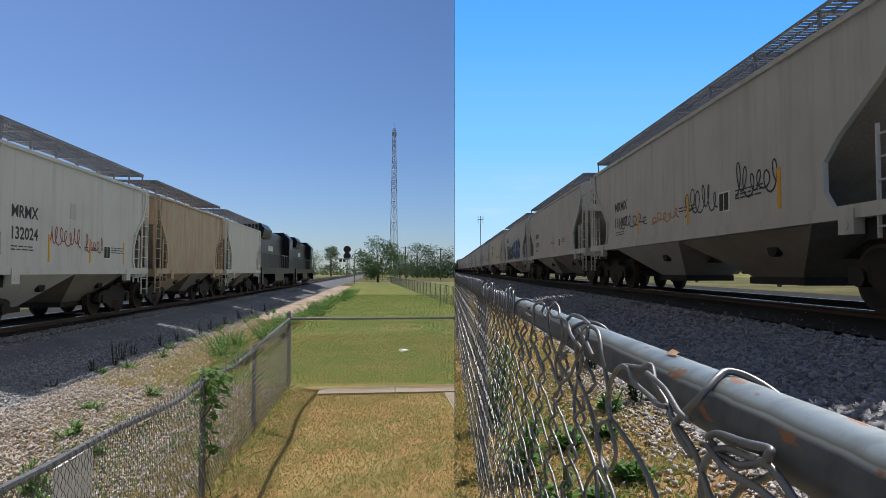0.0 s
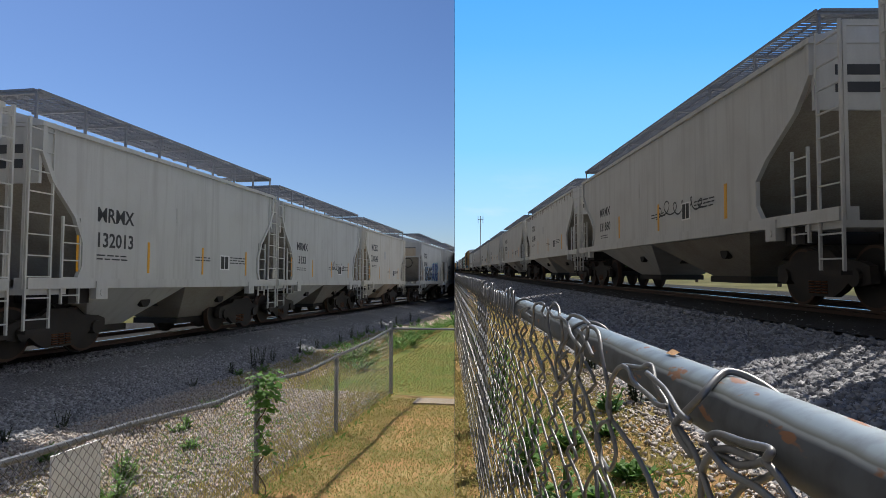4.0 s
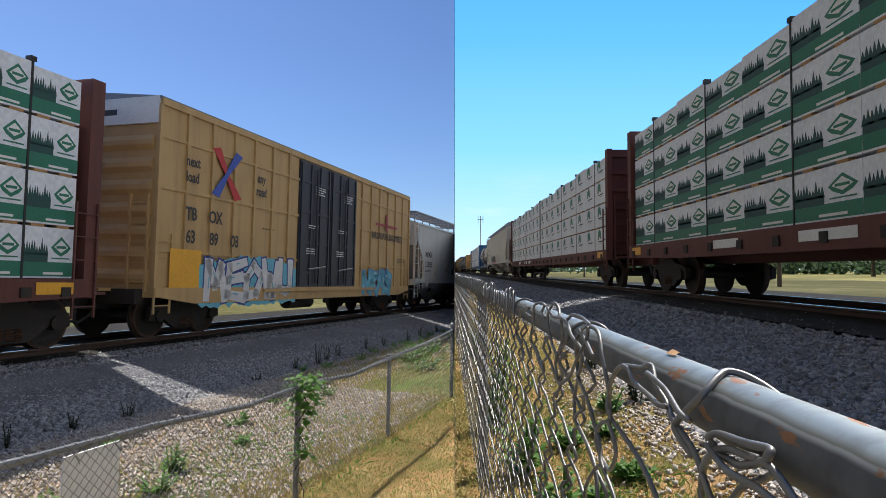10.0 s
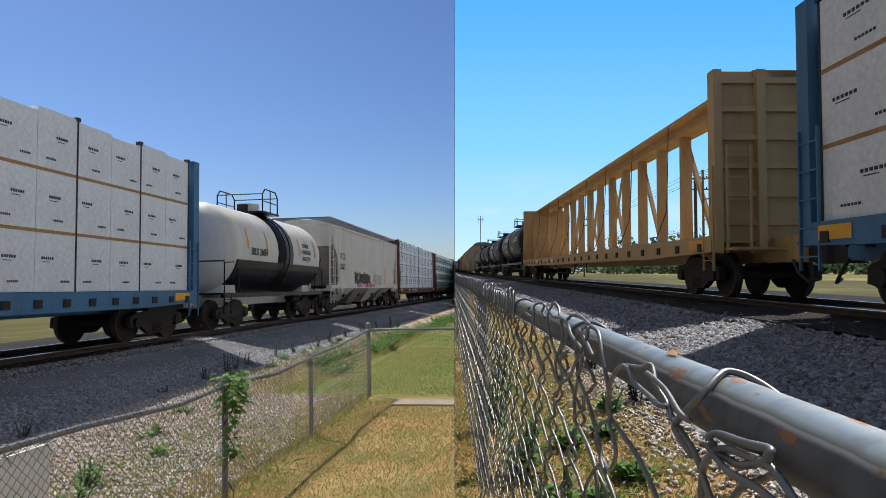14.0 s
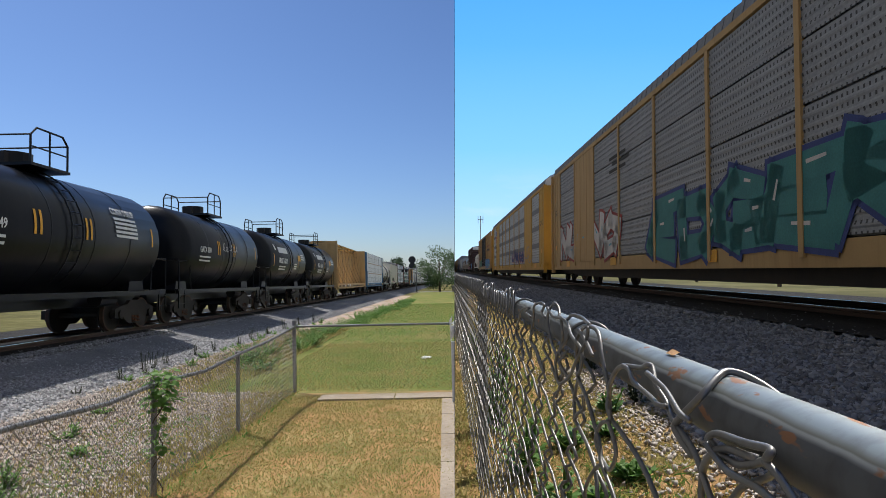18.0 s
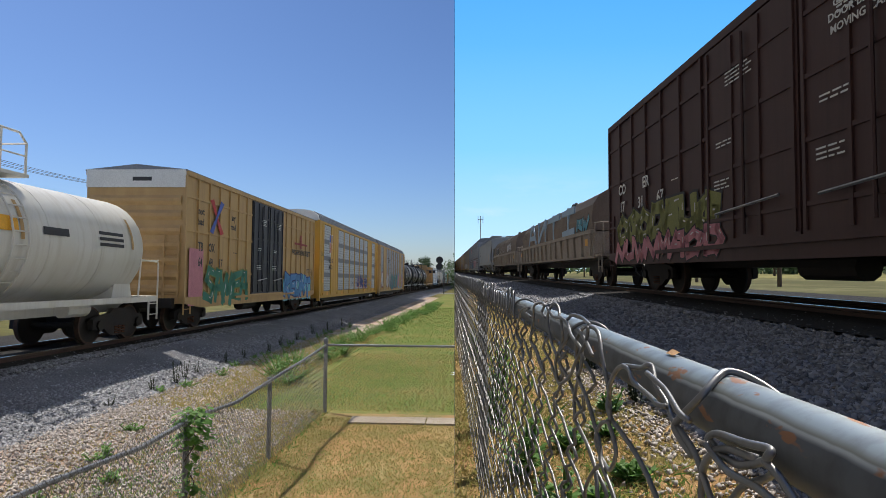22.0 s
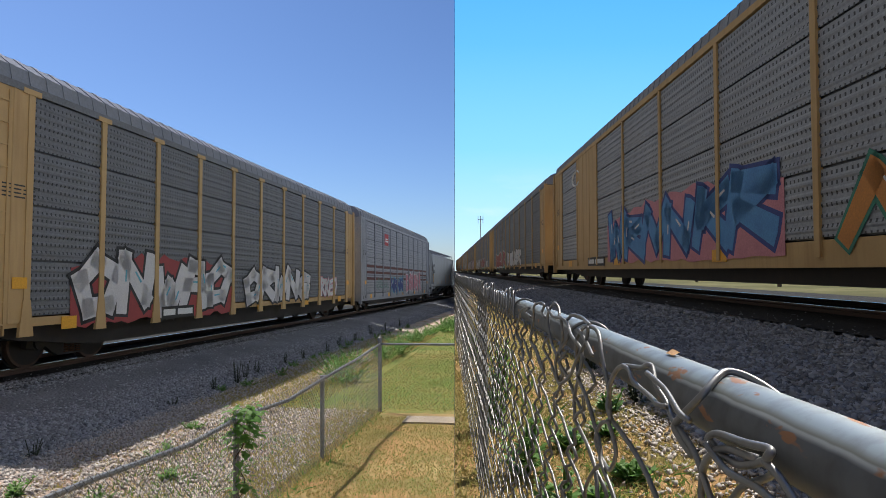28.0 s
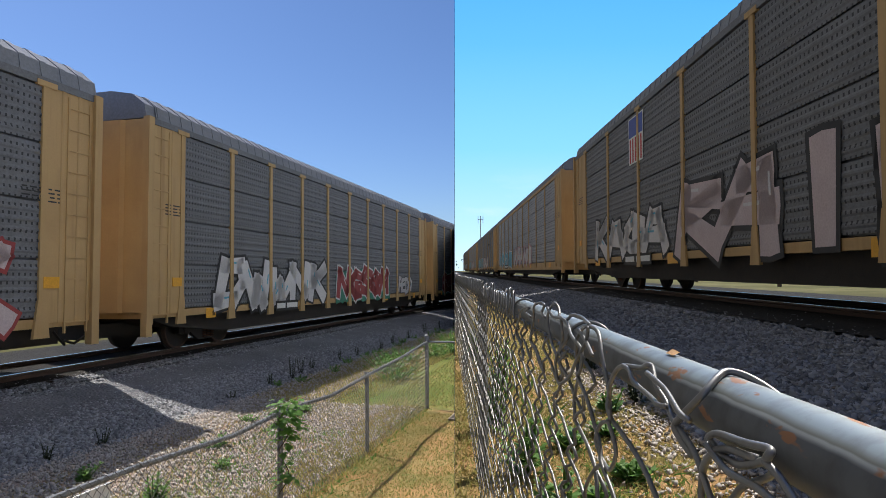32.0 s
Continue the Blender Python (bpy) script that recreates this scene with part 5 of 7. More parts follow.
def stones(name, side, cells, seed, key, label, size=(.022, .05)):
    """Loose stones on a sloping strip: cells of (x0, z0, x1, z1, y0, y1, count)."""
    rng = np.random.default_rng(seed)
    base = np.array([(-.8, -.7, -.6), (.9, -.6, -.6), (.1, -.7, .75), (-.75, .7, -.6), (.85, .75, -.55), (-.1, .65, .7)], float)
    tri = np.array([(0, 1, 2), (3, 5, 4), (0, 3, 4), (0, 4, 1), (1, 4, 5), (1, 5, 2), (2, 5, 3), (2, 3, 0)])
    vs, fs, off = [], [], 0
    for x0, z0, x1, z1, y0, y1, n in cells:
        u = rng.random(n)
        c = np.stack([x0 + (x1 - x0) * u, y0 + (y1 - y0) * rng.random(n), z0 + (z1 - z0) * u + .012], 1)
        r = rng.uniform(*size, (n, 1, 1)) * rng.uniform(.55, 1.3, (n, 6, 1))
        v = base[None] * r + rng.normal(0, .005, (n, 6, 3))
        a = rng.random(n) * 6.283
        ca, sa = np.cos(a)[:, None], np.sin(a)[:, None]
        tl = rng.uniform(-1.6, 1.6, (n, 1))
        x, y, z = v[..., 0], v[..., 1], v[..., 2] * .8
        x, y = x * ca - y * sa, x * sa + y * ca
        y, z = y * np.cos(tl) - z * np.sin(tl), y * np.sin(tl) + z * np.cos(tl)
        vs.append((np.stack([x, y, z], 2) + c[:, None]).reshape(-1, 3))
        fs.append((tri[None] + (np.arange(n) * 6)[:, None, None] + off).reshape(-1, 3))
        off += 6 * n
    v, f = np.concatenate(vs), np.concatenate(fs)
    me = bpy.data.meshes.new(name)
    me.vertices.add(len(v))
    me.vertices.foreach_set("co", v.ravel().astype(np.float32))
    me.loops.add(f.size)
    me.loops.foreach_set("vertex_index", f.ravel().astype(np.int32))
    me.polygons.add(len(f))
    me.polygons.foreach_set("loop_start", np.arange(0, f.size, 3, dtype=np.int32))
    me.update(calc_edges=True)
    return thing(name, side, IDM, label, "stones", kind="stuff", mesh=me, material=mat(key, side))


stones("ballast_stones", "W", [(-7.6, .55, -5.0, .03, 4, 13, 24000), (-7.6, .55, -5.0, .03, 13, 26, 18000), (-8.35, .585, -7.4, .56, 3, 26, 9000), (-7.6, .55, -5.0, .03, 26, 60, 9000)], 1, "stone", "loose grey crushed ballast stones on the slope", (.022, .046))
stones("strip_stones", "W", [(-5.2, .05, -1.5, .01, 3, 11, 15000), (-5.2, .05, -3.3, .01, 11, 26, 6000), (-5.3, .07, -4.3, .04, 3, 26, 6000)], 2, "pebble", "pale loose stones scattered over dry soil", (.009, .028))
stones("ballast_stones", "E", [(1.7, -1.14, 4.3, -.80, 1.2, 9, 28000), (1.7, -1.14, 4.7, -.77, 9, 24, 14000), (4.3, -.78, 5.8, -.74, 3, 24, 8000), (1.7, -1.13, 4.7, -.77, 24, 70, 8000)], 3, "stone", "loose grey crushed ballast stones on the slope", (.025, .055))
stones("strip_stones", "E", [(1.3, -1.13, 1.8, -1.11, 1.6, 7, 1700), (.9, -1.14, 1.3, -1.13, 1.9, 7, 420)], 4, "pebble", "pale loose stones beside the ballast", (.01, .024))


def tufts(name, side, cells, seed, key, label, cat="grass"):
    """Grass blades: cells of (x0, x1, y0, y1, z, count, height)."""
    rng = np.random.default_rng(seed)
    v, f = [], []
    for x0, x1, y0, y1, z, n, hh in cells:
        for _ in range(n):
            x, y = rng.uniform(x0, x1), rng.uniform(y0, y1)
            a, h, w, b = rng.uniform(0, 6.28), hh * rng.uniform(.5, 1.2), rng.uniform(.003, .008) * max(1, hh / .04), rng.normal(0, .95)
            dx, dy = math.cos(a) * w, math.sin(a) * w
            lx, ly = math.cos(a + 1.57) * h * b, math.sin(a + 1.57) * h * b
            i = len(v)
            v += [(x - dx, y - dy, z), (x + dx, y + dy, z), (x + lx * .4, y + ly * .4, z + h * .6), (x + lx, y + ly, z + h)]
            f += [(i, i + 1, i + 2), (i, i + 2, i + 3)]
    me = bpy.data.meshes.new(name)
    me.from_pydata(v, [], f)
    return thing(name, side, IDM, label, cat, kind="stuff", mesh=me, material=mat(key, side))


tufts("grass_blades", "W", [(-1.5, 3.5, 3, 10.6, 0, 60000, .034), (-2.4, 5, 11.1, 20, -.01, 34000, .04), (-2.6, 7, 20, 55, -.01, 14000, .07), (-2.0, -1.3, 3, 10.9, 0, 2400, .10), (-4.6, -1.6, 3, 11, .02, 7000, .06), (-5.0, -2.6, 11, 26, .03, 9000, .09)], 5, "blade", "short scorched grass blades of the lawn")
tufts("green_grass", "E", [(.8, 1.3, 2.8, 3.6, -1.14, 350, .045), (.3, .9, 3.6, 9, -1.14, 500, .08)], 16, "leaf", "fresh green grass beside the fence")
tufts("green_grass", "W", [(-2.2, 1.2, 3, 8.5, 0, 4500, .028), (-1.6, -1.2, 3, 10.9, 0, 450, .07), (-2.4, 5, 11.2, 22, -.01, 9000, .045), (-2.6, 7, 22, 55, -.01, 16000, .08), (-3.4, -2.0, 4, 9, .015, 1500, .07)], 17, "leaf", "green grass in the scorched lawn")
tufts("grass_blades", "E", [(-.1, 1.5, .7, 7, -1.14, 16000, .045), (-.1, 1.7, 7, 20, -1.14, 8000, .07)], 6, "blade", "dry grass blades beside the fence")


def weed(side, x, y, z, h, seed, key="weed_dark", label="dark weed with tall narrow stalks at the ballast's edge", spread=.12, n=5, group="weeds by the track"):
    rng = random.Random(seed)
    ob = thing("weed", side, Matrix.Translation((x, y, z)), label, "weed", group)
    st, lf = Shape(), Shape()
    for i in range(n):
        a, r = rng.uniform(0, 6.28), spread * rng.uniform(.1, 1)
        hh = h * rng.uniform(.55, 1.0)
        p0 = (r * .3 * math.cos(a), r * .3 * math.sin(a), 0)
        p1 = (r * math.cos(a), r * math.sin(a), hh)
        st.tube([p0, p1], .006, 4)
        m = int(7 + hh * 26)
        for j in range(m):
            u = (j + rng.random()) / m
            c = Vector(p0).lerp(Vector(p1), u)
            b = rng.uniform(0, 6.28)
            ll = (.035 + .06 * (1 - u)) * (1.3 if key == "leaf" else .8)
            d = Vector((math.cos(b), math.sin(b), rng.uniform(.1, .7))) * ll
            s = Vector((-math.sin(b), math.cos(b), 0)) * ll * .28
            lf.add([c, c + d * .5 + s, c + d, c + d * .5 - s], [(0, 1, 2, 3)])
    tagged(part("stalks", st, mat(key, side), ob), kind="stuff")
    tagged(part("leaves", lf, mat(key, side), ob), kind="stuff")


rw = random.Random(8)
for i, (x, y, h) in enumerate([(-5.2, 13.3, .62), (-5.3, 13.9, .5), (-5.35, 14.6, .4), (-5.35, 16.4, .42), (-5.3, 17.6, .4), (-5.1, 7.5, .28), (-5.2, 6.7, .26), (-5.15, 5.8, .34), (-5.2, 19.5, .4),
                               (-5.3, 21, .45), (-5.3, 23, .4), (-5.35, 25.5, .5), (-5.3, 28, .45), (-5.3, 31, .5), (-5.2, 10.8, .2), (-5.25, 12.4, .3)]):
    weed("W", x, y, .05, h, i)
for i in range(14):
    weed("W", -5.0 + rw.uniform(-.2, .3), 12 + i * 1.4 + rw.uniform(-.4, .4), .03, rw.uniform(.15, .32), 50 + i, "leaf", "leafy green weed on the stony strip", .25, 6)
for i, (x, y, h) in enumerate([(-3.5, 7.8, .22), (-2.9, 5.8, .3), (-2.6, 5.3, .26), (-2.9, 7.0, .14), (-3.4, 10.2, .2), (-3.9, 9.3, .16), (-3.0, 4.6, .25), (-4.2, 6.2, .2)]):
    weed("W", x, y, .01, h, 100 + i, "leaf", "low leafy green weed among pale stones", .22, 7)
for i in range(46):
    weed("W", -3.3 + .028 * i + rw.uniform(-.5, .5), 14 + i * 1.05, 0, rw.uniform(.3, .6), 200 + i, "leaf", "lush green weeds along the lawn's edge", .8, 22, "weeds along the lawn")
for i, (x, y, h, k) in enumerate([(1.62, 5.2, .34, "weed_dark"), (1.66, 6.9, .5, "weed_dark"), (1.7, 7.2, .42, "weed_dark"), (1.75, 10.2, .45, "weed_dark"), (1.3, 4.9, .2, "leaf"), (.62, 2.15, .26, "leaf"), (.5, 2.7, .3, "leaf"),
                                  (.75, 2.0, .2, "leaf"), (.45, 3.4, .42, "leaf"), (.35, 4.4, .5, "leaf"), (.9, 1.7, .14, "leaf"), (1.2, 2.6, .15, "leaf"), (.55, 6, .5, "leaf"), (.4, 8, .5, "leaf"), (.9, 1.35, .2, "leaf"), (.7, 2.9, .12, "leaf"), (1.0, 3.3, .1, "leaf"), (.8, 3.9, .14, "leaf"), (1.1, 4.2, .1, "leaf"), (.6, 1.7, .12, "leaf"), (.95, 2.25, .1, "leaf")]):
    weed("E", x, y, -1.13, h, 300 + i, k, "leafy green weed beside the fence" if k == "leaf" else "dark weed with tall narrow stalks at the ballast's edge", .13, 7)


# ---- chain-link fences ----
def chain_link(shape, y0, y1, x, z0, z1, wire, sides, pitch=.068, swap=False, sag=.0, seed=1, tall=0, lean=0.0):
    """Zigzag wires, each hooked into its neighbours' bends; along y, or along x with swap. lean: how far each upper row stands back from the next."""
    rng = random.Random(seed)
    p = pitch / 2
    pz = (tall or pitch) / 2
    n, rows = int((y1 - y0) / p), int((z1 - z0) / pz)
    for i in range(n):
        pts = []
        dy, dz = rng.uniform(-sag, sag), rng.uniform(-sag, sag)
        for j in range(rows + 1):
            z = z1 - j * pz + dz
            right = (i + j) % 2
            fade = math.sin(j * .7 + i * .4) * sag
            y = y0 + i * p + (p * 1.05 if right else -p * .05) + dy * (1 - j / rows) + fade - lean * min(j, 6 + (j - 6) * .3 if j > 6 else j)
            w = (-.006 if right else .006) if sides > 4 else (-.004 if right else .004)
            bends = [(w, y, z)]
            if sides > 4:
                q = (1 if right else -1) * p
                bends = [(w * .2, y - q * .42, z + pz * .36), (w * .7, y - q * .10, z + pz * .17), (w, y, z), (w * .3, y - q * .10, z - pz * .17), (-w * .3, y - q * .42, z - pz * .36)]
            for ww, yy, zz in bends:
                pts.append((yy, x + ww, zz) if swap else (x + ww, yy, zz))
        shape.tube(pts, wire, sides)
    return shape


fence = thing("chain_link_fence", "W", IDM, "weathered galvanized chain-link fence with a bent top rail", "fence", "yard fences")
rail_pts = [(-1.35, -2, 1.17), (-1.34, 1.8, 1.17), (-1.33, 2.9, 1.12), (-1.33, 3.7, 1.1), (-1.33, 4.8, 1.03), (-1.33, 5.7, 1.06), (-1.33, 6.8, 1.0), (-1.33, 8.0, 1.06), (-1.39, 8.9, 1.06), (-1.39, 9.7, 1.09), (-1.36, 10.4, 1.15), (-1.33, 11.0, 1.2)]
part("top_rail", Shape().tube(rail_pts, .021, 8), mat("galv", "W"), fence)
part("mesh", chain_link(Shape(), .6, 11.0, -1.30, .03, 1.14, .0022, 3), mat("wire_old", "W"), fence)
for x, y, z in ((-1.36, -.4, 1.15), (-1.36, 2.55, 1.1), (-1.36, 5.65, 1.08), (-1.36, 8.01, 1.06)):
    p = part("post", Shape().tube([(x, y, -.1), (x, y, z)], .028, 10), mat("galv", "W"), fence)
    part("post_cap", Shape().tube([(x, y, z), (x, y, z + .03)], .033, 10), mat("galv", "W"), p)
corner = part("corner_post", Shape().tube([(-1.34, 11.02, -.1), (-1.34, 11.02, 1.27)], .036, 12), mat("galv", "W"), fence)
part("post_cap", Shape().loft([[(-1.34 + r * math.cos(a), 11.02 + r * math.sin(a), z) for a in (i * math.pi / 5 for i in range(10))] for r, z in ((.042, 1.26), (.04, 1.31), (.015, 1.34))]), mat("galv", "W"), corner)
ties = Shape()
for i in range(36):
    y = .8 + i * .29
    z = np.interp(y, [p[1] for p in rail_pts], [p[2] for p in rail_pts])
    ties.tube([(-1.33 + .027 * math.cos(a), y + .002 * a, z + .027 * math.sin(a)) for a in (j * math.pi / 4 for j in range(7))] + [(-1.30, y + .03, z - .1)], .0025, 4)
tagged(part("wire_ties", ties, mat("galv", "W"), fence), kind="stuff")
cross = thing("chain_link_fence", "W", IDM, "chain-link cross fence with a straight top rail before the lawn", "fence", "yard fences")
part("top_rail", Shape().tube([(-1.34, 11.02, 1.2), (9, 11.0, 1.2)], .021, 8), mat("galv", "W"), cross)
part("mesh", chain_link(Shape(), -1.3, 5.2, 11.02, .02, 1.17, .0019, 3, .068, True), mat("wire_old", "W"), cross)
for x in (1.7, 4.7):
    part("post", Shape().tube([(x, 11.03, -.1), (x, 11.03, 1.18)], .026, 8), mat("galv", "W"), cross)
board = thing("notice_board", "W", IDM, "blank pale-grey plastic board wired to the fence", "sign")
part("panel", Shape().box(-1.40, -1.385, 3.12, 3.52, .62, 1.05), mat("white", "W"), board)
for ya, yb, zb in ((3.15, 3.16, 1.09), (3.49, 3.48, 1.08)):
    part("wire_tie", Shape().tube([(-1.39, ya, 1.04), (-1.31, yb, zb)], .003, 4), mat("galv", "W"), board)

vine = thing("vine", "W", Matrix.Translation((-1.33, 5.66, 0)), "green climbing vine wound round a fence post", "vine")
rv = random.Random(4)
vs_, vl = Shape(), Shape()
vs_.tube([(.05 * math.cos(i * .9), .05 * math.sin(i * .9), i * .06) for i in range(19)], .006, 4)
for i in range(300):
    z = rv.choice((rv.uniform(.82, 1.2), rv.uniform(.86, 1.16), rv.uniform(.35, 1.1)))
    a = rv.uniform(0, 6.28)
    r = rv.uniform(.02, .16 if z > .75 else .09)
    c = Vector((r * math.cos(a) + .03, r * math.sin(a), z))
    d = Vector((math.cos(a + rv.uniform(-1, 1)), math.sin(a + rv.uniform(-1, 1)), rv.uniform(-.9, .2))) * rv.uniform(.05, .085)
    s = d.cross(Vector((0, 0, 1))).normalized() * d.length * .38
    vl.add([c, c + d * .35 + s, c + d, c + d * .35 - s], [(0, 1, 2, 3)])
part("stem", vs_, mat("bark", "W"), vine)
part("leaves", vl, mat("leaf", "W"), vine)

# concrete edging and path in the yard, litter on the lawn
edge = thing("pavement", "W", IDM, "weathered pale concrete edging under the cross fence", "pavement", kind="structure")
for i in range(6):
    part("slab", Shape().box(-.75 + i * 1.3, -.75 + i * 1.3 + 1.28, 10.15, 10.6, -.05, .03), mat("concrete", "W"), edge)
path = thing("path", "W", IDM, "worn concrete garden path", "path", kind="structure")
for i in range(7):
    part("slab", Shape().box(1.35, 2.6, 10.1 - (i + 1) * 1.2, 10.1 - i * 1.2 - .02, -.05, .025), mat("concrete", "W"), path)
lit = Shape()
lr = random.Random(2)
for i in range(5):
    a = [(lr.uniform(-.16, .16), lr.uniform(-.16, .16), lr.uniform(0, .06)) for _ in range(4)]
    lit.add(a, [(0, 1, 2), (0, 2, 3)])
thing("litter", "W", Matrix.Translation((.91, 15.6, 0)), "crumpled white paper litter on the lawn", "litter", mesh=lit, material=mat("white", "W"))
post = thing("white_post", "W", IDM, "white-painted post with a torn white bag on its top", "post")
part("post", Shape().box(1.52, 1.6, 9.7, 9.78, -.1, 1.0), mat("white", "W"), post)
bagm = Shape()
for i in range(8):
    a = [(1.56 + lr.uniform(-.07, .07), 9.74 + lr.uniform(-.07, .07), 1.0 + lr.uniform(-.02, .42)) for _ in range(4)]
    bagm.add(a, [(0, 1, 2), (0, 2, 3)])
part("bag", bagm, mat("white", "W"), post)

# the far fence along the lawn
far = thing("chain_link_fence", "W", IDM, "long chain-link fence with many posts along the lawn", "fence", "yard fences")
pf = [(4.9 - 2.0 * u, 30 + 90 * u) for u in (i / 30 for i in range(31))]
part("top_rail", Shape().tube([(x, y, 1.2) for x, y in pf], .025, 6), mat("galv", "W"), far)
for x, y in pf:
    part("post", Shape().tube([(x, y, 0), (x, y, 1.25)], .035, 6), mat("galv", "W"), far)
fm = Shape()
for i in range(1, 5):
    fm.tube([(x, y, .24 * i) for x, y in pf], .012, 4)
for i in range(140):
    u = i / 139
    fm.tube([(4.9 - 2.0 * u, 30 + 90 * u, .05), (4.9 - 2.0 * u, 30 + 90 * u + .3, 1.18)], .010, 3)
part("mesh", fm, mat("wire_old", "W"), far)


# ---- trees, tower, signals, poles ----
def tree(side, x, y, z, h, w, seed, key="tree_leaf", label="broad leafy green tree", leaves=5200, group="trees"):
    rng = random.Random(seed)
    ob = thing("tree", side, Matrix.Translation((x, y, z)), label, "tree", group)
    t = Shape()
    r = h * .022
    t.loft([[(q * math.cos(a), q * math.sin(a), zz) for a in (i * math.pi / 4 for i in range(8))] for q, zz in ((r * 1.4, 0), (r, h * .12), (r * .7, h * .45), (r * .2, h * .85))])
    # limbs reach into an egg-shaped crown; leaves stand in clumps round their ends
    tips = []
    for i in range(30):
        a, u = rng.uniform(0, 6.28), rng.uniform(-.85, 1)
        q = math.sqrt(max(0, 1 - u * u)) * rng.uniform(.45, 1.0)
        e = Vector((math.cos(a) * w * .40 * q, math.sin(a) * w * .40 * q, h * (.52 + .40 * u)))
        if i < 14:
            z0 = min(e.z * .7, h * rng.uniform(.15, .45))
            t.tube([(0, 0, z0), tuple(e * .5 + Vector((0, 0, z0 * .5 + h * .02))), tuple(e)], r * .22, 5)
        tips.append((e, w * rng.uniform(.06, .11)))
    part("trunk", t, mat("bark", side), ob)
    c = Shape()
    for i in range(leaves):
        e, size = tips[i % len(tips)]
        d = Vector((rng.gauss(0, 1), rng.gauss(0, 1), rng.gauss(0, .8)))
        if d.length > 1.7:
            d *= 1.7 / d.length
        p = e + d * size
        if p.z < h * .05:
            continue
        ll = h * rng.uniform(.011, .026)
        a = Vector((rng.gauss(0, 1), rng.gauss(0, 1), rng.gauss(0, 1))).normalized() * ll
        b = a.orthogonal().normalized() * ll * .6
        c.add([p - a, p + b, p + a, p - b], [(0, 1, 2, 3)])
    part("crown", c, mat(key, side), ob)


def far_woods(side, x0, y0, x1, y1, z, h, depth, count, seed, label):
    """A belt of distant trees: clumps of leaves along a line, uneven along the top."""
    rng = np.random.default_rng(seed)
    u = rng.random(count)
    top = h * (.55 + .25 * np.sin(u * 37 + seed) * np.sin(u * 91) + .2 * np.sin(u * 211 + 1))
    c = np.stack([x0 + (x1 - x0) * u + rng.normal(0, depth, count), y0 + (y1 - y0) * u + rng.normal(0, depth, count), z + top * rng.random(count) ** .8], 1)
    a = rng.normal(0, 1, (count, 3))
    a /= np.linalg.norm(a, axis=1)[:, None]
    b = np.cross(a, rng.normal(0, 1, (count, 3)))
    b /= np.linalg.norm(b, axis=1)[:, None]
    ll = (h * rng.uniform(.035, .09, count))[:, None]
    v = np.stack([c - a * ll, c + b * ll * .7, c + a * ll, c - b * ll * .7], 1).reshape(-1, 3)
    me = bpy.data.meshes.new("far_woods")
    me.from_pydata(v.tolist(), [], np.arange(count * 4).reshape(-1, 4).tolist())
    return thing("far_woods", side, IDM, label, "woods", kind="stuff", mesh=me, material=mat("far_leaf", side))


far_woods("W", -230, 420, 60, 400, 0, 9, 8, 9000, 31, "hazy belt of distant green trees beyond the road")
far_woods("W", 10, 230, 150, 200, 0, 8, 5, 7000, 32, "belt of green trees behind the lawn")
far_woods("E", 30, 520, 330, 330, -1.2, 15, 10, 9000, 33, "distant green woods beyond the field")
far_woods("E", 60, 230, 230, 120, -1.2, 15, 7, 9000, 34, "wooded rise beyond the field")
tree("W", .5, 122, 0, 8.6, 11.5, 1, label="broad round leafy green tree beside the road")
tree("W", -21, 290, 0, 14.5, 11, 2, "far_leaf", "slender dark green tree beyond the road", 2400)
tree("W", 14, 205, 0, 11.5, 15, 3, "far_leaf", "dark green tree behind the lawn", 2600)
tree("W", 22, 230, 0, 12, 18, 4, "far_leaf", "dark green tree behind the lawn", 2600)
tree("W", 34, 240, 0, 12, 20, 5, "far_leaf", "dark green tree behind the lawn", 2400)
tree("W", -34, 340, 0, 13, 22, 6, "far_leaf", "hazy distant green tree beyond the road", 1800)
tree("W", -6, 330, 0, 9, 26, 7, "far_leaf", "hazy distant green tree beyond the road", 1800)
tree("W", 6, 150, 0, 6.5, 9, 9, "tree_leaf", "bushy green tree beside the road", 2400)
tree("W", -55, 360, 0, 13, 26, 10, "far_leaf", "hazy distant green tree beyond the road", 1500)

tower = thing("radio_tower", "W", Matrix.Translation((12.9, 450, 0)), "tall slender steel lattice radio tower", "tower")
for kk in range(14):
    z0, z1 = kk * 7.75, (kk + 1) * 7.75
    w0, w1 = 3.6 - kk * .17, 3.6 - (kk + 1) * .17
    s = Shape()
    c0 = [(w0 * math.cos(a), w0 * math.sin(a), z0) for a in (.5, 2.594, 4.689)]
    c1 = [(w1 * math.cos(a), w1 * math.sin(a), z1) for a in (.5, 2.594, 4.689)]
    for i in range(3):
        s.tube([c0[i], c1[i]], .2, 4)
        s.tube([c0[i], c1[(i + 1) % 3]], .11, 3).tube([c0[(i + 1) % 3], c1[i]], .11, 3).tube([c1[i], c1[(i + 1) % 3]], .11, 3)
    part("lattice_section", s, mat("tower_white" if kk % 2 else "tower_red", "W"), tower)
part("antenna", Shape().tube([(0, 0, 108), (0, 0, 112)], .15, 5).box(-1.6, 1.6, -.3, .3, 103, 106), mat("tower_white", "W"), tower)

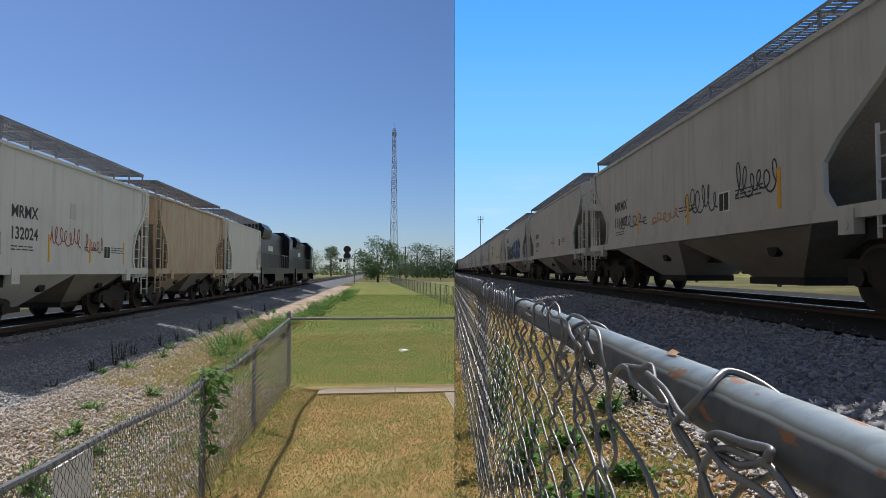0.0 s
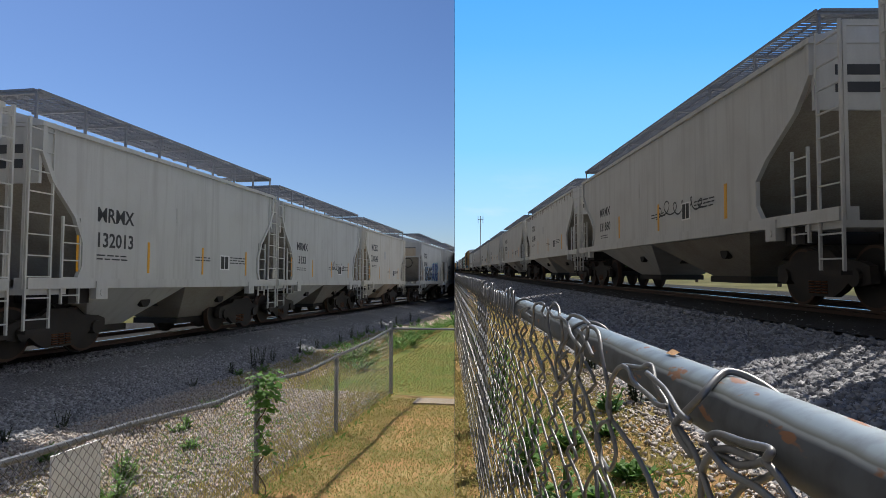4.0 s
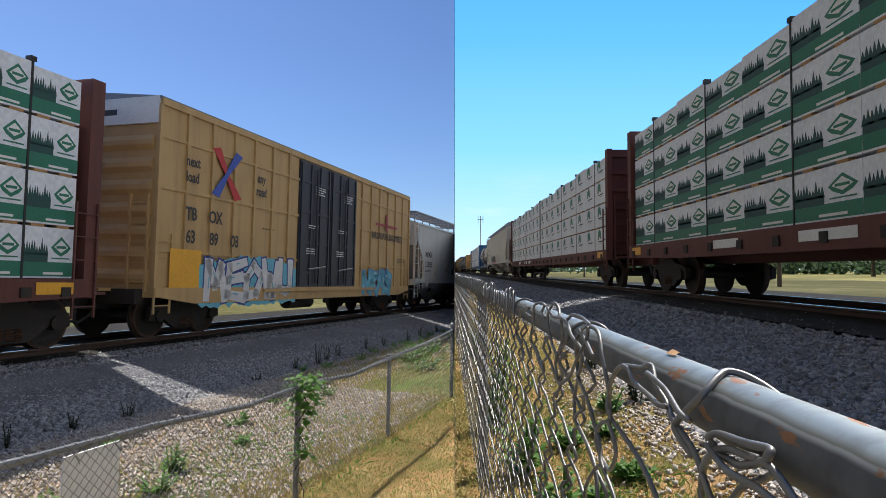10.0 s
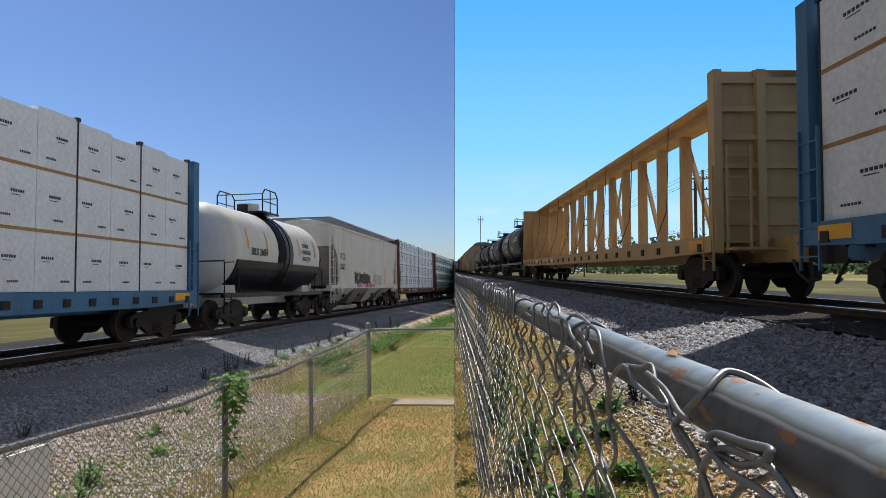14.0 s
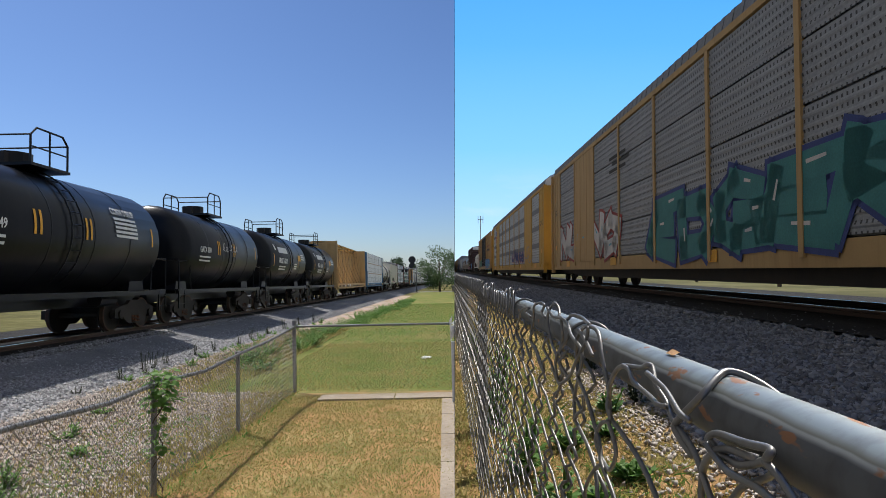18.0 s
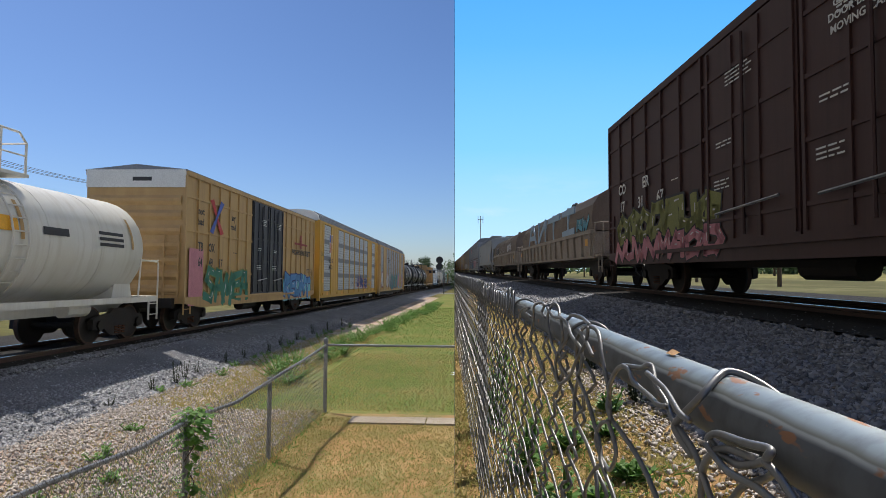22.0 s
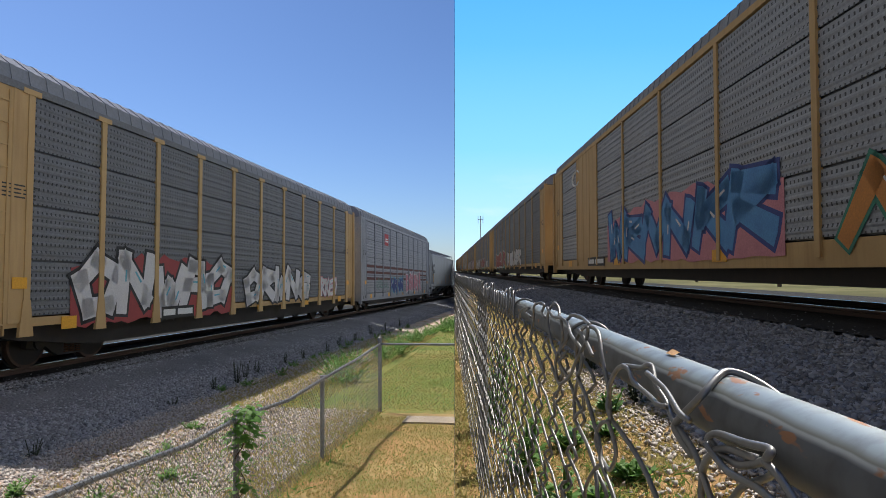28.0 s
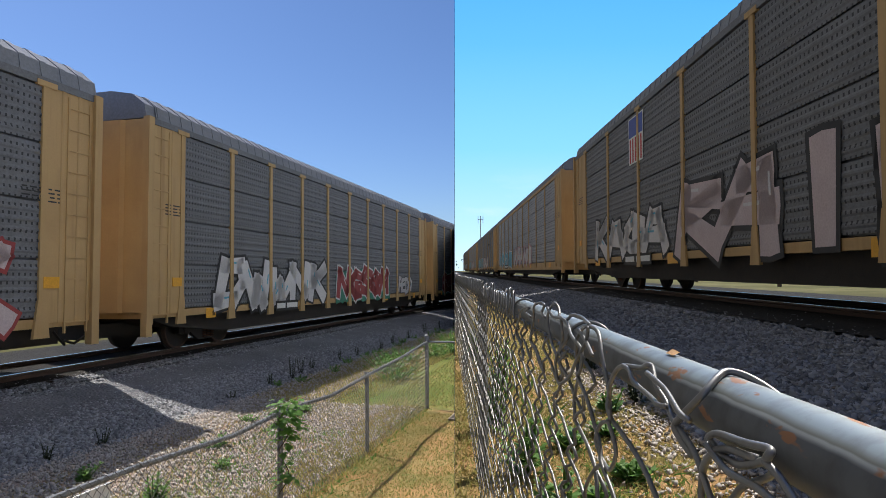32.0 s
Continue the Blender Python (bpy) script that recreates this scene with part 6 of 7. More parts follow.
sig = thing("railway_signal", "W", Matrix.Translation((-11.6, 250, 0)), "railway signal mast with dark round heads", "signal")
part("mast", Shape().tube([(0, 0, 0), (0, 0, 12)], .22, 6), mat("iron", "W"), sig)
part("ladder", Shape().box(.4, .5, -.1, .1, 0, 11).box(.9, 1.0, -.1, .1, 0, 11), mat("iron", "W"), sig)
for zz in (11.2, 8.5):
    s = part("signal_head", Shape().prism_y([(1.5 * math.cos(a), zz + 1.5 * math.sin(a)) for a in (i * math.pi / 6 for i in range(12))], -.3, .3), mat("black", "W"), sig)
arm = thing("crossing_gate", "W", Matrix.Translation((-4, 119, 0)), "level-crossing post with cantilever and dark lamps", "signal")
part("mast", Shape().tube([(0, 0, 0), (0, 0, 5)], .12, 6), mat("galv", "W"), arm)
part("cantilever", Shape().tube([(0, 0, 4.6), (-3.5, 0, 4.6)], .1, 6), mat("galv", "W"), arm)
part("lamp", Shape().box(-2.9, -2.4, -.1, .1, 4.0, 4.5).box(-2.2, -1.7, -.1, .1, 4.0, 4.5), mat("black", "W"), arm)


def utility_pole(side, x, y, z, h, seed, arms=2):
    ob = thing("utility_pole", side, Matrix.Translation((x, y, z)), "wooden utility pole with crossarms", "pole", "utility poles")
    part("pole", Shape().tube([(0, 0, 0), (0, 0, h)], .16, 7), mat("pole_wood", side), ob)
    for i in range(arms):
        s = Shape().box(-1.3, 1.3, -.06, .06, h - .5 - 1.1 * i, h - .36 - 1.1 * i)
        for q in (-1.15, -.5, .5, 1.15):
            s.tube([(q, 0, h - .36 - 1.1 * i), (q, 0, h - .16 - 1.1 * i)], .05, 5)
        part("crossarm", s, mat("pole_wood", side), ob)


pole_y = [-60, 0, 45, 90, 140, 195, 250]
for i, y in enumerate(pole_y):
    utility_pole("W", -52, y, 0, 16.5, i)
lines = thing("power_lines", "W", IDM, "thin overhead power lines sagging between poles", "cable")
for q in (-1.15, -.5, .5, 1.15):
    for a, b in zip(pole_y[:-1], pole_y[1:]):
        part("wire", Shape().tube([(-52 + q, a + (b - a) * i / 8, 16.4 - 4 * .9 * (i / 8) * (1 - i / 8)) for i in range(9)], .03, 3), mat("black", "W"), lines)
for x, y, h in ((16, 150, 8), (24, 160, 8.5), (8, 165, 9), (30, 140, 8)):
    utility_pole("W", x, y, 0, h, 3, 1)
bld = thing("building", "W", Matrix.Translation((46, 190, 0)), "low distant building with a flat roof", "building")
part("wall", Shape().box(-9, 9, -6, 6, 0, 4.5), mat("far_wall", "W"), bld)
part("roof", Shape().box(-9.5, 9.5, -6.5, 6.5, 4.5, 5), mat("panel_dark", "W"), bld)

# east: trees and poles beyond the track, a far mast
for i, (x, y, h, w) in enumerate([(70, 130, 11, 14), (58, 150, 11, 15), (84, 120, 14, 17), (100, 118, 17, 19), (52, 185, 12, 18), (118, 108, 18, 20), (140, 100, 18, 22)]):
    tree("E", x, y, -1.2, h, w, 20 + i, "tree_leaf", "leafy green tree beyond the track", 2200, "trees beyond the track")
for x, y, h, arms in ((25.5, 14, 11, 2), (25.5, 62, 11, 2), (25.5, 112, 11, 2), (25.5, 170, 11, 2), (24.6, 45, 8, 0)):
    utility_pole("E", x, y, -1.2, h, 3, arms)
lines_e = thing("power_lines", "E", IDM, "thin overhead power lines sagging between poles beyond the track", "cable")
for q in (-1.15, -.5, .5, 1.15):
    for a, b in ((14, 62), (62, 112), (112, 170)):
        part("wire", Shape().tube([(25.5 + q, a + (b - a) * i / 8, 9.6 - 4 * .6 * (i / 8) * (1 - i / 8)) for i in range(9)], .02, 3), mat("black", "E"), lines_e)
mast = thing("antenna_mast", "E", Matrix.Translation((29, 500, -1.2)), "thin distant antenna mast", "mast")
part("mast", Shape().tube([(0, 0, 0), (0, 0, 46)], .35, 5), mat("tower_white", "E"), mast)
part("antenna", Shape().box(-2.2, -1.8, -.2, .2, 40, 46).box(1.8, 2.2, -.2, .2, 40, 46).box(-2.2, 2.2, -.2, .2, 43, 43.5), mat("tower_white", "E"), mast)

# ---- east fence: the rail that the camera rests on ----
PX, PZ, PR = .197, -.0955, .0225
ef = thing("chain_link_fence", "E", IDM, "galvanized chain-link fence with a scratched pipe rail close by", "fence", "yard fences")
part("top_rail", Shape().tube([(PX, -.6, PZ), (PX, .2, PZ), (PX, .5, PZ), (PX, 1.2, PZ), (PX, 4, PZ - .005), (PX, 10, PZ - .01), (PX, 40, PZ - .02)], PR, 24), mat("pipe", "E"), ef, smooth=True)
MX = PX - PR - .006
part("mesh_near", chain_link(Shape(), .72, 2.3, MX, -1.1, -.132, .0023, 6, .148, False, .006, 3, .112, .026), mat("wire", "E"), ef, smooth=True)
part("mesh_far", chain_link(Shape(), 2.3, 24, MX, -1.1, PZ + .01, .0021, 3, .148, False, .004, 4, .112, .026), mat("wire", "E"), ef)


def smooth_wire(name, v, r):
    """A wire bent smoothly through the points v."""
    v = [Vector(q) for q in v]
    fine = []
    for i in range(len(v) - 1):
        p0, p1, p2, p3 = v[max(i - 1, 0)], v[i], v[i + 1], v[min(i + 2, len(v) - 1)]
        for q in range(5):
            u = q / 5
            fine.append(.5 * (2 * p1 + (p2 - p0) * u + (2 * p0 - 5 * p1 + 4 * p2 - p3) * u * u + (3 * p1 - p0 - 3 * p2 + p3) * u ** 3))
    return part(name, Shape().tube(fine + [v[-1]], r, 8), mat("wire", "E"), ef, smooth=True)


def bent(name, pts, r=.0023, off=0.0):
    """A wire through points (y, z) close to the mesh's plane."""
    return smooth_wire(name, [(MX - .003 - off + .0025 * (i % 2), y, z) for i, (y, z) in enumerate(pts)], r)


# the broken top of the mesh: strands pulled up over the rail and hooked, nearest first
bent("wire_loop", [(.404, -.175), (.405, -.139), (.394, -.123), (.385, -.111), (.388, -.1055), (.38, -.1005), (.34, -.095), (.32, -.0925), (.317, -.0955), (.327, -.101), (.346, -.109), (.366, -.112), (.38, -.1115), (.367, -.106), (.343, -.102), (.331, -.101)], .0024)
bent("loose_strand", [(.383, -.1066), (.377, -.1126), (.352, -.1147), (.327, -.1143), (.302, -.1136), (.27, -.12)], .0022, .004)
bent("loose_strand", [(.321, -.0986), (.311, -.1038), (.29, -.11), (.27, -.118)], .0022)
bent("loose_strand", [(.40, -.16), (.372, -.1376), (.353, -.1235), (.331, -.1109), (.318, -.1036)], .0022, -.004)
bent("wire_hook", [(.618, -.151), (.63, -.134), (.617, -.114), (.60, -.0966), (.565, -.0878), (.528, -.0835), (.503, -.0772), (.498, -.079), (.483, -.090), (.466, -.101), (.446, -.109), (.417, -.122), (.389, -.139), (.37, -.165), (.35, -.22)])
bent("wire_end", [(.56, -.0865), (.548, -.0887), (.527, -.0953), (.493, -.1009), (.468, -.1018), (.457, -.1009)], .0022, .004)
bent("wire_end", [(.489, -.0813), (.456, -.0884), (.423, -.0974), (.411, -.1002)], .0022, .005)
bent("wire_hook", [(.785, -.189), (.80, -.165), (.763, -.132), (.782, -.116), (.775, -.090), (.749, -.0711), (.702, -.0641), (.672, -.0687), (.649, -.090), (.632, -.1225), (.628, -.139), (.618, -.151), (.58, -.152), (.538, -.163), (.483, -.179), (.44, -.22), (.41, -.28)])
bent("wire_end", [(.746, -.0708), (.711, -.0838), (.673, -.0935)], .0022, .004)
bent("wire_hook", [(.697, -.0649), (.72, -.0835), (.763, -.113), (.818, -.142), (.881, -.161), (.915, -.144), (.897, -.128), (.862, -.096), (.861, -.0643)], .0022, .003)
bent("wire_hook", [(.917, -.188), (.88, -.15), (.906, -.129), (.977, -.109), (.986, -.0737), (.965, -.0561), (.921, -.0493), (.903, -.0575), (.882, -.0675), (.841, -.0667), (.80, -.0583), (.754, -.0577), (.702, -.0622)])
bent("wire_hook", [(.975, -.0594), (.936, -.0699), (.861, -.0667), (.83, -.0712), (.788, -.0842), (.743, -.0965), (.738, -.1195), (.763, -.132), (.70, -.15), (.66, -.185), (.642, -.201), (.60, -.225), (.56, -.27)], .0023, .003)
bent("wire_hook", [(1.03, -.171), (1.13, -.145), (1.186, -.132), (1.162, -.092), (1.14, -.0663), (1.072, -.0564), (1.024, -.0586), (1.061, -.0714), (1.014, -.0776)])
bent("wire_hook", [(1.30, -.19), (1.36, -.165), (1.438, -.147), (1.404, -.118), (1.331, -.086), (1.216, -.0741), (1.267, -.0853), (1.20, -.091)])
bent("loose_strand", [(.618, -.151), (.66, -.165), (.67, -.185), (.642, -.201), (.61, -.196), (.60, -.175), (.618, -.151)], .0022, .002)
bent("loose_strand", [(.785, -.189), (.70, -.215), (.67, -.25), (.64, -.32), (.60, -.37)])
bent("loose_strand", [(.642, -.201), (.69, -.225), (.72, -.26), (.70, -.30)], .0022, .003)


def wire_hook(y, top, lean, turn, low=.05):
    """A strand's end: up past the rail, bent over into a narrow eye and back down."""
    q = .011 + .004 * turn
    base = top - .035
    pts = [(MX - .001, y - .030 - lean * .4, PZ - low), (MX - .004, y - .018 - lean * .2, base - .012), (MX - .005, y - q, top - .010), (MX - .003, y - q * .6, top - .002), (MX + .001, y + lean * .2, top + .001),
           (MX + .005, y + q * .9 + lean * .4, top - .003), (MX + .006, y + q + lean * .3, top - .012), (MX + .002, y + .012, base - .004), (MX - .003, y + .024, base - .03), (MX - .002, y + .034, PZ - low - .012)]
    return Shape().tube(pts, .0022, 7)


kn = Shape()
rk = random.Random(5)
for i in range(96):
    y = 1.5 + i * .083 + rk.uniform(-.015, .015)
    h2 = wire_hook(y, PZ + rk.uniform(.025, .052), rk.uniform(-.03, .04), rk.uniform(1.2, 3.0), .03)
    kn.add(h2.v, h2.f)
tagged(part("wire_hooks", kn, mat("wire", "E"), ef, smooth=True), kind="stuff")
# ties go slanting over the rail and twist into the mesh
smooth_wire("tie_wire", [(MX + .002, .424, -.128), (MX - .004, .436, -.116), (MX - .004, .441, -.110), (MX - .002, .430, -.100), (MX + .003, .413, -.0845), (PX - .012, .420, -.0738), (PX, .428, -.0702), (PX + .012, .420, -.0735), (PX + .022, .40, -.084), (PX + .026, .39, -.10)], .0026)
for y, run_ in ((.83, .05), (1.5, .06), (2.3, .08), (3.3, .05)):
    r9 = PR + .0026
    pts = [(PX + r9 * math.cos(a), y + run_ * (a - 1.2) * .32, PZ + r9 * math.sin(a)) for a in (.1 + j * .235 for j in range(14))]
    pts += [(MX - .004, y + run_ * .68, PZ - .012), (MX - .007, y + run_ * .74, PZ - .020), (MX - .005, y + run_ * .66, PZ - .028), (MX + .002, y + run_ * .55, PZ - .024)]
    part("tie_wire", Shape().tube(pts, .0024, 8), mat("wire", "E"), ef, smooth=True)
for y in (3.4, 6.4, 9.4, 12.4):
    part("post", Shape().tube([(PX + .01, y, -1.3), (PX + .01, y, PZ)], .028, 10), mat("galv", "E"), ef)
part("old_leaf", Shape().add([(PX - .004, .52, PZ + PR + .001), (PX + .004, .525, PZ + PR + .003), (PX + .003, .54, PZ + PR + .004), (PX - .005, .535, PZ + PR + .001)], [(0, 1, 2, 3)]), mat("wood", "E"), ef)

# ---- the train, front to rear: how far each car's rear end lies behind the first mark (m), and its kind ----
UNIT = 4.38
TRAIN = []      # (rear, length, build, label, category)


def hop(rear, mark, number, key="hopper_grey", extra=None, label="grey two-bay covered hopper car with a roof walkway", length=12.8, **kw):
    def build(car, side, k):
        dims = hopper(car, side, k, length, key, **kw)
        if mark:
            hopper_marks(car, dims, side, mark, number)
        if extra:
            extra(car, side, k, dims)
    TRAIN.append((rear, length, build, label, "hopper car"))


def g_pale_tags(car, side, k, d):
    tag_scrawl(car, d[2], -d[1] * .35, d[1] * .0, 1.9, 2.5, "g_red", 1, side, 7)
    tag_scrawl(car, d[2], d[1] * .05, d[1] * .3, 1.8, 2.3, "g_red", 2, side, 5)


def g_black_tags(car, side, k, d):
    tag_scrawl(car, d[2], -d[1] * .6, -d[1] * .25, 1.75, 2.2, "g_black", 3, side, 6)
    tag_scrawl(car, d[2], -d[1] * .2, d[1] * .05, 1.7, 2.1, "g_orange", 4, side, 5)
    tag_scrawl(car, d[2], d[1] * .1, d[1] * .32, 1.7, 2.3, "g_black", 5, side, 6)
    tag_scrawl(car, d[2], d[1] * .42, d[1] * .62, 1.8, 2.5, "g_black", 6, side, 6)


def g_big(car, side, k, d):
    graffiti(car, d[2] + .002, -d[1] * .62, -d[1] * .05, 1.45, 2.5, "g_black", "g_blue", 5, 7, side)
    graffiti(car, d[2] + .012, -d[1] * .02, d[1] * .55, 1.4, 2.8, "g_navy", "g_cyan", 4, 8, side)
    part("end_patch", Shape().box(-1.2, 1.2, -d[1] - .03, -d[1] - .02, d[4] - .9, d[4] - .4), mat("hopper_tan", side), car)


def g_rusty(car, side, k, d):
    s = Shape()
    rng = random.Random(3)
    for i in range(70):
        y, w, ln = -d[1] + 2 * d[1] * rng.random() ** 1.4, rng.uniform(.015, .05), rng.uniform(.04, .26)
        s.prism_x([(y - w, d[4] - .05), (y + w, d[4] - .05), (y + w * .3, d[4] - .05 - ln), (y - w * .4, d[4] - .05 - ln * .9)], d[2], d[2] + .004)
    tagged(part("rust_streaks", s, mat("rust", side), car), kind="stuff")


def g_small(car, side, k, d):
    tag_scrawl(car, d[2], d[1] * .1, d[1] * .5, 1.8, 2.2, "g_black", 11, side, 6)


def g_round_tag(car, side, k, d):
    tag_scrawl(car, 1.612, -d[1] * .56, -d[1] * .2, 2.2, 2.85, "g_black", 12, side, 6)
    tag_scrawl(car, 1.606, -d[1] * .22, -d[1] * .1, 2.15, 2.8, "g_black", 13, side, 2)
    part("mark_panel", Shape().box(1.6, 1.632, -d[1] * .86, -d[1] * .68, 2.3, 3.1), mat("white", side), car)
    lettering("AEX", .34, 1.64, -d[1] * .77, 2.75, car, "ink", side, .8)
    lettering("21028", .34, 1.64, -d[1] * .77, 2.38, car, "ink", side, .8)


def g_utcx(car, side, k, d):
    graffiti(car, d[2] + .002, -d[1] * .47, -d[1] * .02, 1.46, 2.15, "g_black", "g_olive", 6, 21, side)
    graffiti(car, d[2] + .004, d[1] * .08, d[1] * .38, 1.46, 2.1, "hopper_cream", "g_pink", 6, 22, side)
    part("sill_paint", Shape().box(1.572, 1.577, -d[1] * .42, d[1] * .1, 1.3, 1.5), mat("g_pink", side), car)
    for i in range(4):
        part("sill_tag", Shape().box(1.577, 1.581, -d[1] * (.4 - .12 * i), -d[1] * (.36 - .12 * i), 1.3, 1.5), mat(("g_blue", "g_white", "g_red", "g_green")[i], side), car)
    lettering("UTCX", .43, d[2], -d[1] * .76, 2.72, car, "ink", side, .8)
    lettering("58867", .43, d[2], -d[1] * .76, 2.2, car, "ink", side, .8)
    reflectors(car, [-d[1] * .84, d[1] * .5], d[2], 1.6, 2.4, .06, side)


def g_stains(car, side, k, d):
    s = Shape()
    rng = random.Random(9)
    for y0 in (-.55, -.2, .2, .45):
        for i in range(5):
            y = d[1] * y0 + i * .16 * k
            s.prism_x([(y - .1, d[3] + .2), (y + .12, d[3] + .2), (y + .03, d[3] + .32 + rng.random() * .35)], d[2], d[2] + .003)
    tagged(part("spill_stains", s, mat("hopper_tan", side), car), kind="stuff")
    lettering("RVRX", .4, d[2], -d[1] * .84, 3.0, car, "ink", side, .8)
    lettering("896266", .4, d[2], -d[1] * .84, 2.5, car, "ink", side, .8)
    reflectors(car, [-d[1] * .9, d[1] * .2, d[1] * .62], d[2], 1.6, 2.3, .06, side)


def loco(rear):
    TRAIN.append((rear, 22.3, lambda car, side, k: locomotive(car, side, k), "black diesel freight locomotive with white handrails", "locomotive"))


def box(rear, length, key, dress, label, door="door_dark"):
    def build(car, side, k):
        h, W = boxcar(car, side, k, length, key, door)
        dress(car, side, k, h, W)
    TRAIN.append((rear, length, build, label, "boxcar"))


def cross_mark(car, side, k, y, z, x):
    k, e = (k * .75, .72) if side == "W" else (k * .5, .6)
    for i, (key, sg) in enumerate((("red", 1), ("blue", -1))):
        s = Shape()
        s.prism_x([(y - .95 * k, z + sg * .72 * e), (y - .5 * k, z + sg * .82 * e), (y + .1 * k, z), (y + .95 * k, z - sg * .72 * e), (y + .5 * k, z - sg * .82 * e), (y - .16 * k, z)], x, x + .006 + .004 * i)
        part("painted_cross", s, mat(key, side), car)


def dress_tbox(number, g):
    def dress(car, side, k, h, W):
        st = .78 if side == "W" else 1.15
        x = W + .057
        cross_mark(car, side, k, -h * .71, 3.75, W + .058)
        lettering("next", .32, x, -h * .87, 3.72, car, "ink", side, st)
        lettering("load", .32, x, -h * .87, 3.38, car, "ink", side, st)
        lettering("any", .32, x, -h * .52, 3.78, car, "ink", side, st)
        lettering("road", .32, x, -h * .52, 3.44, car, "ink", side, st)
        lettering("TB", .40, x, -h * .87, 2.55, car, "ink", side, st)
        lettering("OX", .40, x, -h * .76, 2.55, car, "ink", side, st)
        for i in range(3):
            lettering(number[2 * i:2 * i + 2], .40, x, -h * (.87 - .105 * i), 2.05, car, "ink", side, st)
        lettering("RAILCAR POOLING EXPERTS", .36, x, h * .66, 2.9, car, "ink", side, st * .9)
        part("pool_mark", Shape().box(x, x + .004, h * .5, h * .8, 3.4, 3.5).box(x, x + .004, h * .63, h * .66, 2.95 + .3, 3.9), mat("g_red", side), car)
        if g == 0:
            graffiti(car, W + .056, -h * .8, -h * .3, .75, 1.9, "g_white", "g_navy", 5, 31, side, "g_cyan")
            graffiti(car, W + .06, h * .35, h * .72, .8, 1.8, "g_cyan", "g_blue", 4, 32, side)
            part("graffiti_block", Shape().box(W + .05, W + .056, -h * .95, -h * .82, .9, 1.9), mat("amber", side), car)
        else:
            graffiti(car, W + .056, -h * .82, -h * .32, .8, 2.1, "g_green", "g_olive", 5, 33, side)
            graffiti(car, W + .058, h * .3, h * .88, .8, 2.0, "g_blue", "g_navy", 5, 34, side, "g_cyan", "REDNT")
            part("graffiti_block", Shape().box(W + .05, W + .056, -h * .97, -h * .84, .8, 2.6), mat("g_pink", side), car)
        data_bars(car, [(h * .82, h * .95, 2.2, 3), (-h * .5, -h * .42, 2.6, 1)], W + .01, side)
    return dress


def dress_brown(car, side, k, h, W):
    st = .78 if side == "W" else 1.15
    lettering("CO", .4, W + .057, -h * .86, 2.75, car, "white", side, st)
    lettering("ER", .4, W + .057, -h * .66, 2.7, car, "white", side, st)
    lettering("17", .4, W + .057, -h * .86, 2.25, car, "white", side, st)
    lettering("31", .4, W + .057, -h * .7, 2.22, car, "white", side, st)
    lettering("67", .4, W + .057, -h * .56, 2.2, car, "white", side, st)
    graffiti(car, W + .058, -h * .9, -h * .26, 1.3, 2.3, "g_olive", "g_black", 7, 41, side)
    graffiti(car, W + .066, -h * .92, -h * .24, .8, 1.5, "g_pink", "g_black", 8, 42, side)
    graffiti(car, W + .058, h * .34, h * .8, .85, 2.0, "g_blue", "g_navy", 6, 43, side)
    for i, words in enumerate(("CLOSE AND", "DOOR BEFORE", "MOVING CAR")):
        lettering(words, .15, W + .09, h * .13, 4.0 - .17 * i, car, "white", side, st)
    data_bars(car, [(-h * .5, -h * .45, 2.6, 1), (h * .2, h * .24, 1.8, 2)], W + .01, side, "white")


def rack(rear, length, panel, post, dress, label, **kw):
    def build(car, side, k):
        h, x, bay = autorack(car, side, k, length, panel, post, **kw)
        dress(car, side, k, h, x, bay)
    TRAIN.append((rear, length, build, label, "autorack car"))


def d_silver(car, side, k, h, x, b):
    graffiti(car, x, -h * .9, -h * .36, 1.0, 2.7, "g_white", "g_red", 5, 51, side)
    graffiti(car, x + .004, -h * .2, h * .33, .85, 2.5, "g_teal", "g_navy", 5, 52, side, "", "EDGER")
    graffiti(car, x, h * .34, h * .8, .9, 2.6, "g_pink", "g_blue", 4, 53, side, "g_cyan")
    part("road_mark", Shape().box(x, x + .004, -h * .42, -h * .32, 4.0, 4.1).box(x, x + .004, -h * .4, -h * .3, 3.8, 3.9).box(x, x + .004, -h * .42, -h * .32, 3.6, 3.7), mat("black", side), car)


def d_yellow(car, side, k, h, x, b):
    s = Shape()
    y, z = -h + b * 1.5, 3.9
    part("shield", s.prism_x([(y - .5 * k, z + .6), (y + .5 * k, z + .6), (y + .46 * k, z - .4), (y, z - .85), (y - .46 * k, z - .4)], x, x + .012), mat("white", side), car)
    part("shield_top", Shape().box(x, x + .016, y - .46 * k, y + .46 * k, z + .1, z + .56), mat("blue", side), car)
    st = Shape()
    for i in range(5):
        st.box(x, x + .016, y + (-.4 + .18 * i) * k, y + (-.32 + .18 * i) * k, z - .55, z + .06)
    part("shield_stripes", st, mat("red", side), car)
    lettering("BUILDING", .34, x + .012, y, 2.75, car, "ink", side, .7)
    lettering("AMERICA", .34, x + .012, y, 2.35, car, "ink", side, .7)
    tag_scrawl(car, x + .01, -h * .1, h * .35, 1.3, 2.2, "g_navy", 54, side, 6)
    graffiti(car, x, h * .1, h * .5, 1.1, 2.0, "g_navy", "g_pink", 5, 55, side)
    tag_scrawl(car, x + .02, h * .52, h * .75, 1.0, 2.4, "g_blue", 56, side, 3)


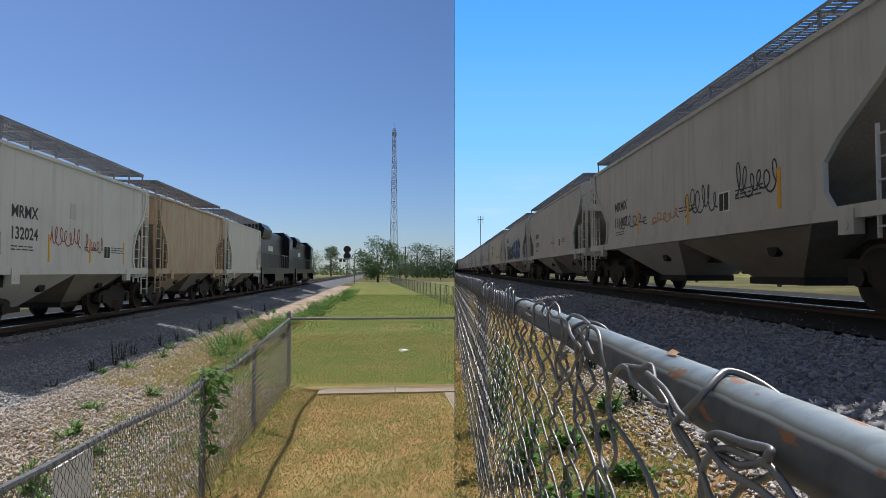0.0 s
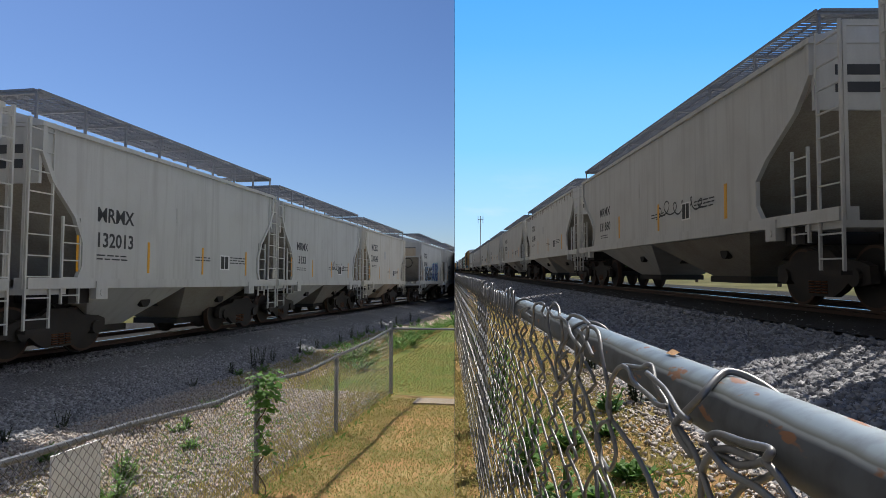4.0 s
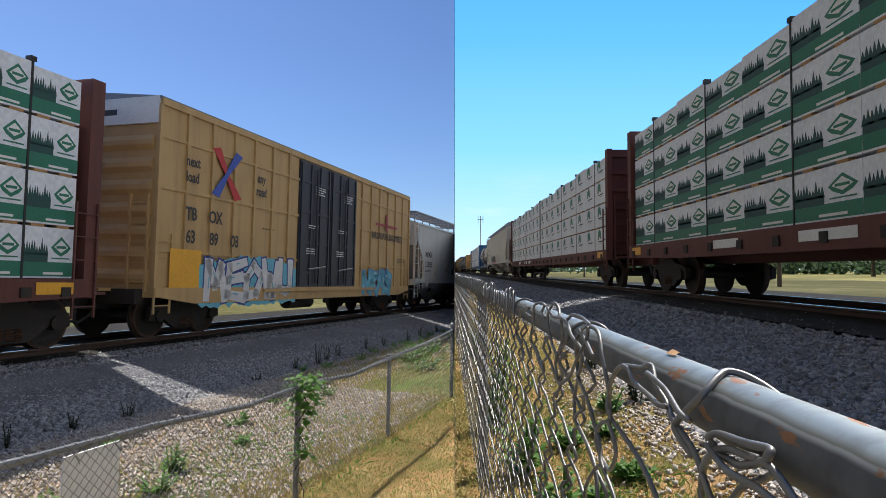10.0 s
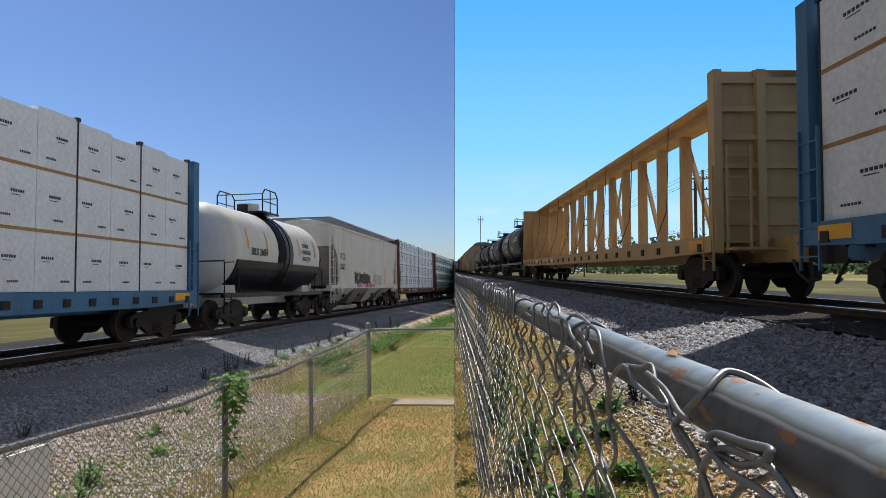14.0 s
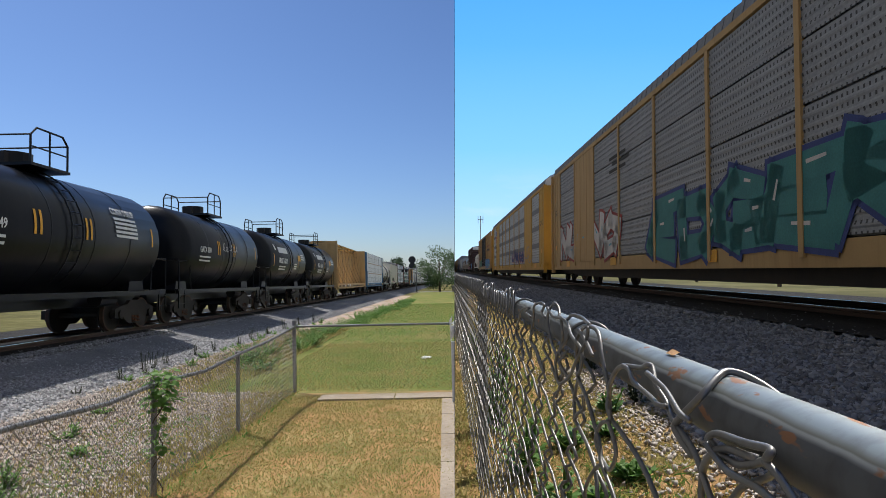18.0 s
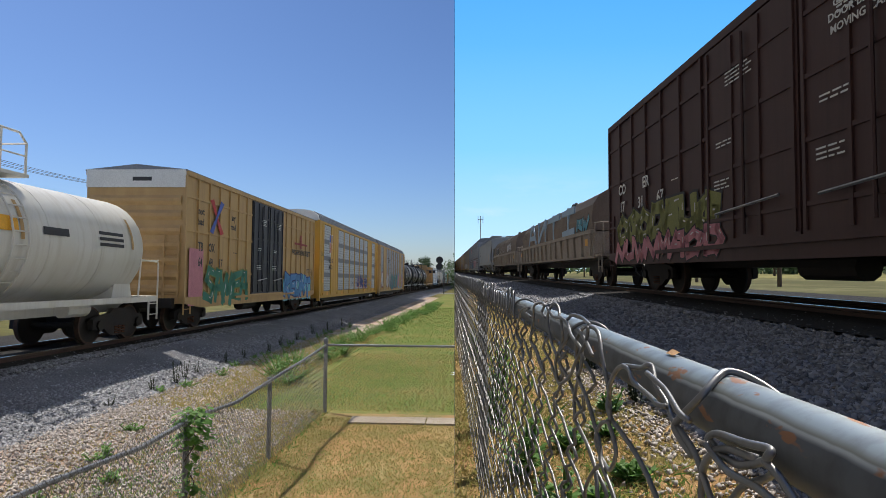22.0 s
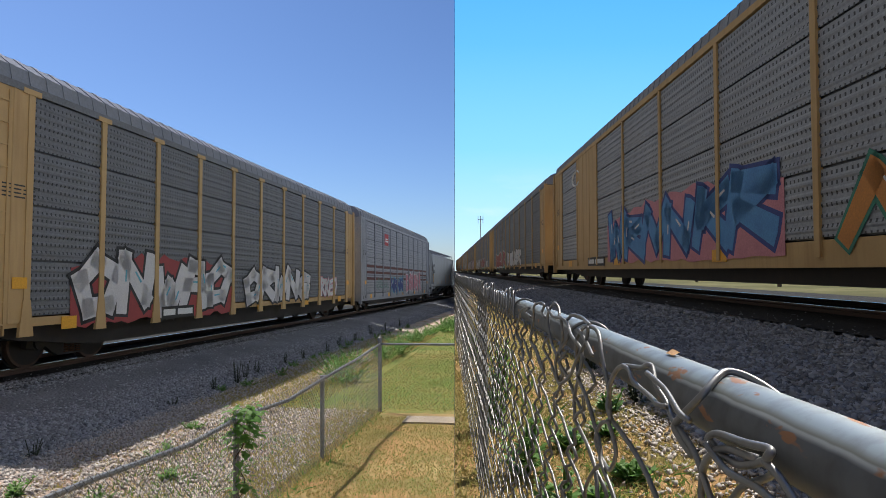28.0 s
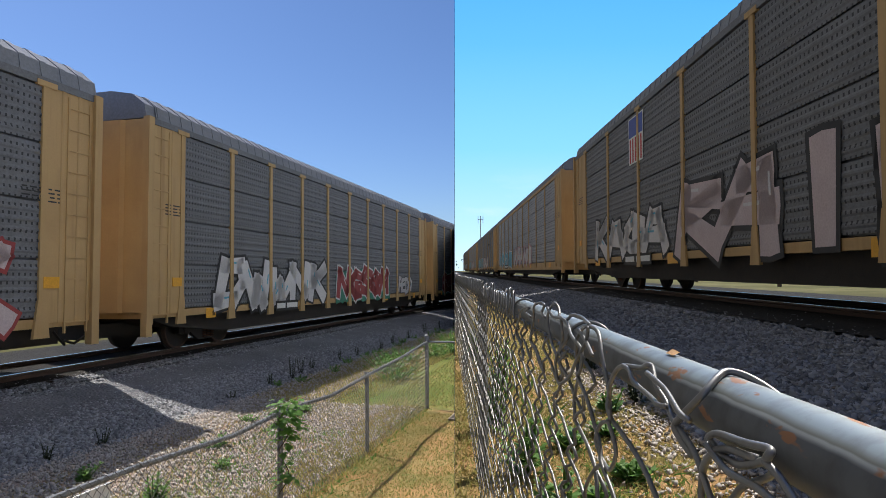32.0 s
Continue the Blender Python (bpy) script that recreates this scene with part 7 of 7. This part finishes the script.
def d_gray(car, side, k, h, x, b):
    graffiti(car, x, h * .1, h * .62, .95, 2.4, "g_pink", "g_white", 5, 57, side)
    graffiti(car, x, -h * .35, h * .0, .95, 2.0, "g_navy", "g_cyan", 4, 58, side)
    tag_scrawl(car, x, -h * .7, -h * .4, 1.2, 1.9, "g_green", 59, side, 7)
    part("red_sign", Shape().box(x, x + .01, -h * .5, -h * .41, 3.9, 4.6), mat("red", side), car)
    part("sign_print", Shape().box(x + .01, x + .014, -h * .485, -h * .425, 4.1, 4.2).box(x + .01, x + .014, -h * .485, -h * .43, 4.25, 4.32), mat("white", side), car)


def number_plate(car, x, y, w, side):
    s = Shape().box(x, x + .006, y - w, y + w, .72, 1.02)
    s.paint(1).box(x + .006, x + .009, y - w * .9, y - w * .2, .8, .95).box(x + .006, x + .009, y - w * .05, y + w * .9, .8, .95)
    part("number_panel", s, [mat("black", side), mat("white", side)], car)


def d_dark(a, bfill, c, seed):
    def dress(car, side, k, h, x, b):
        graffiti(car, x, -h * .78, -h * .2, .85, 2.3, a[0], a[1], 5, seed, side, a[2] if len(a) > 2 else "")
        graffiti(car, x + .003, -h * .1, h * .42, .9, 2.2, bfill[0], bfill[1], 5, seed + 1, side, bfill[2] if len(bfill) > 2 else "")
        if c:
            graffiti(car, x, h * .56, h * .76, 1.0, 1.9, c[0], c[1], 4, seed + 2, side)
        number_plate(car, 1.53, -h * .45, .9 * k, side)
    return dress


def d_ns(a, b2, seed):
    def dress(car, side, k, h, x, b):
        d_dark(a, b2, None, seed)(car, side, k, h, x, b)
        s = Shape()
        for i in range(4):
            s.box(x, x + .004, -h * .46 + i * .08, -h * .32, 4.2 - i * .1, 4.24 - i * .1)
        part("road_mark", s.box(x, x + .004, -h * .44, -h * .34, 3.55, 3.65).box(x, x + .004, -h * .46, -h * .32, 3.3, 3.4), mat("black", side), car)
    return dress


def d_cn(car, side, k, h, x, b):
    graffiti(car, x, -h * .45, h * .12, .9, 2.4, "g_blue", "g_navy", 6, 61, side, "g_pink")
    graffiti(car, x, h * .22, h * .75, .9, 2.0, "g_orange", "g_green", 6, 62, side)
    part("road_mark", Shape().tube([(x, -h + b * 1.5 + .5 * k * math.cos(a), 4.2 + .3 * math.sin(a)) for a in (.6 + i * .5 for i in range(11))], .045, 4), mat("white", side), car)
    number_plate(car, 1.53, -h * .55, .9 * k, side)


def d_shield(car, side, k, h, x, b):
    y, z = -h + b * 2.5, 4.2
    part("shield", Shape().prism_x([(y - .5 * k, z + .6), (y + .5 * k, z + .6), (y + .46 * k, z - .7), (y - .46 * k, z - .7)], x, x + .01), mat("white", side), car)
    part("shield_top", Shape().box(x, x + .014, y - .46 * k, y + .46 * k, z + .05, z + .56), mat("blue", side), car)
    st = Shape()
    for i in range(5):
        st.box(x, x + .014, y + (-.4 + .18 * i) * k, y + (-.32 + .18 * i) * k, z - .66, z)
    part("shield_stripes", st, mat("red", side), car)
    graffiti(car, x, -h * .82, -h * .42, .9, 2.3, "g_white", "g_black", 4, 63, side)
    graffiti(car, x + .004, -h * .38, h * .24, .8, 2.6, "g_pale", "g_black", 5, 64, side, "", "RAIDM")
    graffiti(car, x, h * .32, h * .84, .8, 2.5, "g_pale", "g_red", 5, 65, side)
    number_plate(car, 1.53, -h * .55, .9 * k, side)


def beam(rear, key, load, label):
    def build(car, side, k):
        h = centerbeam(car, side, k, key, load)
        s = Shape()
        for a, b in ((-.62, -.55), (-.42, -.33), (-.28, -.2)):
            s.box(1.515, 1.52, h * a, h * b, .98, 1.14)
        tagged(part("number_bars", s, mat("white", side), car), kind="stuff")
    TRAIN.append((rear, 24.4, build, label, "flatcar"))


def tnk(rear, length, key, label, dress, **kw):
    def build(car, side, k):
        h, r, zc = tank(car, side, k, length, key, **kw)
        dress(car, side, k, h, r, zc)
    TRAIN.append((rear, length, build, label, "tank car"))


def t_white_black(car, side, k, h, r, zc):
    tank_text(car, "SBLX 24054", .34, -h * .55, 2.42, r + .012, zc, side, "ink")
    for i, w in enumerate(("SODIUM", "HYDROXIDE", "SOLUTION")):
        tank_text(car, w, .24, h * .5, 2.95 - .27 * i, r + .012, zc, side, "ink")
    for y in (-h * .75, -h * .4, h * .33, h * .75):
        tank_patch(car, y - .05, y + .05, 2.6, 3.3, r, zc, side, "amber", .012)


def t_procor(num):
    def dress(car, side, k, h, r, zc):
        tank_patch(car, -h * .56, -h * .12, 2.98, 3.3, r, zc, side, "white", .012, "maker_mark")
        tank_text(car, "PROX " + num, .40, -h * .38, 2.42, r + .012, zc, side, "white")
        for i in range(2):
            tank_patch(car, -h * .55, -h * .25, 2.2 - .14 * i, 2.27 - .14 * i, r, zc, side, "white", .012)
        tank_patch(car, -h * .72, -h * .66, 3.1, 3.4, r, zc, side, "white", .012)
        for y in (-h * .8, -h * .02, h * .1, h * .42):
            tank_patch(car, y - .04, y + .04, 2.25, 2.9, r, zc, side, "amber", .012)
        tank_patch(car, h * .42, h * .56, 2.65, 3.0, r, zc, side, "amber", .013)
        for i in range(3):
            tank_patch(car, h * .2, h * .34, 2.4 - .13 * i, 2.47 - .13 * i, r, zc, side, "white", .012)
            tank_patch(car, h * .6, h * .78, 3.0 - .13 * i, 3.07 - .13 * i, r, zc, side, "white", .012)
    return dress


def t_syrup(mark, syrup):
    def dress(car, side, k, h, r, zc):
        tank_text(car, mark, .3, -h * .6, 2.5, r + .012, zc, side, "white")
        for i in range(2):
            tank_patch(car, -h * .72, -h * .48, 2.3 - .14 * i, 2.36 - .14 * i, r, zc, side, "white", .012)
        if syrup:
            tank_text(car, "CORN SYRUP", .26, h * .5, 3.25, r + .012, zc, side, "white")
            for i in range(5):
                tank_patch(car, h * .38, h * .62, 3.1 - .12 * i, 3.17 - .12 * i, r, zc, side, "white", .012)
        else:
            tag_scrawl(car, r + .02, -h * .2, h * .2, 2.6, 3.0, "g_white", 70, side, 6)
        for y in (-h * .3, -h * .26, h * .1, h * .14, h * .8):
            tank_patch(car, y - .04, y + .04, 2.45, 3.0, r, zc, side, "amber", .012)
    return dress


def t_white(car, side, k, h, r, zc):
    tank_text(car, "ITFX 301634", .3, -h * .55, 2.55, r + .012, zc, side, "ink")
    for i in range(3):
        tank_patch(car, -h * .72, -h * .42, 2.38 - .12 * i, 2.43 - .12 * i, r, zc, side, "ink", .012)
        tank_patch(car, h * .52, h * .72, 2.7 - .14 * i, 2.78 - .14 * i, r, zc, side, "ink", .012)
    for y in (-h * .3, h * .02, h * .8):
        tank_patch(car, y - .05, y + .05, 2.4, 3.2, r, zc, side, "tan_yellow", .012)
    tank_patch(car, -h * .1, h * .0, 2.55, 2.85, r, zc, side, "amber", .012)
    tank_patch(car, h * .14, h * .3, 2.55, 2.72, r, zc, side, "ink", .012)


def coil(rear, dress, label):
    def build(car, side, k):
        h = coil_car(car, side, k)
        dress(car, side, k, h)
    TRAIN.append((rear, 18.0, build, label, "coil car"))


def c_block(car, side, k, h):
    # tall pale-blue block letters on the cover
    strokes = {"A": [[(0, 0), (.38, 1), (.62, 1), (1, 0)], [(.2, .35), (.8, .35)]], "N": [[(.1, 0), (.1, 1)], [(.9, 1), (.1, 0)], [(.9, 0), (.9, 1)]], "T": [[(.5, 0), (.5, 1)], [(0, .95), (1, .95)]], "I": [[(.5, 0), (.5, 1)], [(.1, .95), (.9, .95)], [(.1, .05), (.9, .05)]]}
    for i, one in enumerate("ANTI"):
        s = Shape()
        y, w = h * (-.68 + .36 * i), h * .29
        for q, line in enumerate(strokes[one]):
            ribbon(s, [(y + w * u, 2.12 + .98 * v) for u, v in line], .15, 1.40, 1.462 + .002 * q)
        part("graffiti_letter", s, mat("g_sky", side), car)
    for i, (cx_, r_) in enumerate(((-.95, .30), (-.45, .38), (.1, .34), (.62, .39))):
        rb = random.Random(i)
        lobes = [rb.uniform(.82, 1.12) for _ in range(14)]

        def blob(grow):
            return [(cx_ + (r_ * lobes[u] + grow) * math.cos(u * .4488), 2.62 + (r_ * 1.15 * lobes[u] + grow) * math.sin(u * .4488)) for u in range(14)]
        e = .01 * i
        s = Shape().prism_y(blob(.05), -h + .11 - e, -h + .15)
        s.paint(1).prism_y(blob(0), -h + .105 - e, -h + .15)
        s.paint(0)
        ribbon_y = [(cx_ - r_ * .4, 2.5), (cx_ - r_ * .1, 2.75), (cx_ + r_ * .35, 2.62)]
        for (a_, b_), (c_, d_) in zip(ribbon_y[:-1], ribbon_y[1:]):
            s.prism_y([(a_, b_ - .02), (c_, d_ - .02), (c_, d_ + .02), (a_, b_ + .02)], -h + .10 - e, -h + .15)
        s.now = 1
        part("bubble_letter", s, [mat("g_black", side), mat("g_white", side)], car)
    graffiti(car, 1.452, h * .72, h * .92, 2.05, 2.7, "g_cyan", "g_black", 2, 71, side)
    tag_scrawl(car, 1.45, -h * .95, -h * .8, 2.5, 2.9, "g_black", 72, side, 4)


def c_tags(car, side, k, h):
    graffiti(car, 1.452, -h * .8, -h * .5, 2.1, 2.8, "g_black", "g_white", 4, 73, side)
    graffiti(car, 1.452, h * .3, h * .62, 2.1, 2.8, "g_white", "g_black", 4, 74, side)
    tag_scrawl(car, 1.45, -h * .4, h * .1, 2.1, 2.8, "hopper_grey", 75, side, 6)


loco(-15.8)
loco(-10.7)
hop(-7.8, "", "", "hopper_pale")
hop(-4.9, "", "", "hopper_tan", label="rust-stained tan two-bay covered hopper car")
hop(-2.0, "MRMX", "132024", "hopper_pale", g_pale_tags, "pale grey covered hopper with red scrawled graffiti")
hop(.9, "MWCX", "301845", "hopper_pale")
hop(3.8, "MRMX", "131007", "hopper_grey", g_black_tags, "grey covered hopper with black spray tags along its sill")
hop(6.72, "MRMX", "131970", "hopper_grey")
hop(9.59, "RDRX", "300960", "hopper_grey", g_big, "grey covered hopper with large black and blue graffiti")
hop(12.53, "MCEX", "330646", "hopper_cream", None, "cream-grey covered hopper with rust-stained bays", under="hopper_tan")
hop(15.44, "MRMX", "3133", "hopper_grey", g_small)
hop(18.4, "MRMX", "132013", "hopper_grey")
hop(21.29, "MRMX", "131687", "hopper_grey")
hop(24.2, "MRMX", "131880", "hopper_grey", g_small)
hop(27.05, "ITFX", "12180", "hopper_pale", g_rusty, "pale grey covered hopper with rust along its roof edge")
hop(29.92, "MWCX", "302220", "hopper_grey", None, "grey covered hopper with yellow reflectors on its sill")
hop(32.95, "MRMX", "131926", "hopper_grey")
hop(35.9, "MRMX", "131958", "hopper_grey", g_small, "grey covered hopper with a black sprayed tag")
hop(40.33, "", "", "hopper_dull", g_round_tag, "long dull grey round-sided hopper with looping black graffiti", 19.4, bays=4, round_side=True, under="iron")
hop(43.36, "MRMX", "132035", "hopper_grey")
box(48.05, 20.6, "box_tan", dress_tbox("638903", 0), "tan ribbed boxcar with dark doors and bright graffiti")
beam(53.62, "red_oxide", "forest", "red-brown centerbeam flatcar loaded with green-printed wrapped lumber")
beam(59.18, "red_oxide", "leafmark", "red-brown centerbeam flatcar loaded with white wrapped lumber")
hop(63.87, "", "", "hopper_cream", g_utcx, "long cream covered hopper with black block graffiti", 20.5, bays=4, sill=1.25, eave=4.3)
tnk(66.81, 12.9, "tank_white", "white tank car with a black band and black underside", t_white_black, band="black_paint", lower="black_paint", rail="black_paint")
beam(72.53, "car_blue", "tall", "blue centerbeam flatcar loaded with white wrapped beams")
beam(78.2, "tan_yellow", "", "empty yellow centerbeam flatcar with open truss")
tnk(81.1, 12.7, "black_paint", "black tank car with white lettering and top railings", t_procor("15461"))
tnk(84.0, 12.7, "black_paint", "black tank car with white lettering and top railings", t_procor("16308"))
tnk(86.9, 12.7, "black_paint", "black tank car with a scrawled tag and top railings", t_syrup("GATX 110", False))
tnk(90.12, 14.1, "black_paint", "long black tank car with a white data panel", t_syrup("STSX 51349", True))
rack(96.7, 28.8, "panel", "tan_yellow", d_silver, "silver autorack with tan posts and large teal graffiti", plain=(1, 8))
rack(103.35, 29.0, "panel_bright", "yellow", d_yellow, "yellow autorack with bright perforated panels and a shield", plain=(1, 8), end="yellow")
box(108.12, 20.9, "box_tan", dress_tbox("644917", 1), "tan ribbed boxcar with dark doors, green and blue graffiti")
tnk(111.49, 14.7, "tank_white", "creamy white tank car with white top railings", t_white, rail="tank_white", r=1.27, lift=-.2)
box(115.54, 17.7, "box_brown", dress_brown, "dark brown ribbed boxcar with yellow and pink graffiti", "box_brown")
coil(119.64, c_block, "brown covered coil car with pale blue block graffiti")
coil(123.82, c_tags, "brown covered coil car with black and white tags")
hop(128.78, "", "", "hopper_blue", g_stains, "long blue-grey covered hopper with olive spill stains", 21.7, bays=4, sill=1.25, eave=4.15, inset=1.6)
rack(135.48, 29.2, "panel", "roof_zinc", d_gray, "grey autorack with dark red stripes and pink graffiti", stripes="red", end="panel")
rack(142.0, 28.5, "panel_dark", "tan_yellow", d_dark(("g_white", "g_black", "g_red"), ("g_white", "g_black"), ("g_white", "g_pink"), 80), "dark autorack with tan posts and white graffiti letters", wide=True)
rack(148.59, 28.7, "panel", "tan_yellow", d_cn, "silver autorack with tan posts and blue graffiti", plain=(1, 8))
rack(155.39, 29.5, "panel_dark", "tan_yellow", d_ns(("g_red", "g_white", "g_green"), ("g_white", "g_black"), 90), "dark grey autorack with red and white graffiti", wide=True)
rack(162.28, 29.8, "panel_dark", "tan_yellow", d_dark(("g_white", "g_black"), ("g_red", "g_white", "g_green"), ("g_white", "g_black"), 95), "dark grey autorack with silver and red bubble graffiti", wide=True)
rack(168.8, 28.5, "panel_dark", "tan_yellow", d_shield, "dark autorack with a shield and tall white graffiti", wide=True)
for n_, r_ in enumerate((175.4, 182.0, 188.6, 195.2)):
    rack(r_, 28.6, "panel_dark" if n_ % 2 else "panel", "tan_yellow", d_dark(("g_cyan", "g_white"), ("g_white", "g_pink"), None, 110 + 5 * n_), "grey autorack with tan posts and small graffiti", wide=bool(n_ % 2))

K_WEST, K_EAST = 3.48 / UNIT, 5.60 / UNIT
LAG = [(0, 1.35), (2, 1.29), (3, .9), (7, .54), (9, .54), (10, .435), (12, .4), (13, .8), (14, .95), (17, 1.2), (20, 1.38), (21, 1.24), (22, 1.06), (24, 1.09), (28, .95), (30, .7), (31, .865), (32, .9)]
CARS = []
for rear, length, build, label, cat in TRAIN:
    for side, k in (("W", K_WEST), ("E", K_EAST)):
        if side == "E" and rear < 3 or side == "W" and rear > 172:
            continue
        car = new(cat.replace(" ", "_"))
        tagged(car, label, cat, "cars of the train")
        build(car, side, k)
        CARS.append((car, side, rear - length / UNIT / 2))


def run(t):
    """How far the train has come, in units of 4.38 m."""
    return 5.00224 * t + .004241 * t * t


def motions():
    """The west place swings past the eye as the hand-held camera pans; the train runs through both places."""
    for ob, m in WEST:
        walk(ob, [(t, s @ m) for t, s in SWING])
    for car, side, mid in CARS:
        rows = []
        if side == "W":
            for t, s in SWING:
                lag = float(np.interp(t, [a for a, b in LAG], [b for a, b in LAG]))
                rows.append((t, s @ Matrix.Translation((-9.03, 3.48 * (run(t) + lag - mid), .75))))
        else:
            for i in range(9):
                t = i * 4.0
                rows.append((t, EASTM @ Matrix.Translation((6.72, 5.60 * (mid - run(t)) + .8, -.56)) @ Matrix.Rotation(math.pi, 4, "Z")))
        walk(car, rows)


motions()
